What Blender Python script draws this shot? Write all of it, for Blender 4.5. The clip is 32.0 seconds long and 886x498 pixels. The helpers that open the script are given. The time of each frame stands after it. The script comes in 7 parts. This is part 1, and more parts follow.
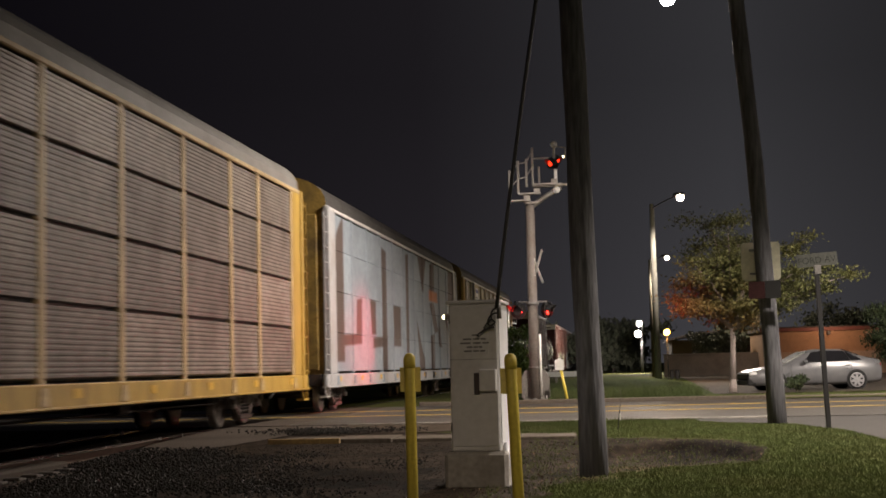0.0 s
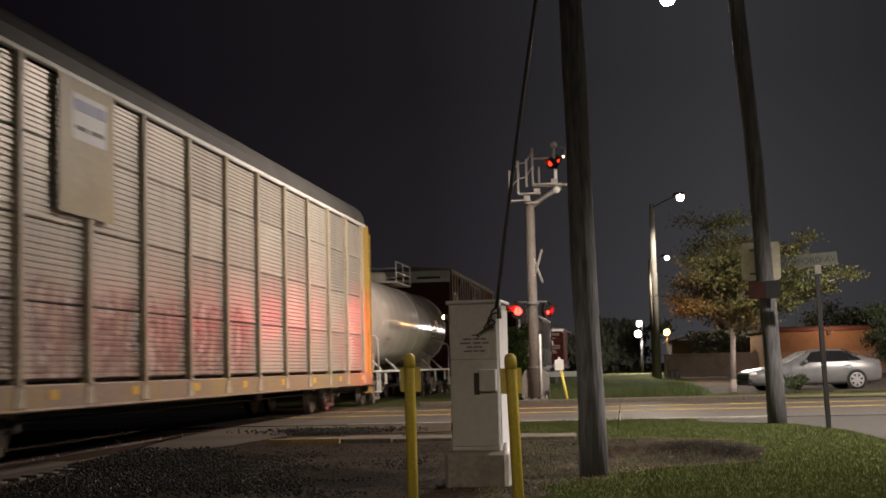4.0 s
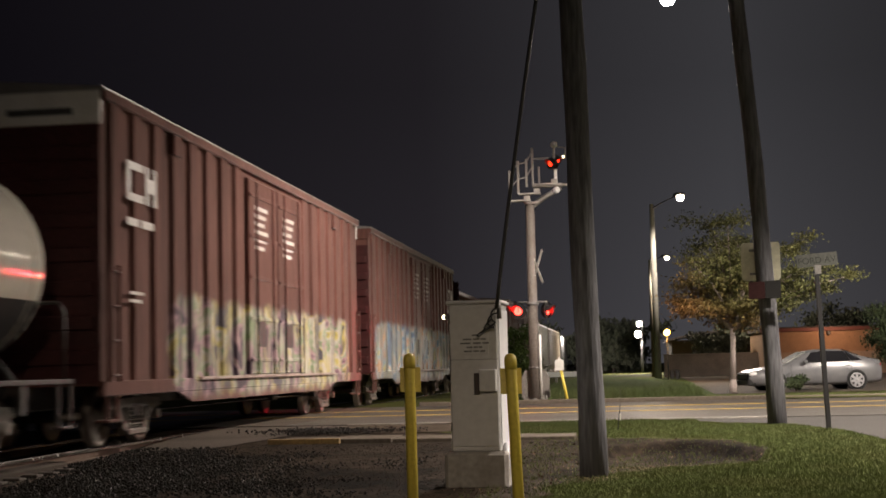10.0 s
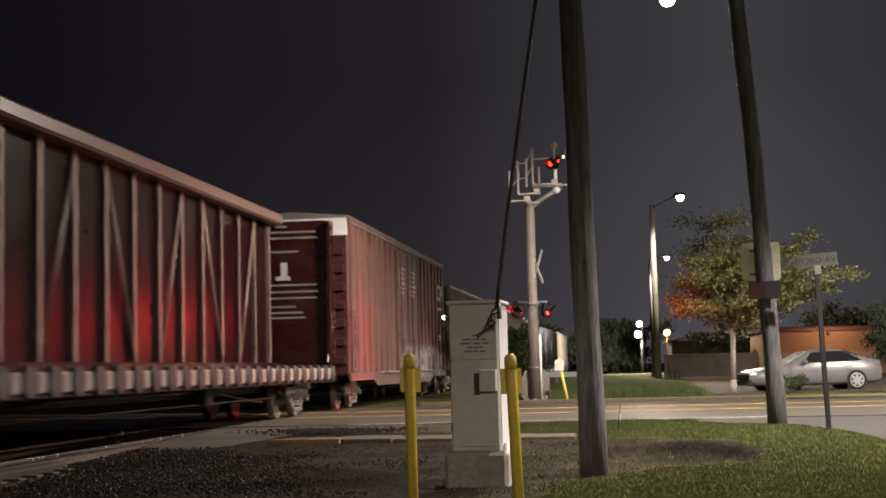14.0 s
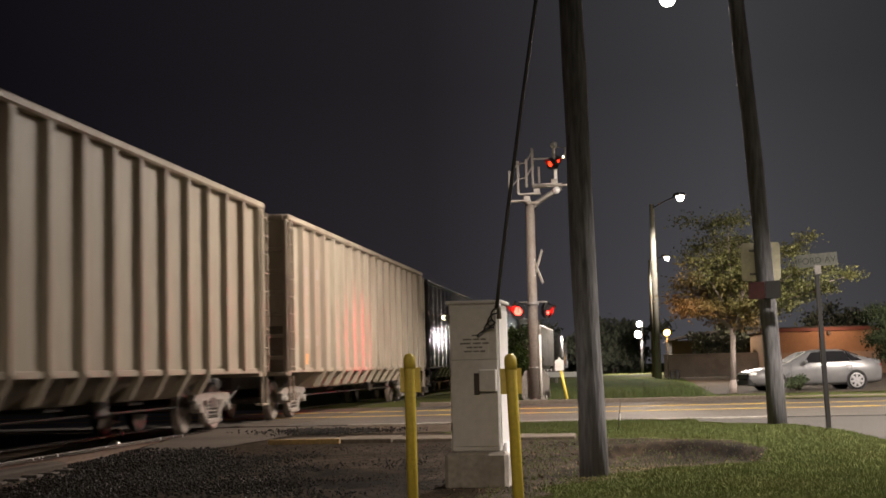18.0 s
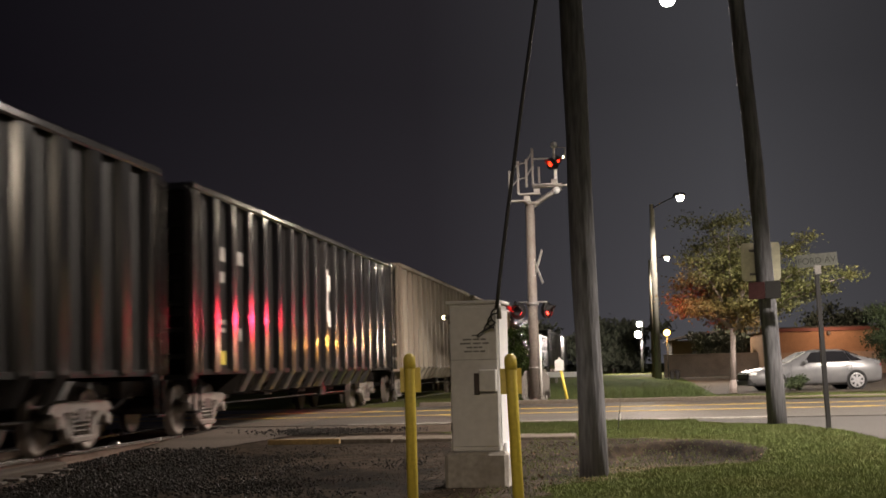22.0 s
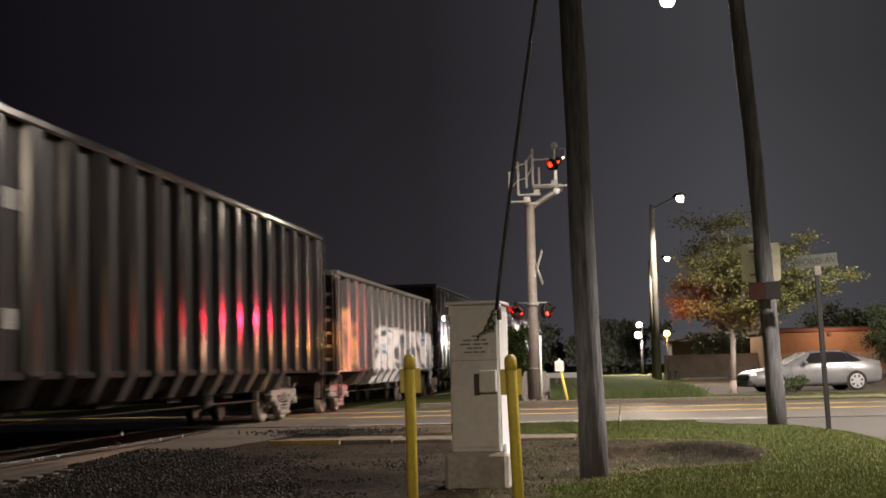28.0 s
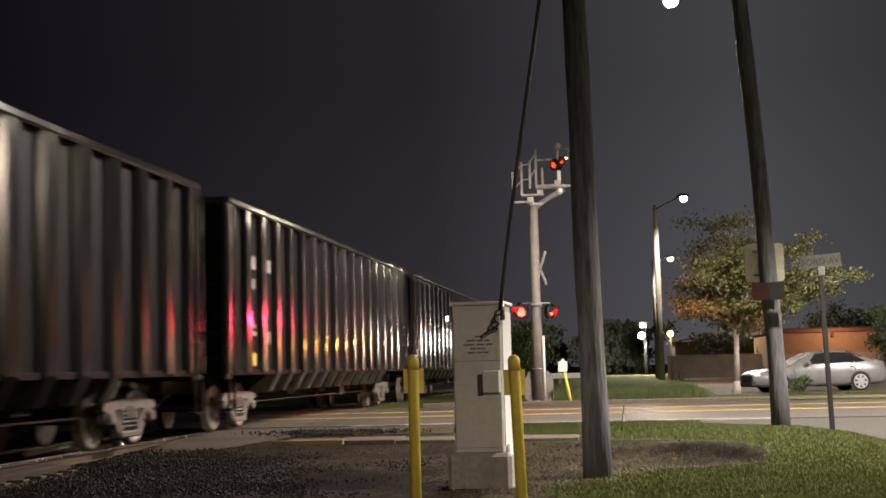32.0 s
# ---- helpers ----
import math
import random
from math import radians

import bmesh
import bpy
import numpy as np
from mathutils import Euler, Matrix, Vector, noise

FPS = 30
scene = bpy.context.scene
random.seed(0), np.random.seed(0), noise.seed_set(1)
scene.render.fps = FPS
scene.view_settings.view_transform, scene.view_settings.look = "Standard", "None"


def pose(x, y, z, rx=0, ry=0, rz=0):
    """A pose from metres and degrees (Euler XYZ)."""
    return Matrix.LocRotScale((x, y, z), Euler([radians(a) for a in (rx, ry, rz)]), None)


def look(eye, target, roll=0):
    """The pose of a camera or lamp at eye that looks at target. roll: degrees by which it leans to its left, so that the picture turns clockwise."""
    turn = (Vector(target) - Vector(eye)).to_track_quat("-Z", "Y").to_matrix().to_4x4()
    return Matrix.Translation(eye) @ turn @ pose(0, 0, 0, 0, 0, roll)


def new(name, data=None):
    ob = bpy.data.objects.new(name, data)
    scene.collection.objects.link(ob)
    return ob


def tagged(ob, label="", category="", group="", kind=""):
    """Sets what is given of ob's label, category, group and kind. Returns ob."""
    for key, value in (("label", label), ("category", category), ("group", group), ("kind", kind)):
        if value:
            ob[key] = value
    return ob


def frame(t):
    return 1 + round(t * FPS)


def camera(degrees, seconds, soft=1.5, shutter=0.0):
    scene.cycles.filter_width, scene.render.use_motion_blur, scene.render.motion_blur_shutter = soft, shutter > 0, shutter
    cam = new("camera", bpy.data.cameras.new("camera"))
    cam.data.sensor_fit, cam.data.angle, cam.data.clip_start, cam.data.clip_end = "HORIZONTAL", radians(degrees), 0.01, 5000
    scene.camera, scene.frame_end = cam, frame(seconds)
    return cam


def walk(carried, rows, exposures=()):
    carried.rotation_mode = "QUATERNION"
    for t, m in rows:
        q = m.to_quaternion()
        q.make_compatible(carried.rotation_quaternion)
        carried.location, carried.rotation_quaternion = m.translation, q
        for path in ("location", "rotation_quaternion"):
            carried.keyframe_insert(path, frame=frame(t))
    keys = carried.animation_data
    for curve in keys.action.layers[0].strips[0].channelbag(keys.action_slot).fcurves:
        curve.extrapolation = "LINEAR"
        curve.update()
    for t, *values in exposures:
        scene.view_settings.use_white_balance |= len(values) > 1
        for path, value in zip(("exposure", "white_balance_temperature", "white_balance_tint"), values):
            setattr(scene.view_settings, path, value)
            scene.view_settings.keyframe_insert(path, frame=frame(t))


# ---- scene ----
# ---- camera: stands beside the level crossing, world y runs along the track, x to the right ----
EYE = 1.0876
TRACK_X = -8.931
cam = camera(35.475, 32.0, soft=1.7, shutter=0.6)


def camera_pose(turn, tilt):
    """Small drift of the tripod head, in degrees."""
    return pose(0, 0, EYE, 90 + 4.894 + tilt, 0, 7.518 + turn) @ pose(0, 0, 0, 0, 0, -1.4066)


walk(cam, [(0.0, camera_pose(0, 0)), (8.0, camera_pose(0, 0.003)), (12.0, camera_pose(0, 0.01)), (25.0, camera_pose(0, 0.02)),
           (27.5, camera_pose(0, 0.04)), (29.5, camera_pose(0, 0.06)), (31.0, camera_pose(0, 0.07)),
           (31.5, camera_pose(0.07, 0.055)), (32.0, camera_pose(0.14, 0.065))],
     exposures=[(0.0, -0.06), (7.0, 0.03), (10.0, 0.24), (13.0, 0.5), (17.0, 0.52), (20.0, 0.44), (21.5, 0.5), (23.0, 0.62), (25.0, 0.42), (28.0, 0.62), (32.0, 0.75)])

# ---- night sky and lamps ----
world = bpy.data.worlds.new("night_sky")
scene.world = world
world.use_nodes = True
wn, wl = world.node_tree.nodes, world.node_tree.links
w_co = wn.new("ShaderNodeTexCoord")
w_sep = wn.new("ShaderNodeSeparateXYZ")
w_ramp = wn.new("ShaderNodeValToRGB")
wl.new(w_co.outputs["Generated"], w_sep.inputs[0])
w_map = wn.new("ShaderNodeMapRange")
w_map.inputs["From Min"].default_value, w_map.inputs["From Max"].default_value = -0.5, 0.3
wl.new(w_sep.outputs["X"], w_map.inputs["Value"])
wl.new(w_map.outputs[0], w_ramp.inputs[0])
w_ramp.color_ramp.elements[0].color = (0.0015, 0.0011, 0.0022, 1)
w_ramp.color_ramp.elements[1].color = (0.0105, 0.0096, 0.0104, 1)
w_mid = w_ramp.color_ramp.elements.new(0.45)
w_mid.color = (0.0112, 0.0098, 0.0118, 1)
w_mid = w_ramp.color_ramp.elements.new(0.72)
w_mid.color = (0.0310, 0.0302, 0.0335, 1)
# town glow low over the horizon
w_low = wn.new("ShaderNodeMapRange")
w_low.inputs["From Min"].default_value, w_low.inputs["From Max"].default_value = 0.0, 0.2
w_low.inputs["To Min"].default_value, w_low.inputs["To Max"].default_value = 1.7, 1.0
wl.new(w_sep.outputs["Z"], w_low.inputs["Value"])
wl.new(w_low.outputs[0], wn["Background"].inputs[1])
wl.new(w_ramp.outputs[0], wn["Background"].inputs[0])


def lamp(name, at, watts, colour, size=0.12, target=None, cone=None, blend=0.5):
    data = bpy.data.lights.new(name, "SPOT" if target else "POINT")
    data.energy, data.color, data.shadow_soft_size = watts, colour, size
    ob = new(name, data)
    if target:
        data.spot_size, data.spot_blend = radians(cone), blend
        ob.matrix_world = look(at, target)
    else:
        ob.location = at
    return ob


WARM_WHITE = (1.0, 0.80, 0.61)
COOL_WHITE = (1.0, 0.865, 0.755)
# bulbs of the street lamps (built below): over the road, down the side street, and beside and behind the camera
STREET_LAMPS = [(1.18, 31.5, 9.54, 8400, COOL_WHITE, 167, 0), (2.63, 67.2, 9.1, 7200, COOL_WHITE, 165, 3.0), (3.05, 109.0, 9.35, 5000, WARM_WHITE, 150, 3.6),
                (8.8, 18.5, 8.6, 10200, COOL_WHITE, 128, 0), (13.5, 40.5, 9.0, 9600, COOL_WHITE, 170, 0), (1.5, -12.0, 8.8, 5600, WARM_WHITE, 176, 0)]
for lx, ly, lz, lw, lc, wide, throw in STREET_LAMPS:
    lamp("street_lamp_bulb", (lx, ly, lz - 0.45), lw, lc, 0.12, (lx + throw, ly + 0.01, 0.0), wide, 0.4)
RED = (1.0, 0.014, 0.055)
lamp("flasher_bulb", (-3.60, 41.55, 2.78), 1650, RED, 0.1, (-7.6, 38.2, 1.7), 46, 1.0)
lamp("flasher_bulb", (-3.26, 41.08, 2.72), 380, RED, 0.08, (-8.9, 20.0, 2.0), 40, 1.0)
lamp("flasher_bulb", (-2.298, 41.596, 2.74), 1000, RED, 0.02, (1.9, 48.3, 2.9), 21, 1.0)
lamp("wall_lamp_bulb", (13.6, 95.5, 3.2), 300, (1.0, 0.60, 0.36), 0.15)
lamp("yard_lamp_bulb", (1.09, 147.5, 4.25), 9000, COOL_WHITE, 0.3)

# ---- materials ----


def surface(name, colour, rough=0.6, metal=0.0, var=0.25, scale=4.0, grime=None, amount=0.35, bump=0.15, streak=False, island=False, gscale=0.5, spec=0.5, piece=0.0):
    """A worn surface: fine grain and larger stains in object space, metres."""
    m = bpy.data.materials.new(name)
    m.use_nodes = True
    n, l = m.node_tree.nodes, m.node_tree.links
    b = n["Principled BSDF"]
    co = n.new("ShaderNodeTexCoord")
    mp = n.new("ShaderNodeMapping")
    l.new(co.outputs["Object"], mp.inputs[0])
    if streak:
        mp.inputs["Scale"].default_value = (1, 1, 0.12)
    fine = n.new("ShaderNodeTexNoise")
    fine.inputs["Scale"].default_value, fine.inputs["Detail"].default_value = scale * 5, 6
    l.new(mp.outputs[0], fine.inputs["Vector"])
    ramp = n.new("ShaderNodeValToRGB")
    ramp.color_ramp.elements[0].position, ramp.color_ramp.elements[1].position = 0.3, 0.7
    ramp.color_ramp.elements[0].color = (*[c * (1 - var) for c in colour], 1)
    ramp.color_ramp.elements[1].color = (*[min(1, c * (1 + var)) for c in colour], 1)
    l.new(fine.outputs["Fac"], ramp.inputs[0])
    out = ramp.outputs[0]
    big = n.new("ShaderNodeTexNoise")
    big.inputs["Scale"].default_value, big.inputs["Detail"].default_value = scale * gscale, 5
    l.new(mp.outputs[0], big.inputs["Vector"])
    if grime:
        mask = n.new("ShaderNodeMapRange")
        mask.inputs["From Min"].default_value, mask.inputs["From Max"].default_value = 0.45, 0.72
        mask.inputs["To Max"].default_value = amount
        l.new(big.outputs["Fac"], mask.inputs["Value"])
        mix = n.new("ShaderNodeMixRGB")
        mix.inputs[2].default_value = (*grime, 1)
        l.new(mask.outputs[0], mix.inputs[0])
        l.new(out, mix.inputs[1])
        out = mix.outputs[0]
    if island:
        info = n.new("ShaderNodeNewGeometry")
        hsv = n.new("ShaderNodeHueSaturation")
        mr = n.new("ShaderNodeMapRange")
        wide = 0.45 if island is True else island
        mr.inputs["To Min"].default_value, mr.inputs["To Max"].default_value = 1 - wide, 1 + wide
        l.new(info.outputs["Random Per Island"], mr.inputs["Value"])
        l.new(mr.outputs[0], hsv.inputs["Value"])
        l.new(out, hsv.inputs["Color"])
        out = hsv.outputs[0]
    if piece:
        info, hsv, mr = n.new("ShaderNodeObjectInfo"), n.new("ShaderNodeHueSaturation"), n.new("ShaderNodeMapRange")
        mr.inputs["To Min"].default_value, mr.inputs["To Max"].default_value = 1 - piece, 1 + piece
        l.new(info.outputs["Random"], mr.inputs["Value"])
        l.new(mr.outputs[0], hsv.inputs["Value"])
        l.new(out, hsv.inputs["Color"])
        out = hsv.outputs[0]
    l.new(out, b.inputs["Base Color"])
    rr = n.new("ShaderNodeMapRange")
    rr.inputs["To Min"].default_value, rr.inputs["To Max"].default_value = max(0.03, rough - 0.12), min(1, rough + 0.15)
    l.new(big.outputs["Fac"], rr.inputs["Value"])
    l.new(rr.outputs[0], b.inputs["Roughness"])
    b.inputs["Metallic"].default_value = metal
    b.inputs["Specular IOR Level"].default_value = spec
    if bump:
        bp = n.new("ShaderNodeBump")
        bp.inputs["Strength"].default_value, bp.inputs["Distance"].default_value = bump, 0.02
        l.new(fine.outputs["Fac"], bp.inputs["Height"])
        l.new(bp.outputs[0], b.inputs["Normal"])
    return m


def glow(name, colour, strength):
    m = bpy.data.materials.new(name)
    m.use_nodes = True
    b = m.node_tree.nodes["Principled BSDF"]
    b.inputs["Base Color"].default_value = (0.02, 0.02, 0.02, 1)
    b.inputs["Emission Color"].default_value = (*colour, 1)
    b.inputs["Emission Strength"].default_value = strength
    return m


def sprayed(m, y0, y1, z0, z1, colours, cell=0.9, cover=0.55, seed=0.0):
    """Spray paint on a car side: patches of colour inside one band of the wall, in object metres."""
    n, l = m.node_tree.nodes, m.node_tree.links
    b = n["Principled BSDF"]
    under = b.inputs["Base Color"].links[0].from_socket
    co = n.new("ShaderNodeTexCoord")
    sep = n.new("ShaderNodeSeparateXYZ")
    l.new(co.outputs["Object"], sep.inputs[0])
    mp = n.new("ShaderNodeMapping")
    mp.inputs["Location"].default_value = (seed, seed * 3, seed)
    mp.inputs["Scale"].default_value = (0.02, 1.0, 0.8)
    l.new(co.outputs["Object"], mp.inputs[0])
    warp = n.new("ShaderNodeTexNoise")
    warp.inputs["Scale"].default_value, warp.inputs["Detail"].default_value = 1.6, 3
    l.new(mp.outputs[0], warp.inputs["Vector"])
    # broad clouds of colour, each fading into the next
    cloud = n.new("ShaderNodeTexNoise")
    cloud.inputs["Scale"].default_value, cloud.inputs["Detail"].default_value, cloud.inputs["Distortion"].default_value = 0.85 / cell, 2.5, 1.3
    l.new(mp.outputs[0], cloud.inputs["Vector"])
    spread = n.new("ShaderNodeMapRange")
    spread.inputs["From Min"].default_value, spread.inputs["From Max"].default_value = 0.36, 0.64
    l.new(cloud.outputs["Fac"], spread.inputs["Value"])
    ramp = n.new("ShaderNodeValToRGB")
    el = ramp.color_ramp.elements
    while len(el) < len(colours):
        el.new(0.5)
    for i, c in enumerate(colours):
        el[i].position = i / (len(colours) - 1)
        el[i].color = (*c, 1)
    l.new(spread.outputs[0], ramp.inputs[0])
    # upright strokes of the letters in light and dark paint
    wave = n.new("ShaderNodeTexWave")
    wave.bands_direction = "Y"
    wave.inputs["Scale"].default_value, wave.inputs["Distortion"].default_value, wave.inputs["Detail"].default_value = 0.42 / cell, 7.0, 2.0
    wave.inputs["Detail Scale"].default_value = 0.6
    l.new(mp.outputs[0], wave.inputs["Vector"])
    stroke = n.new("ShaderNodeMapRange")
    stroke.inputs["From Min"].default_value, stroke.inputs["From Max"].default_value = 0.80, 0.92
    stroke.inputs["To Max"].default_value = 0.75
    l.new(wave.outputs["Fac"], stroke.inputs["Value"])
    inked = n.new("ShaderNodeMixRGB")
    l.new(stroke.outputs[0], inked.inputs[0])
    l.new(ramp.outputs[0], inked.inputs[1])
    inked.inputs[2].default_value = (*colours[-1], 1)

    def band(sock, lo, hi, soft):
        out = None
        for edge, sign in ((lo, 1), (hi, -1)):
            q = n.new("ShaderNodeMapRange")
            q.inputs["From Min"].default_value, q.inputs["From Max"].default_value = edge - sign * soft, edge + sign * soft
            l.new(sock, q.inputs["Value"])
            if out is None:
                out = q.outputs[0]
            else:
                k = n.new("ShaderNodeMath")
                k.operation = "MULTIPLY"
                l.new(out, k.inputs[0])
                l.new(q.outputs[0], k.inputs[1])
                out = k.outputs[0]
        return out

    inside = n.new("ShaderNodeMath")
    inside.operation = "MULTIPLY"
    l.new(band(sep.outputs["Y"], y0, y1, 0.5), inside.inputs[0])
    l.new(band(sep.outputs["Z"], z0, z1, 0.35), inside.inputs[1])
    add = n.new("ShaderNodeMath")
    add.operation = "MULTIPLY_ADD"
    l.new(warp.outputs["Fac"], add.inputs[0])
    add.inputs[1].default_value = 1.2
    add.inputs[2].default_value = cover - 0.6
    tim = n.new("ShaderNodeMath")
    tim.operation = "MULTIPLY"
    l.new(add.outputs[0], tim.inputs[0])
    l.new(inside.outputs[0], tim.inputs[1])
    cut = n.new("ShaderNodeMapRange")
    cut.inputs["From Min"].default_value, cut.inputs["From Max"].default_value = 0.28, 0.46
    cut.inputs["To Max"].default_value = 0.9
    l.new(tim.outputs[0], cut.inputs["Value"])
    mix = n.new("ShaderNodeMixRGB")
    l.new(cut.outputs[0], mix.inputs[0])
    l.new(under, mix.inputs[1])
    l.new(inked.outputs[0], mix.inputs[2])
    l.new(mix.outputs[0], b.inputs["Base Color"])
    return m


def blocked(m, rects, colour, soft=0.05):
    """Bare patches with straight edges in a painted side: (y0, y1, z0, z1, slant) in object metres."""
    n, l = m.node_tree.nodes, m.node_tree.links
    b = n["Principled BSDF"]
    under = b.inputs["Base Color"].links[0].from_socket
    co = n.new("ShaderNodeTexCoord")
    sep = n.new("ShaderNodeSeparateXYZ")
    l.new(co.outputs["Object"], sep.inputs[0])

    def op(kind, a, c):
        k = n.new("ShaderNodeMath")
        k.operation = kind
        for i, v in enumerate((a, c)):
            if isinstance(v, (int, float)):
                k.inputs[i].default_value = v
            else:
                l.new(v, k.inputs[i])
        return k.outputs[0]
    total = None
    for y0, y1, z0, z1, slant in rects:
        yy = op("SUBTRACT", sep.outputs["Y"], op("MULTIPLY", op("SUBTRACT", sep.outputs["Z"], z0), slant))
        dy = op("SUBTRACT", (y1 - y0) / 2, op("ABSOLUTE", op("SUBTRACT", yy, (y0 + y1) / 2), 0.0))
        dz = op("SUBTRACT", (z1 - z0) / 2, op("ABSOLUTE", op("SUBTRACT", sep.outputs["Z"], (z0 + z1) / 2), 0.0))
        inside = op("MINIMUM", dy, dz)
        total = inside if total is None else op("MAXIMUM", total, inside)
    cut = n.new("ShaderNodeMapRange")
    cut.inputs["From Min"].default_value, cut.inputs["From Max"].default_value = -soft, soft
    l.new(total, cut.inputs["Value"])
    mix = n.new("ShaderNodeMixRGB")
    mix.inputs[2].default_value = (*colour, 1)
    l.new(cut.outputs[0], mix.inputs[0])
    l.new(under, mix.inputs[1])
    l.new(mix.outputs[0], b.inputs["Base Color"])
    return m


def lettered(m, polygons, colour, soft=0.04):
    """Bare convex patches in a painted side, each a loop of (y, z) corners in object metres, clockwise from the upper near one."""
    n, l = m.node_tree.nodes, m.node_tree.links
    b = n["Principled BSDF"]
    under = b.inputs["Base Color"].links[0].from_socket
    co = n.new("ShaderNodeTexCoord")

    def op(kind, a, c):
        k = n.new("ShaderNodeMath")
        k.operation = kind
        l.new(a, k.inputs[0])
        l.new(c, k.inputs[1])
        return k.outputs[0]
    total = None
    for loop in polygons:
        inside = None
        for i, (y0, z0) in enumerate(loop):
            y1, z1 = loop[(i + 1) % len(loop)]
            w = math.hypot(y1 - y0, z1 - z0)
            ny, nz = (z1 - z0) / w, -(y1 - y0) / w
            dot = n.new("ShaderNodeVectorMath")
            dot.operation = "DOT_PRODUCT"
            l.new(co.outputs["Object"], dot.inputs[0])
            dot.inputs[1].default_value = (0, ny, nz)
            off = n.new("ShaderNodeMath")
            off.operation = "SUBTRACT"
            l.new(dot.outputs["Value"], off.inputs[0])
            off.inputs[1].default_value = ny * y0 + nz * z0
            inside = off.outputs[0] if inside is None else op("MINIMUM", inside, off.outputs[0])
        total = inside if total is None else op("MAXIMUM", total, inside)
    cut = n.new("ShaderNodeMapRange")
    cut.inputs["From Min"].default_value, cut.inputs["From Max"].default_value = -soft, soft
    cut.inputs["To Max"].default_value = 0.92
    l.new(total, cut.inputs["Value"])
    mix = n.new("ShaderNodeMixRGB")
    mix.inputs[2].default_value = (*colour, 1)
    l.new(cut.outputs[0], mix.inputs[0])
    l.new(under, mix.inputs[1])
    l.new(mix.outputs[0], b.inputs["Base Color"])
    return m


RUST = (0.10, 0.045, 0.025)
DIRT = (0.06, 0.05, 0.04)
STEEL = surface("weathered_steel", (0.16, 0.14, 0.125), 0.6, 0.2, 0.3, 6, RUST, 0.5)
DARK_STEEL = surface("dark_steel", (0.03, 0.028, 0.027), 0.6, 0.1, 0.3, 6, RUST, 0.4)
WHEEL = surface("wheel_steel", (0.19, 0.165, 0.145), 0.5, 0.4, 0.3, 5, RUST, 0.5)
RAIL = surface("rail_head", (0.45, 0.43, 0.41), 0.22, 1.0, 0.15, 10, None)
RAIL_WEB = surface("rail_web", (0.09, 0.055, 0.035), 0.8, 0.1, 0.3, 10, None)
TIE = surface("tie_wood", (0.07, 0.055, 0.045), 0.85, 0, 0.4, 6, None, island=True)
CONCRETE = surface("concrete", (0.33, 0.31, 0.28), 0.85, 0, 0.2, 3, (0.16, 0.14, 0.12), 0.5, spec=0.15)
ASPHALT = surface("asphalt", (0.054, 0.048, 0.042), 0.5, 0, 0.35, 9, (0.08, 0.072, 0.062), 0.6, 0.5, gscale=0.07, spec=0.3)
APRON = surface("old_asphalt", (0.085, 0.07, 0.058), 0.8, 0, 0.3, 9, (0.045, 0.04, 0.035), 0.6, 0.4, gscale=0.08, spec=0.08)
SOIL = surface("soil", (0.065, 0.05, 0.037), 0.95, 0, 0.4, 8, (0.035, 0.028, 0.022), 0.7, 0.6, gscale=0.1, spec=0.04)
TURF = surface("turf", (0.05, 0.075, 0.022), 0.95, 0, 0.4, 8, (0.09, 0.07, 0.04), 0.45, 0.5, gscale=0.12, spec=0.03)
GRASS = surface("grass_blades", (0.105, 0.13, 0.048), 0.75, 0, 0.25, 1.5, (0.16, 0.155, 0.07), 0.4, 0, island=0.22, spec=0.04)
GRASS_FAR = surface("verge_blades", (0.055, 0.075, 0.026), 0.7, 0, 0.3, 1.5, (0.09, 0.085, 0.04), 0.4, 0, island=True, spec=0.1)
STONE = surface("ballast_stone", (0.020, 0.0172, 0.0145), 0.6, 0, 0.4, 10, None, bump=0.3, island=True, spec=0.1)
YELLOW_LINE = surface("road_paint_yellow", (0.55, 0.36, 0.05), 0.6, 0, 0.25, 6, (0.2, 0.15, 0.07), 0.5)
YELLOW = surface("yellow_paint", (0.60, 0.48, 0.075), 0.45, 0, 0.1, 5, (0.3, 0.2, 0.03), 0.35)
CAB_GREY = surface("cabinet_paint", (0.50, 0.49, 0.48), 0.5, 0, 0.06, 3, (0.26, 0.25, 0.23), 0.4, 0.05)
CAB_WHITE = surface("aluminium_paint", (0.75, 0.75, 0.76), 0.4, 0.1, 0.05, 3, (0.5, 0.5, 0.5), 0.3, 0.05)
GALV = surface("galvanised_steel", (0.19, 0.18, 0.17), 0.5, 0.3, 0.2, 6, (0.25, 0.24, 0.23), 0.4)
ZINC = surface("pale_zinc_steel", (0.40, 0.375, 0.35), 0.5, 0.15, 0.25, 6, (0.2, 0.17, 0.15), 0.5)
POLE_WOOD = surface("pole_wood", (0.112, 0.112, 0.120), 0.9, 0, 0.4, 5, (0.055, 0.055, 0.058), 0.6, 0.8, streak=True, spec=0.15)
GLOSS_BLACK = surface("gloss_black_paint", (0.012, 0.012, 0.013), 0.14, 0, 0.2, 3, (0.03, 0.028, 0.026), 0.3, 0.02)
BLACK = surface("black_paint", (0.015, 0.015, 0.016), 0.45, 0, 0.2, 5, None)
RUBBER = surface("rubber", (0.014, 0.014, 0.014), 0.9, 0, 0.2, 8, None, spec=0.08)
WHITE = surface("white_paint", (0.7, 0.69, 0.66), 0.5, 0, 0.08, 4, (0.4, 0.37, 0.33), 0.4)
DECAL = surface("white_lettering", (0.62, 0.60, 0.57), 0.6, 0, 0.15, 4, (0.3, 0.25, 0.22), 0.5)
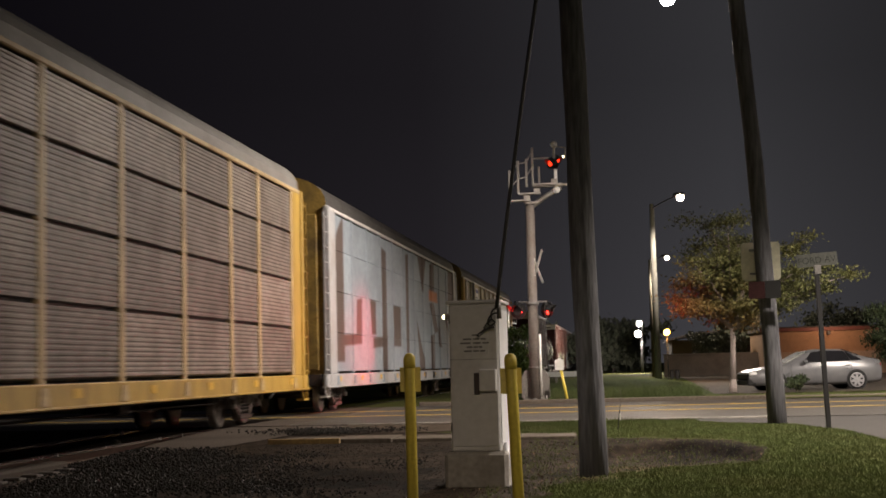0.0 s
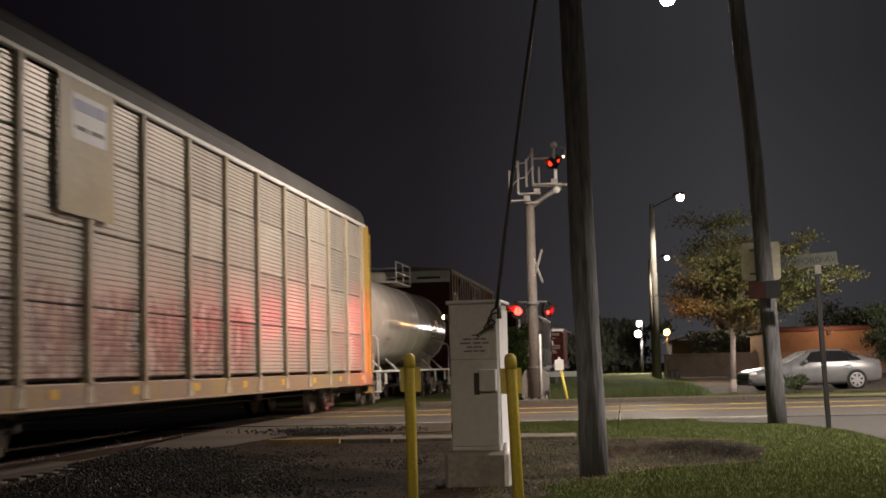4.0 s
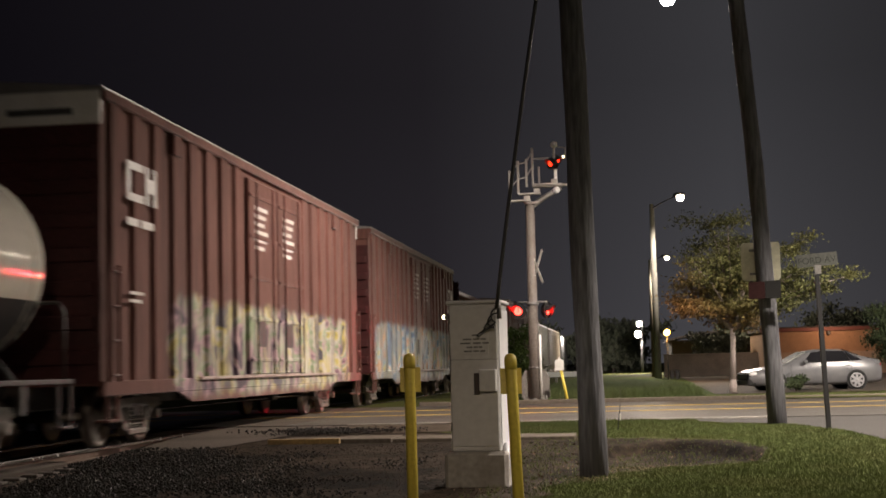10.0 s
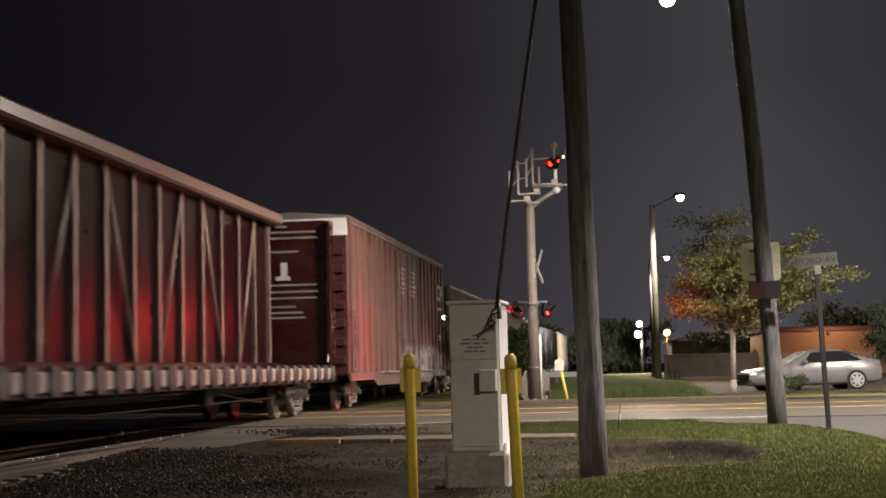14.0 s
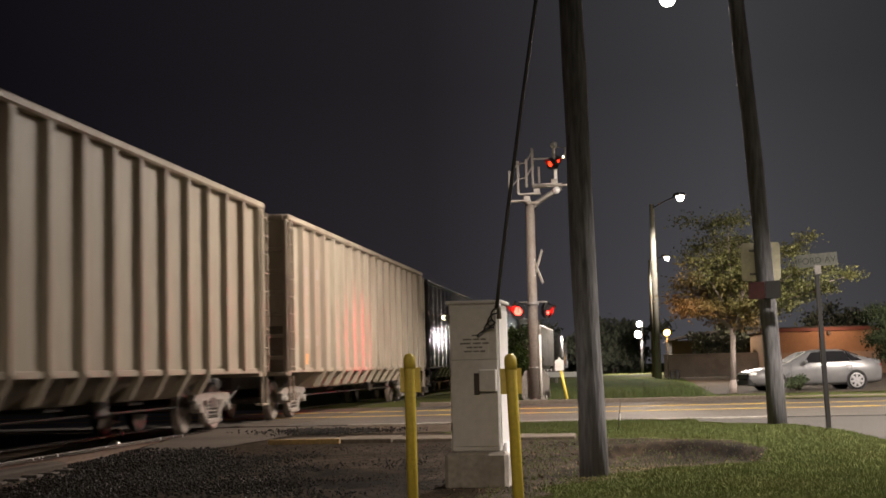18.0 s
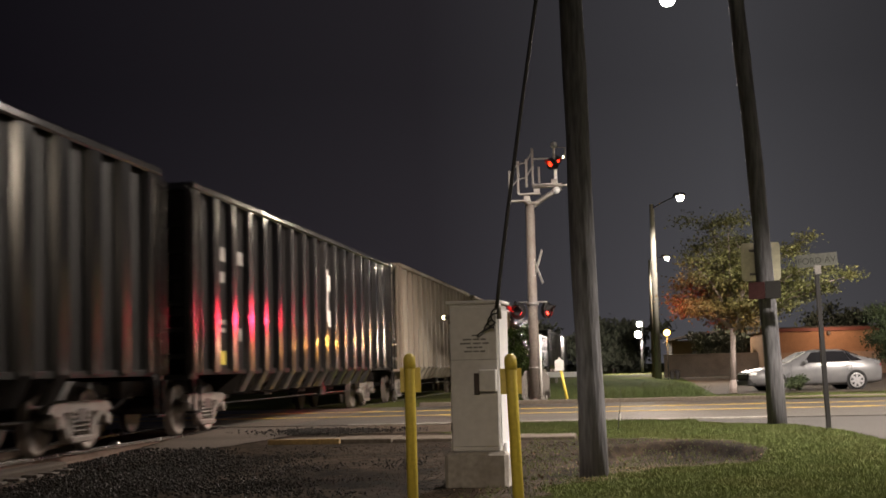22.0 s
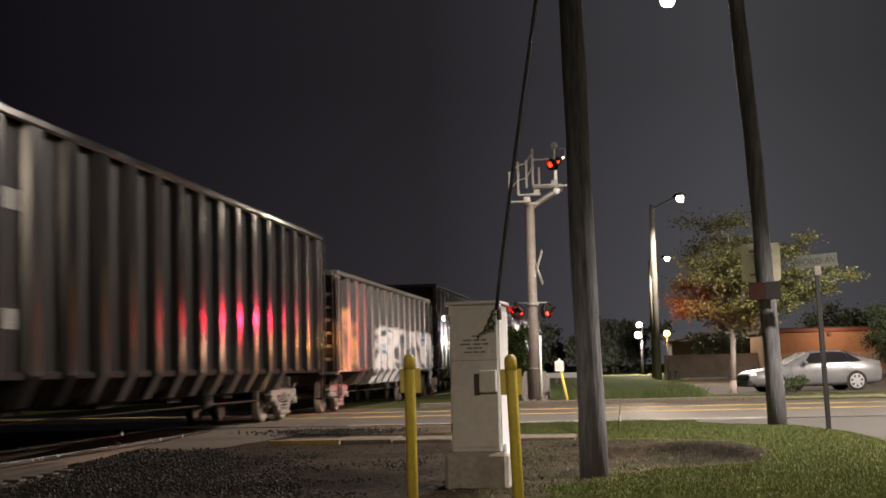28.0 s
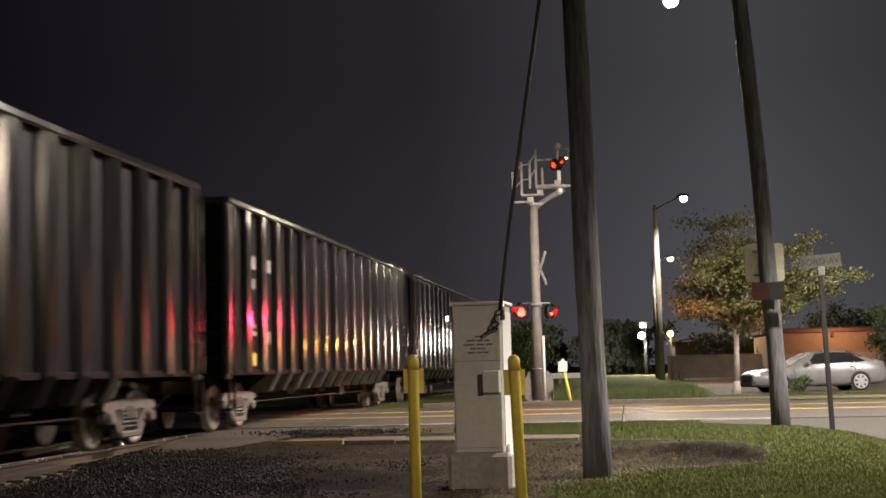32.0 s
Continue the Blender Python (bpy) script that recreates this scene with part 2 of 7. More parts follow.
FADED_DECAL = surface("faded_white_lettering", (0.36, 0.32, 0.29), 0.7, 0, 0.2, 6, (0.15, 0.09, 0.08), 0.6)
DARK_DECAL = surface("dark_lettering", (0.05, 0.05, 0.05), 0.6, 0, 0.2, 4, None)
KERB_OCHRE = surface("worn_kerb_paint", (0.30, 0.20, 0.075), 0.75, 0, 0.3, 5, (0.13, 0.10, 0.07), 0.7)
ORANGE_TAG = surface("orange_marking", (0.75, 0.26, 0.03), 0.5, 0, 0.1, 4, None)
GLOW_LAMP = glow("lamp_lens_glow", (1.0, 0.86, 0.62), 160)
GLOW_FAR = glow("far_lamp_glow", (1.0, 0.93, 0.75), 60)
GLOW_ORANGE = glow("orange_lamp_glow", (1.0, 0.42, 0.06), 40)
GLOW_RED = glow("red_signal_glow", (1.0, 0.009, 0.006), 45)
GLOW_EMBER = glow("orange_red_signal_glow", (1.0, 0.03, 0.008), 3.5)
NOTE_TEXT = surface("faded_print", (0.14, 0.135, 0.13), 0.7, 0, 0.15, 6, None)
GLOW_SMALL = glow("indicator_glow", (1.0, 0.84, 0.5), 9)
LEAF_DARK = surface("dark_leaves", (0.042, 0.058, 0.028), 0.7, 0, 0.3, 1, (0.09, 0.09, 0.04), 0.5, 0, island=True, spec=0.15)
LEAF_FAR = surface("grey_green_leaves", (0.085, 0.095, 0.07), 0.8, 0, 0.3, 1, (0.11, 0.11, 0.08), 0.5, 0, island=0.3, spec=0.1)
BARK = surface("bark", (0.17, 0.145, 0.125), 0.9, 0, 0.3, 8, (0.08, 0.07, 0.06), 0.5, 0.5)



def verge_material():
    """Turf that wears through to bare earth where the mesh carries the weight "soil"."""
    m = surface("verge", (0.075, 0.085, 0.025), 0.95, 0, 0.4, 8, (0.075, 0.058, 0.035), 0.45, 0.5, gscale=0.12, spec=0.03)
    n, l = m.node_tree.nodes, m.node_tree.links
    b = n["Principled BSDF"]
    under = b.inputs["Base Color"].links[0].from_socket
    at = n.new("ShaderNodeAttribute")
    at.attribute_name = "soil"
    co = n.new("ShaderNodeTexCoord")
    grain = n.new("ShaderNodeTexNoise")
    grain.inputs["Scale"].default_value, grain.inputs["Detail"].default_value = 7, 6
    l.new(co.outputs["Object"], grain.inputs["Vector"])
    patchy = n.new("ShaderNodeTexNoise")
    patchy.inputs["Scale"].default_value, patchy.inputs["Detail"].default_value = 0.9, 4
    l.new(co.outputs["Object"], patchy.inputs["Vector"])
    ramp = n.new("ShaderNodeValToRGB")
    ramp.color_ramp.elements[0].position, ramp.color_ramp.elements[1].position = 0.40, 0.62
    ramp.color_ramp.elements[0].color, ramp.color_ramp.elements[1].color = (0.010, 0.0075, 0.0055, 1), (0.050, 0.037, 0.026, 1)
    mid = n.new("ShaderNodeMath")
    mid.operation = "MULTIPLY_ADD"
    mid.inputs[1].default_value = 0.55
    l.new(grain.outputs["Fac"], mid.inputs[0])
    half = n.new("ShaderNodeMath")
    half.operation = "MULTIPLY"
    half.inputs[1].default_value = 0.45
    l.new(patchy.outputs["Fac"], half.inputs[0])
    l.new(half.outputs[0], mid.inputs[2])
    l.new(mid.outputs[0], ramp.inputs[0])
    # multiplies the earth darker by mesh weight, painted shade of the hollow included
    darkness = n.new("ShaderNodeAttribute")
    darkness.attribute_name = "stain_and_shade"
    darkened = n.new("ShaderNodeMixRGB")
    darkened.blend_type = "MULTIPLY"
    darkened.inputs[2].default_value = (0.30, 0.27, 0.25, 1)
    l.new(darkness.outputs["Fac"], darkened.inputs[0])
    l.new(ramp.outputs[0], darkened.inputs[1])
    sharp = n.new("ShaderNodeMath")
    sharp.operation = "ADD"
    l.new(at.outputs["Fac"], sharp.inputs[0])
    jit = n.new("ShaderNodeMapRange")
    jit.inputs["To Min"].default_value, jit.inputs["To Max"].default_value = -0.35, 0.35
    l.new(grain.outputs["Fac"], jit.inputs["Value"])
    l.new(jit.outputs[0], sharp.inputs[1])
    cut = n.new("ShaderNodeMapRange")
    cut.inputs["From Min"].default_value, cut.inputs["From Max"].default_value = 0.35, 0.65
    l.new(sharp.outputs[0], cut.inputs["Value"])
    mix = n.new("ShaderNodeMixRGB")
    l.new(cut.outputs[0], mix.inputs[0])
    l.new(under, mix.inputs[1])
    l.new(darkened.outputs[0], mix.inputs[2])
    l.new(mix.outputs[0], b.inputs["Base Color"])
    return m


VERGE = verge_material()

# ---- mesh tools ----


class Shape:
    """Collects simple solids into one mesh."""

    def __init__(self):
        self.v, self.f, self.s = [], [], []

    def add(self, verts, faces, smooth=False):
        k = len(self.v)
        self.v += [tuple(q) for q in verts]
        self.f += [tuple(i + k for i in f) for f in faces]
        self.s += [smooth] * len(faces)
        return self

    def convex(self, verts, faces, smooth=False):
        """Faces of a convex solid, turned outwards."""
        c = sum((Vector(q) for q in verts), Vector()) / len(verts)
        out = []
        for f in faces:
            p = [Vector(verts[i]) for i in f]
            nrm = (p[1] - p[0]).cross(p[2] - p[0])
            mid = sum(p, Vector()) / len(p)
            out.append(f if nrm.dot(mid - c) >= 0 else tuple(reversed(f)))
        return self.add(verts, out, smooth)

    def box(self, x0, x1, y0, y1, z0, z1, bevel=0.0, turn=None):
        lo, hi = (x0, y0, z0), (x1, y1, z1)
        c = [(a + b) / 2 for a, b in zip(lo, hi)]
        h = [abs(b - a) / 2 for a, b in zip(lo, hi)]
        if bevel <= 0:
            vs = [(c[0] + sx * h[0], c[1] + sy * h[1], c[2] + sz * h[2]) for sx in (-1, 1) for sy in (-1, 1) for sz in (-1, 1)]
            fs = [(0, 1, 3, 2), (4, 6, 7, 5), (0, 4, 5, 1), (2, 3, 7, 6), (0, 2, 6, 4), (1, 5, 7, 3)]
        else:
            b = min(bevel, *[q * 0.49 for q in h])
            vs, idx = [], {}
            for sx in (-1, 1):
                for sy in (-1, 1):
                    for sz in (-1, 1):
                        for ax in range(3):
                            idx[(sx, sy, sz, ax)] = len(vs)
                            vs.append(tuple(c[i] + s * (h[i] - (0 if i == ax else b)) for i, s in enumerate((sx, sy, sz))))
            fs = []
            ring = ((-1, -1), (1, -1), (1, 1), (-1, 1))
            for ax in range(3):
                o = [i for i in range(3) if i != ax]
                for s in (-1, 1):
                    q = []
                    for a, d in ring:
                        k = [0, 0, 0]
                        k[ax], k[o[0]], k[o[1]] = s, a, d
                        q.append(idx[(*k, ax)])
                    fs.append(tuple(q))
                for a in (-1, 1):
                    for d in (-1, 1):
                        k0, k1 = [0, 0, 0], [0, 0, 0]
                        k0[ax], k1[ax] = -1, 1
                        k0[o[0]] = k1[o[0]] = a
                        k0[o[1]] = k1[o[1]] = d
                        fs.append((idx[(*k0, o[0])], idx[(*k1, o[0])], idx[(*k1, o[1])], idx[(*k0, o[1])]))
            for sx in (-1, 1):
                for sy in (-1, 1):
                    for sz in (-1, 1):
                        fs.append(tuple(idx[(sx, sy, sz, ax)] for ax in range(3)))
        if turn is not None:
            cv = Vector(c)
            vs = [tuple(cv + turn @ (Vector(q) - cv)) for q in vs]
        return self.convex(vs, fs)

    def tube(self, p, q, r, r2=None, n=12, caps=True):
        p, q = Vector(p), Vector(q)
        r2 = r if r2 is None else r2
        d = (q - p).normalized()
        a = d.orthogonal().normalized()
        b = d.cross(a)
        vs = []
        for o, rad in ((p, r), (q, r2)):
            for i in range(n):
                t = 2 * math.pi * i / n
                vs.append(o + rad * (math.cos(t) * a + math.sin(t) * b))
        k = len(self.v)
        self.add(vs, [(i, (i + 1) % n, n + (i + 1) % n, n + i) for i in range(n)], True)
        if caps:
            self.f += [tuple(k + i for i in reversed(range(n))), tuple(k + n + i for i in range(n))]
            self.s += [False, False]
        return self

    def lathe(self, profile, centre=(0, 0, 0), axis="z", n=24):
        """profile: (radius, height) from one end to the other."""
        vs = []
        for r, h in profile:
            for i in range(n):
                t = 2 * math.pi * i / n
                u, w = r * math.cos(t), r * math.sin(t)
                q = {"z": (u, w, h), "y": (w, h, u), "x": (h, u, w)}[axis]
                vs.append(tuple(a + b for a, b in zip(q, centre)))
        fs = []
        for j in range(len(profile) - 1):
            for i in range(n):
                k = (i + 1) % n
                fs.append((j * n + i, j * n + k, (j + 1) * n + k, (j + 1) * n + i))
        k = len(self.v)
        self.add(vs, fs, True)
        m = (len(profile) - 1) * n + k
        self.f += [tuple(k + i for i in reversed(range(n))), tuple(m + i for i in range(n))]
        self.s += [False, False]
        return self

    def extrude(self, outline, x0, x1, axis="x"):
        """A flat outline drawn out along an axis; outline given in the other two axes."""
        n = len(outline)
        vs = []
        for x in (x0, x1):
            for a, b in outline:
                vs.append({"x": (x, a, b), "y": (a, x, b), "z": (a, b, x)}[axis])
        fs = [tuple(reversed(range(n))), tuple(range(n, 2 * n))] + [(i, (i + 1) % n, n + (i + 1) % n, n + i) for i in range(n)]
        area = sum(outline[i][0] * outline[(i + 1) % n][1] - outline[(i + 1) % n][0] * outline[i][1] for i in range(n))
        if (area < 0) != (axis == "y"):
            fs = [tuple(reversed(f)) for f in fs]
        return self.add(vs, fs)

    def pipe(self, points, r, n=8):
        """One bent tube through the points."""
        pts = [Vector(q) for q in points]
        vs, side = [], None
        for i, q in enumerate(pts):
            d = (pts[min(i + 1, len(pts) - 1)] - pts[max(i - 1, 0)]).normalized()
            side = d.orthogonal().normalized() if side is None else (side - d * side.dot(d)).normalized()
            up = d.cross(side)
            vs += [q + r * (math.cos(2 * math.pi * k / n) * side + math.sin(2 * math.pi * k / n) * up) for k in range(n)]
        fs = [(j * n + k, j * n + (k + 1) % n, (j + 1) * n + (k + 1) % n, (j + 1) * n + k) for j in range(len(pts) - 1) for k in range(n)]
        m = (len(pts) - 1) * n
        return self.add(vs, fs + [tuple(reversed(range(n))), tuple(m + k for k in range(n))], True)

    def ball(self, c, r, n=10):
        prof = [(max(1e-4, r * math.sin(math.pi * i / n)), -r * math.cos(math.pi * i / n)) for i in range(n + 1)]
        return self.lathe(prof, c, "z", n + 2)

    def mesh(self, name):
        me = bpy.data.meshes.new(name)
        me.from_pydata(self.v, [], self.f)
        me.polygons.foreach_set("use_smooth", self.s)
        me.update()
        return me


def part(name, shape, material, parent, label=""):
    me = shape if isinstance(shape, bpy.types.Mesh) else shape.mesh(name)
    if material is not None and not me.materials:
        me.materials.append(material)
    ob = new(name, me)
    ob.parent = parent
    return tagged(ob, label)


def thing(name, at, label, category, group="", turn=0.0, kind=""):
    ob = new(name)
    ob.matrix_world = pose(*at, 0, 0, turn)
    return tagged(ob, label, category, group, kind)


def setting(name, shape, material, label, category="", kind="structure"):
    me = shape.mesh(name) if isinstance(shape, Shape) else shape
    me.materials.append(material)
    return tagged(new(name, me), label, category, "", kind)


def smooth01(t):
    t = max(0.0, min(1.0, t))
    return t * t * (3 - 2 * t)


def lie(x, y):
    """Height of the ground: a shallow verge on the camera's side of the road."""
    near = -0.22 + 0.22 * smooth01((y - 16) / 11)
    if 16 < y < 23:
        near -= 0.15 * smooth01(6.0 * (1 - math.hypot((x - 0.45) / 1.42, (y - 19.6) / 2.0) + 0.12 * noise.noise(Vector((x * 2.2, y * 1.6, 5.0)))))
    return near + 0.018 * noise.noise(Vector((x * 0.7, y * 0.7, 0))) * (1 if y < 26 else 0)


def stain_and_shade(x, y):
    """Earth darkened round pole foot and ballast; shade painted into hollow, 0 to 1."""
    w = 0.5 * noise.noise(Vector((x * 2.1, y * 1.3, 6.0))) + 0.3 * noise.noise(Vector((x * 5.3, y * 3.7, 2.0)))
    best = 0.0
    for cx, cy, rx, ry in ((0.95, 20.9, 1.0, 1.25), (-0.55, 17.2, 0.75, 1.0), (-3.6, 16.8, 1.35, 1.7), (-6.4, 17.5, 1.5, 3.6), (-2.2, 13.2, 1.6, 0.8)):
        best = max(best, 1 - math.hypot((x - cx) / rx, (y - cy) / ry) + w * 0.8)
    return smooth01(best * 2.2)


def soil_share(x, y):
    """How far the verge is worn to bare earth, 0 to 1."""
    w = 0.55 * noise.noise(Vector((x * 1.1, y * 0.8, 3.0))) + 0.3 * noise.noise(Vector((x * 3.1, y * 2.3, 9.0)))
    if y < 15.0:
        edge = -1.25 + 0.05 * (y - 9)
    elif y < 18.0:
        edge = -0.95 + 0.55 * (y - 15.0)
    elif y < 22.2:
        edge = 0.7 + 1.2 * math.sqrt(max(0.0, 1 - ((y - 19.9) / 2.3) ** 2))
    else:
        edge = 0.4 - 1.6 * (y - 22.2)
    d = (edge - x) + w
    return smooth01(0.5 + d / 0.5)

# ---- ground, road, track ----


def patch(corners, nu, nv, lift, rag=0.0, seed=0):
    """A sheet between four corners (x, y), lying on the ground, with a ragged outline."""
    sh = Shape()
    a, b, c, d = [Vector(q) for q in corners]
    vs = []
    for j in range(nv + 1):
        for i in range(nu + 1):
            u, v = i / nu, j / nv
            q = (a * (1 - u) + b * u) * (1 - v) + (d * (1 - u) + c * u) * v
            if rag and (i in (0, nu) or j in (0, nv)):
                w = noise.noise_vector(Vector((q.x * 1.7 + seed, q.y * 1.7, seed)))
                q = q + Vector((w.x, w.y)) * rag
            vs.append((q.x, q.y, lie(q.x, q.y) + lift))
    sh.add(vs, [(j * (nu + 1) + i, j * (nu + 1) + i + 1, (j + 1) * (nu + 1) + i + 1, (j + 1) * (nu + 1) + i) for j in range(nv) for i in range(nu)])
    return sh


def ground_sheet():
    xs = [-2500, -800, -300, -120, -60, -30, -16, -13, -11, -9.5] + [-8 + 0.1 * i for i in range(136)] + [6, 8, 11, 16, 24, 40, 80, 160, 400, 1000, 2500]
    ys = [-2500, -600, -150, -40, -10, 0, 5, 7] + [8 + 0.1 * i for i in range(196)] + [28, 32, 36, 40, 50, 70, 100, 160, 300, 700, 2500]
    sh = Shape()
    n = len(xs)
    sh.add([(x, y, lie(x, y) - 0.03) for y in ys for x in xs],
           [(j * n + i, j * n + i + 1, (j + 1) * n + i + 1, (j + 1) * n + i) for j in range(len(ys) - 1) for i in range(n - 1)], True)
    me = sh.mesh("ground")
    soil = me.attributes.new("soil", "FLOAT", "POINT")
    soil.data.foreach_set("value", [soil_share(x, y) if y < 27.5 and x > -40 else 0.0 for y in ys for x in xs])
    darkness = me.attributes.new("stain_and_shade", "FLOAT", "POINT")
    darkness.data.foreach_set("value", [stain_and_shade(x, y) if 8 < y < 27 and -9 < x < 4 else 0.0 for y in ys for x in xs])
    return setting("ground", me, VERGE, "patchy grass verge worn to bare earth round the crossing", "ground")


ground_sheet()

# road across the track, three lanes with a turning lane in the middle
ROAD = Shape()
ROAD.box(-120, 120, 27.4, 39.4, -0.35, 0.0)
setting("road", ROAD, ASPHALT, "worn grey asphalt road over the level crossing", "road")
def corner(y):
    """Edge of the verge along the side street, rounding into the main road."""
    pts = [(-30.0, 5.9), (8.0, 4.3), (20.9, 3.78), (23.4, 3.42), (24.6, 2.85), (25.6, 1.75), (26.5, 0.85), (27.38, 0.2)]
    for (a, p), (b, q) in zip(pts, pts[1:]):
        if y <= b:
            return p + (q - p) * (y - a) / (b - a)
    return 0.2


SIDE_ASPHALT = surface("side_street_asphalt", (0.042, 0.039, 0.036), 0.75, 0, 0.35, 9, (0.06, 0.055, 0.05), 0.6, 0.5, gscale=0.07, spec=0.12)
street = Shape()
rows_y = [-30.0, -10.0, 0.0, 8.0] + [8.0 + 0.4 * i for i in range(1, 49)] + [27.38]
street.add([(corner(y) + (16.0 - corner(y)) * u / 8, y, lie(corner(y), y) - 0.016) for y in rows_y for u in range(9)],
           [(j * 9 + i, j * 9 + i + 1, j * 9 + i + 10, j * 9 + i + 9) for j in range(len(rows_y) - 1) for i in range(8)])
setting("road", street, SIDE_ASPHALT, "dark asphalt side street meeting the main road", "road")
for y0, sl in ((35.5, 0.03), (32.1, 0.03)):
    for k in (0, 0.28):
        sh = Shape()
        sh.extrude([(-120, y0 + k - 120 * sl), (120, y0 + k + 120 * sl), (120, y0 + k + 0.12 + 120 * sl), (-120, y0 + k + 0.12 - 120 * sl)], 0.0005, 0.004, "z")
        setting("lane_line", sh, YELLOW_LINE, "worn yellow line painted on the road", "road marking")
APRON_PALE = surface("dusty_pavement", (0.12, 0.10, 0.08), 0.85, 0, 0.3, 3, (0.09, 0.075, 0.06), 0.6, spec=0.06)
# far kerb, verge and pavement
kerb = Shape()
kerb.box(-6.0, 3.9, 39.4, 39.56, -0.2, 0.12, 0.02).box(9.5, 60, 39.4, 39.56, -0.2, 0.12, 0.02)
setting("kerb", kerb, APRON_PALE, "pale concrete kerb along the far side of the road", "kerb")
near_kerb = Shape()
near_kerb.box(-5.6, 2.6, 27.24, 27.4, -0.3, 0.012, 0.008)
setting("kerb", near_kerb, CONCRETE, "low concrete kerb at the near side of the road", "kerb")
setting("pavement", patch([(-6.0, 39.56), (60, 39.56), (60, 41.2), (-6.0, 41.2)], 30, 2, 0.05), APRON_PALE, "pale concrete pavement beside the road", "pavement")
setting("driveway", patch([(2.2, 46.5), (24, 46.5), (24, 101.8), (2.6, 101.8)], 12, 30, 0.012, 0.1), APRON, "asphalt drive in front of the low building", "driveway")
mound = Shape()
mv, mf = [], []
for j in range(19):
    for i in range(15):
        x, y = -4.6 + i * 0.52, 42.0 + j * 3.2
        z = 0.45 * math.sin(math.pi * i / 14) ** 0.7 * math.sin(math.pi * min(1, j / 12)) if j < 12 else 0.3 * math.sin(math.pi * i / 14) * (18 - j) / 6 * 0.5
        mv.append((x + 0.02 * j * i / 6, y, max(0, z) + 0.02 + 0.02 * noise.noise(Vector((x, y, 4)))))
mound.add(mv, [(j * 15 + i, j * 15 + i + 1, (j + 1) * 15 + i + 1, (j + 1) * 15 + i) for j in range(18) for i in range(14)], True)
setting("grass_verge", mound, TURF, "mown grass verge rising behind the road", "grass")
# near pavement and apron beside the track
slabs = thing("pavement", (0, 0, 0), "narrow concrete footpath with a yellow painted end", "pavement", kind="structure")
for i in range(5):
    x0 = -5.9 + i * 1.0
    sh = Shape()
    sh.box(x0 + 0.012, x0 + 0.988, 22.55, 23.75, -0.3, lie(x0, 23) + 0.012 + 0.006 * (i % 2), 0.012)
    part("slab", sh, APRON_PALE, slabs)
sh = Shape()
sh.box(-5.95, -4.75, 22.42, 22.55, -0.3, lie(-5, 22.5) + 0.05, 0.012)
setting("kerb", sh, KERB_OCHRE, "worn yellow painted kerb edge", "kerb")
setting("apron", patch([(-8.0, 20.6), (-6.5, 22.2), (-5.4, 27.4), (-8.1, 27.4)], 14, 24, -0.014, 0.08), APRON, "old brown asphalt apron beside the rails", "pavement")
setting("apron", patch([(-6.5, 24.6), (-0.9, 24.7), (-0.9, 27.25), (-5.6, 27.25)], 20, 10, -0.016, 0.1, 5), SOIL, "dusty brown strip beside the road", "ground")
sh = Shape()
sh.box(-9.9, -7.85, 15.2, 18.75, -0.4, -0.09, 0.03)
setting("crossing_panel", sh, APRON, "dusty concrete slab end beside the rail", "pavement")

# two invented polished stubs that catch lamp light as glints by the rails
sh = Shape()
sh.lathe([(0.09, -0.30), (0.13, -0.27), (0.15, -0.20), (0.13, -0.13), (0.07, -0.10), (0.07, -0.08), (0.12, -0.06), (0.14, 0.0), (0.11, 0.06), (0.01, 0.09)], (-9.75, 25.6, 0.0), n=20)
POLISHED = surface("polished_steel", (0.85, 0.78, 0.7), 0.28, 1.0, 0.1, 6, None, bump=0)
tagged(setting("glint_stub", sh, POLISHED, "short polished steel stub added between the rails to make a glint", "track part"), kind="thing")
sh = Shape().lathe([(0.11, -0.24), (0.13, -0.16), (0.12, -0.06), (0.08, 0.0), (0.01, 0.03)], (-8.68, 22.7, -0.02), n=20)
tagged(setting("glint_stub", sh, POLISHED, "low rounded steel stub added between the rails to make a glint", "track part"), kind="thing")

# track
bed = Shape()
bed.extrude([(-6.9, -0.32), (-7.5, -0.2), (-10.4, -0.2), (-11.4, -0.45)], -100, 300, "y")
setting("ballast_bed", bed, SOIL, "dirty ballast bed of the railway track", "ballast")
track = thing("railway_track", (0, 0, 0), "polished steel rails on dark wooden ties", "track", kind="structure")
for sx in (-0.755, 0.755):
    x = TRACK_X + sx
    prof = [(x - 0.07, -0.17), (x + 0.07, -0.17), (x + 0.07, -0.155), (x + 0.01, -0.14), (x + 0.01, -0.05), (x - 0.01, -0.05), (x - 0.01, -0.14), (x - 0.07, -0.155)]
    web = Shape()
    web.extrude(prof, -100, 300, "y")
    part("rail_web", web, RAIL_WEB, track)
    head = Shape()
    head.extrude([(x - 0.036, -0.05), (x + 0.036, -0.05), (x + 0.036, -0.012), (x + 0.026, -0.001), (x - 0.026, -0.001), (x - 0.036, -0.012)], -100, 300, "y")
    part("rail_head", head, RAIL, track, "shiny worn rail head")
tie_mesh = Shape().box(-1.3, 1.3, -0.11, 0.11, -0.29, -0.172, 0.015).mesh("tie")
tie_mesh.materials.append(TIE)
for i in range(60):
    ob = part("tie", tie_mesh, None, track)
    ob.location = (TRACK_X, -4 + i * 0.52, 0.004 * (i % 3))
crossing = Shape()
crossing.box(TRACK_X - 0.68, TRACK_X + 0.68, 27.4, 39.4, -0.25, -0.006).box(TRACK_X + 0.83, TRACK_X + 2.0, 27.4, 39.4, -0.25, 0.003)
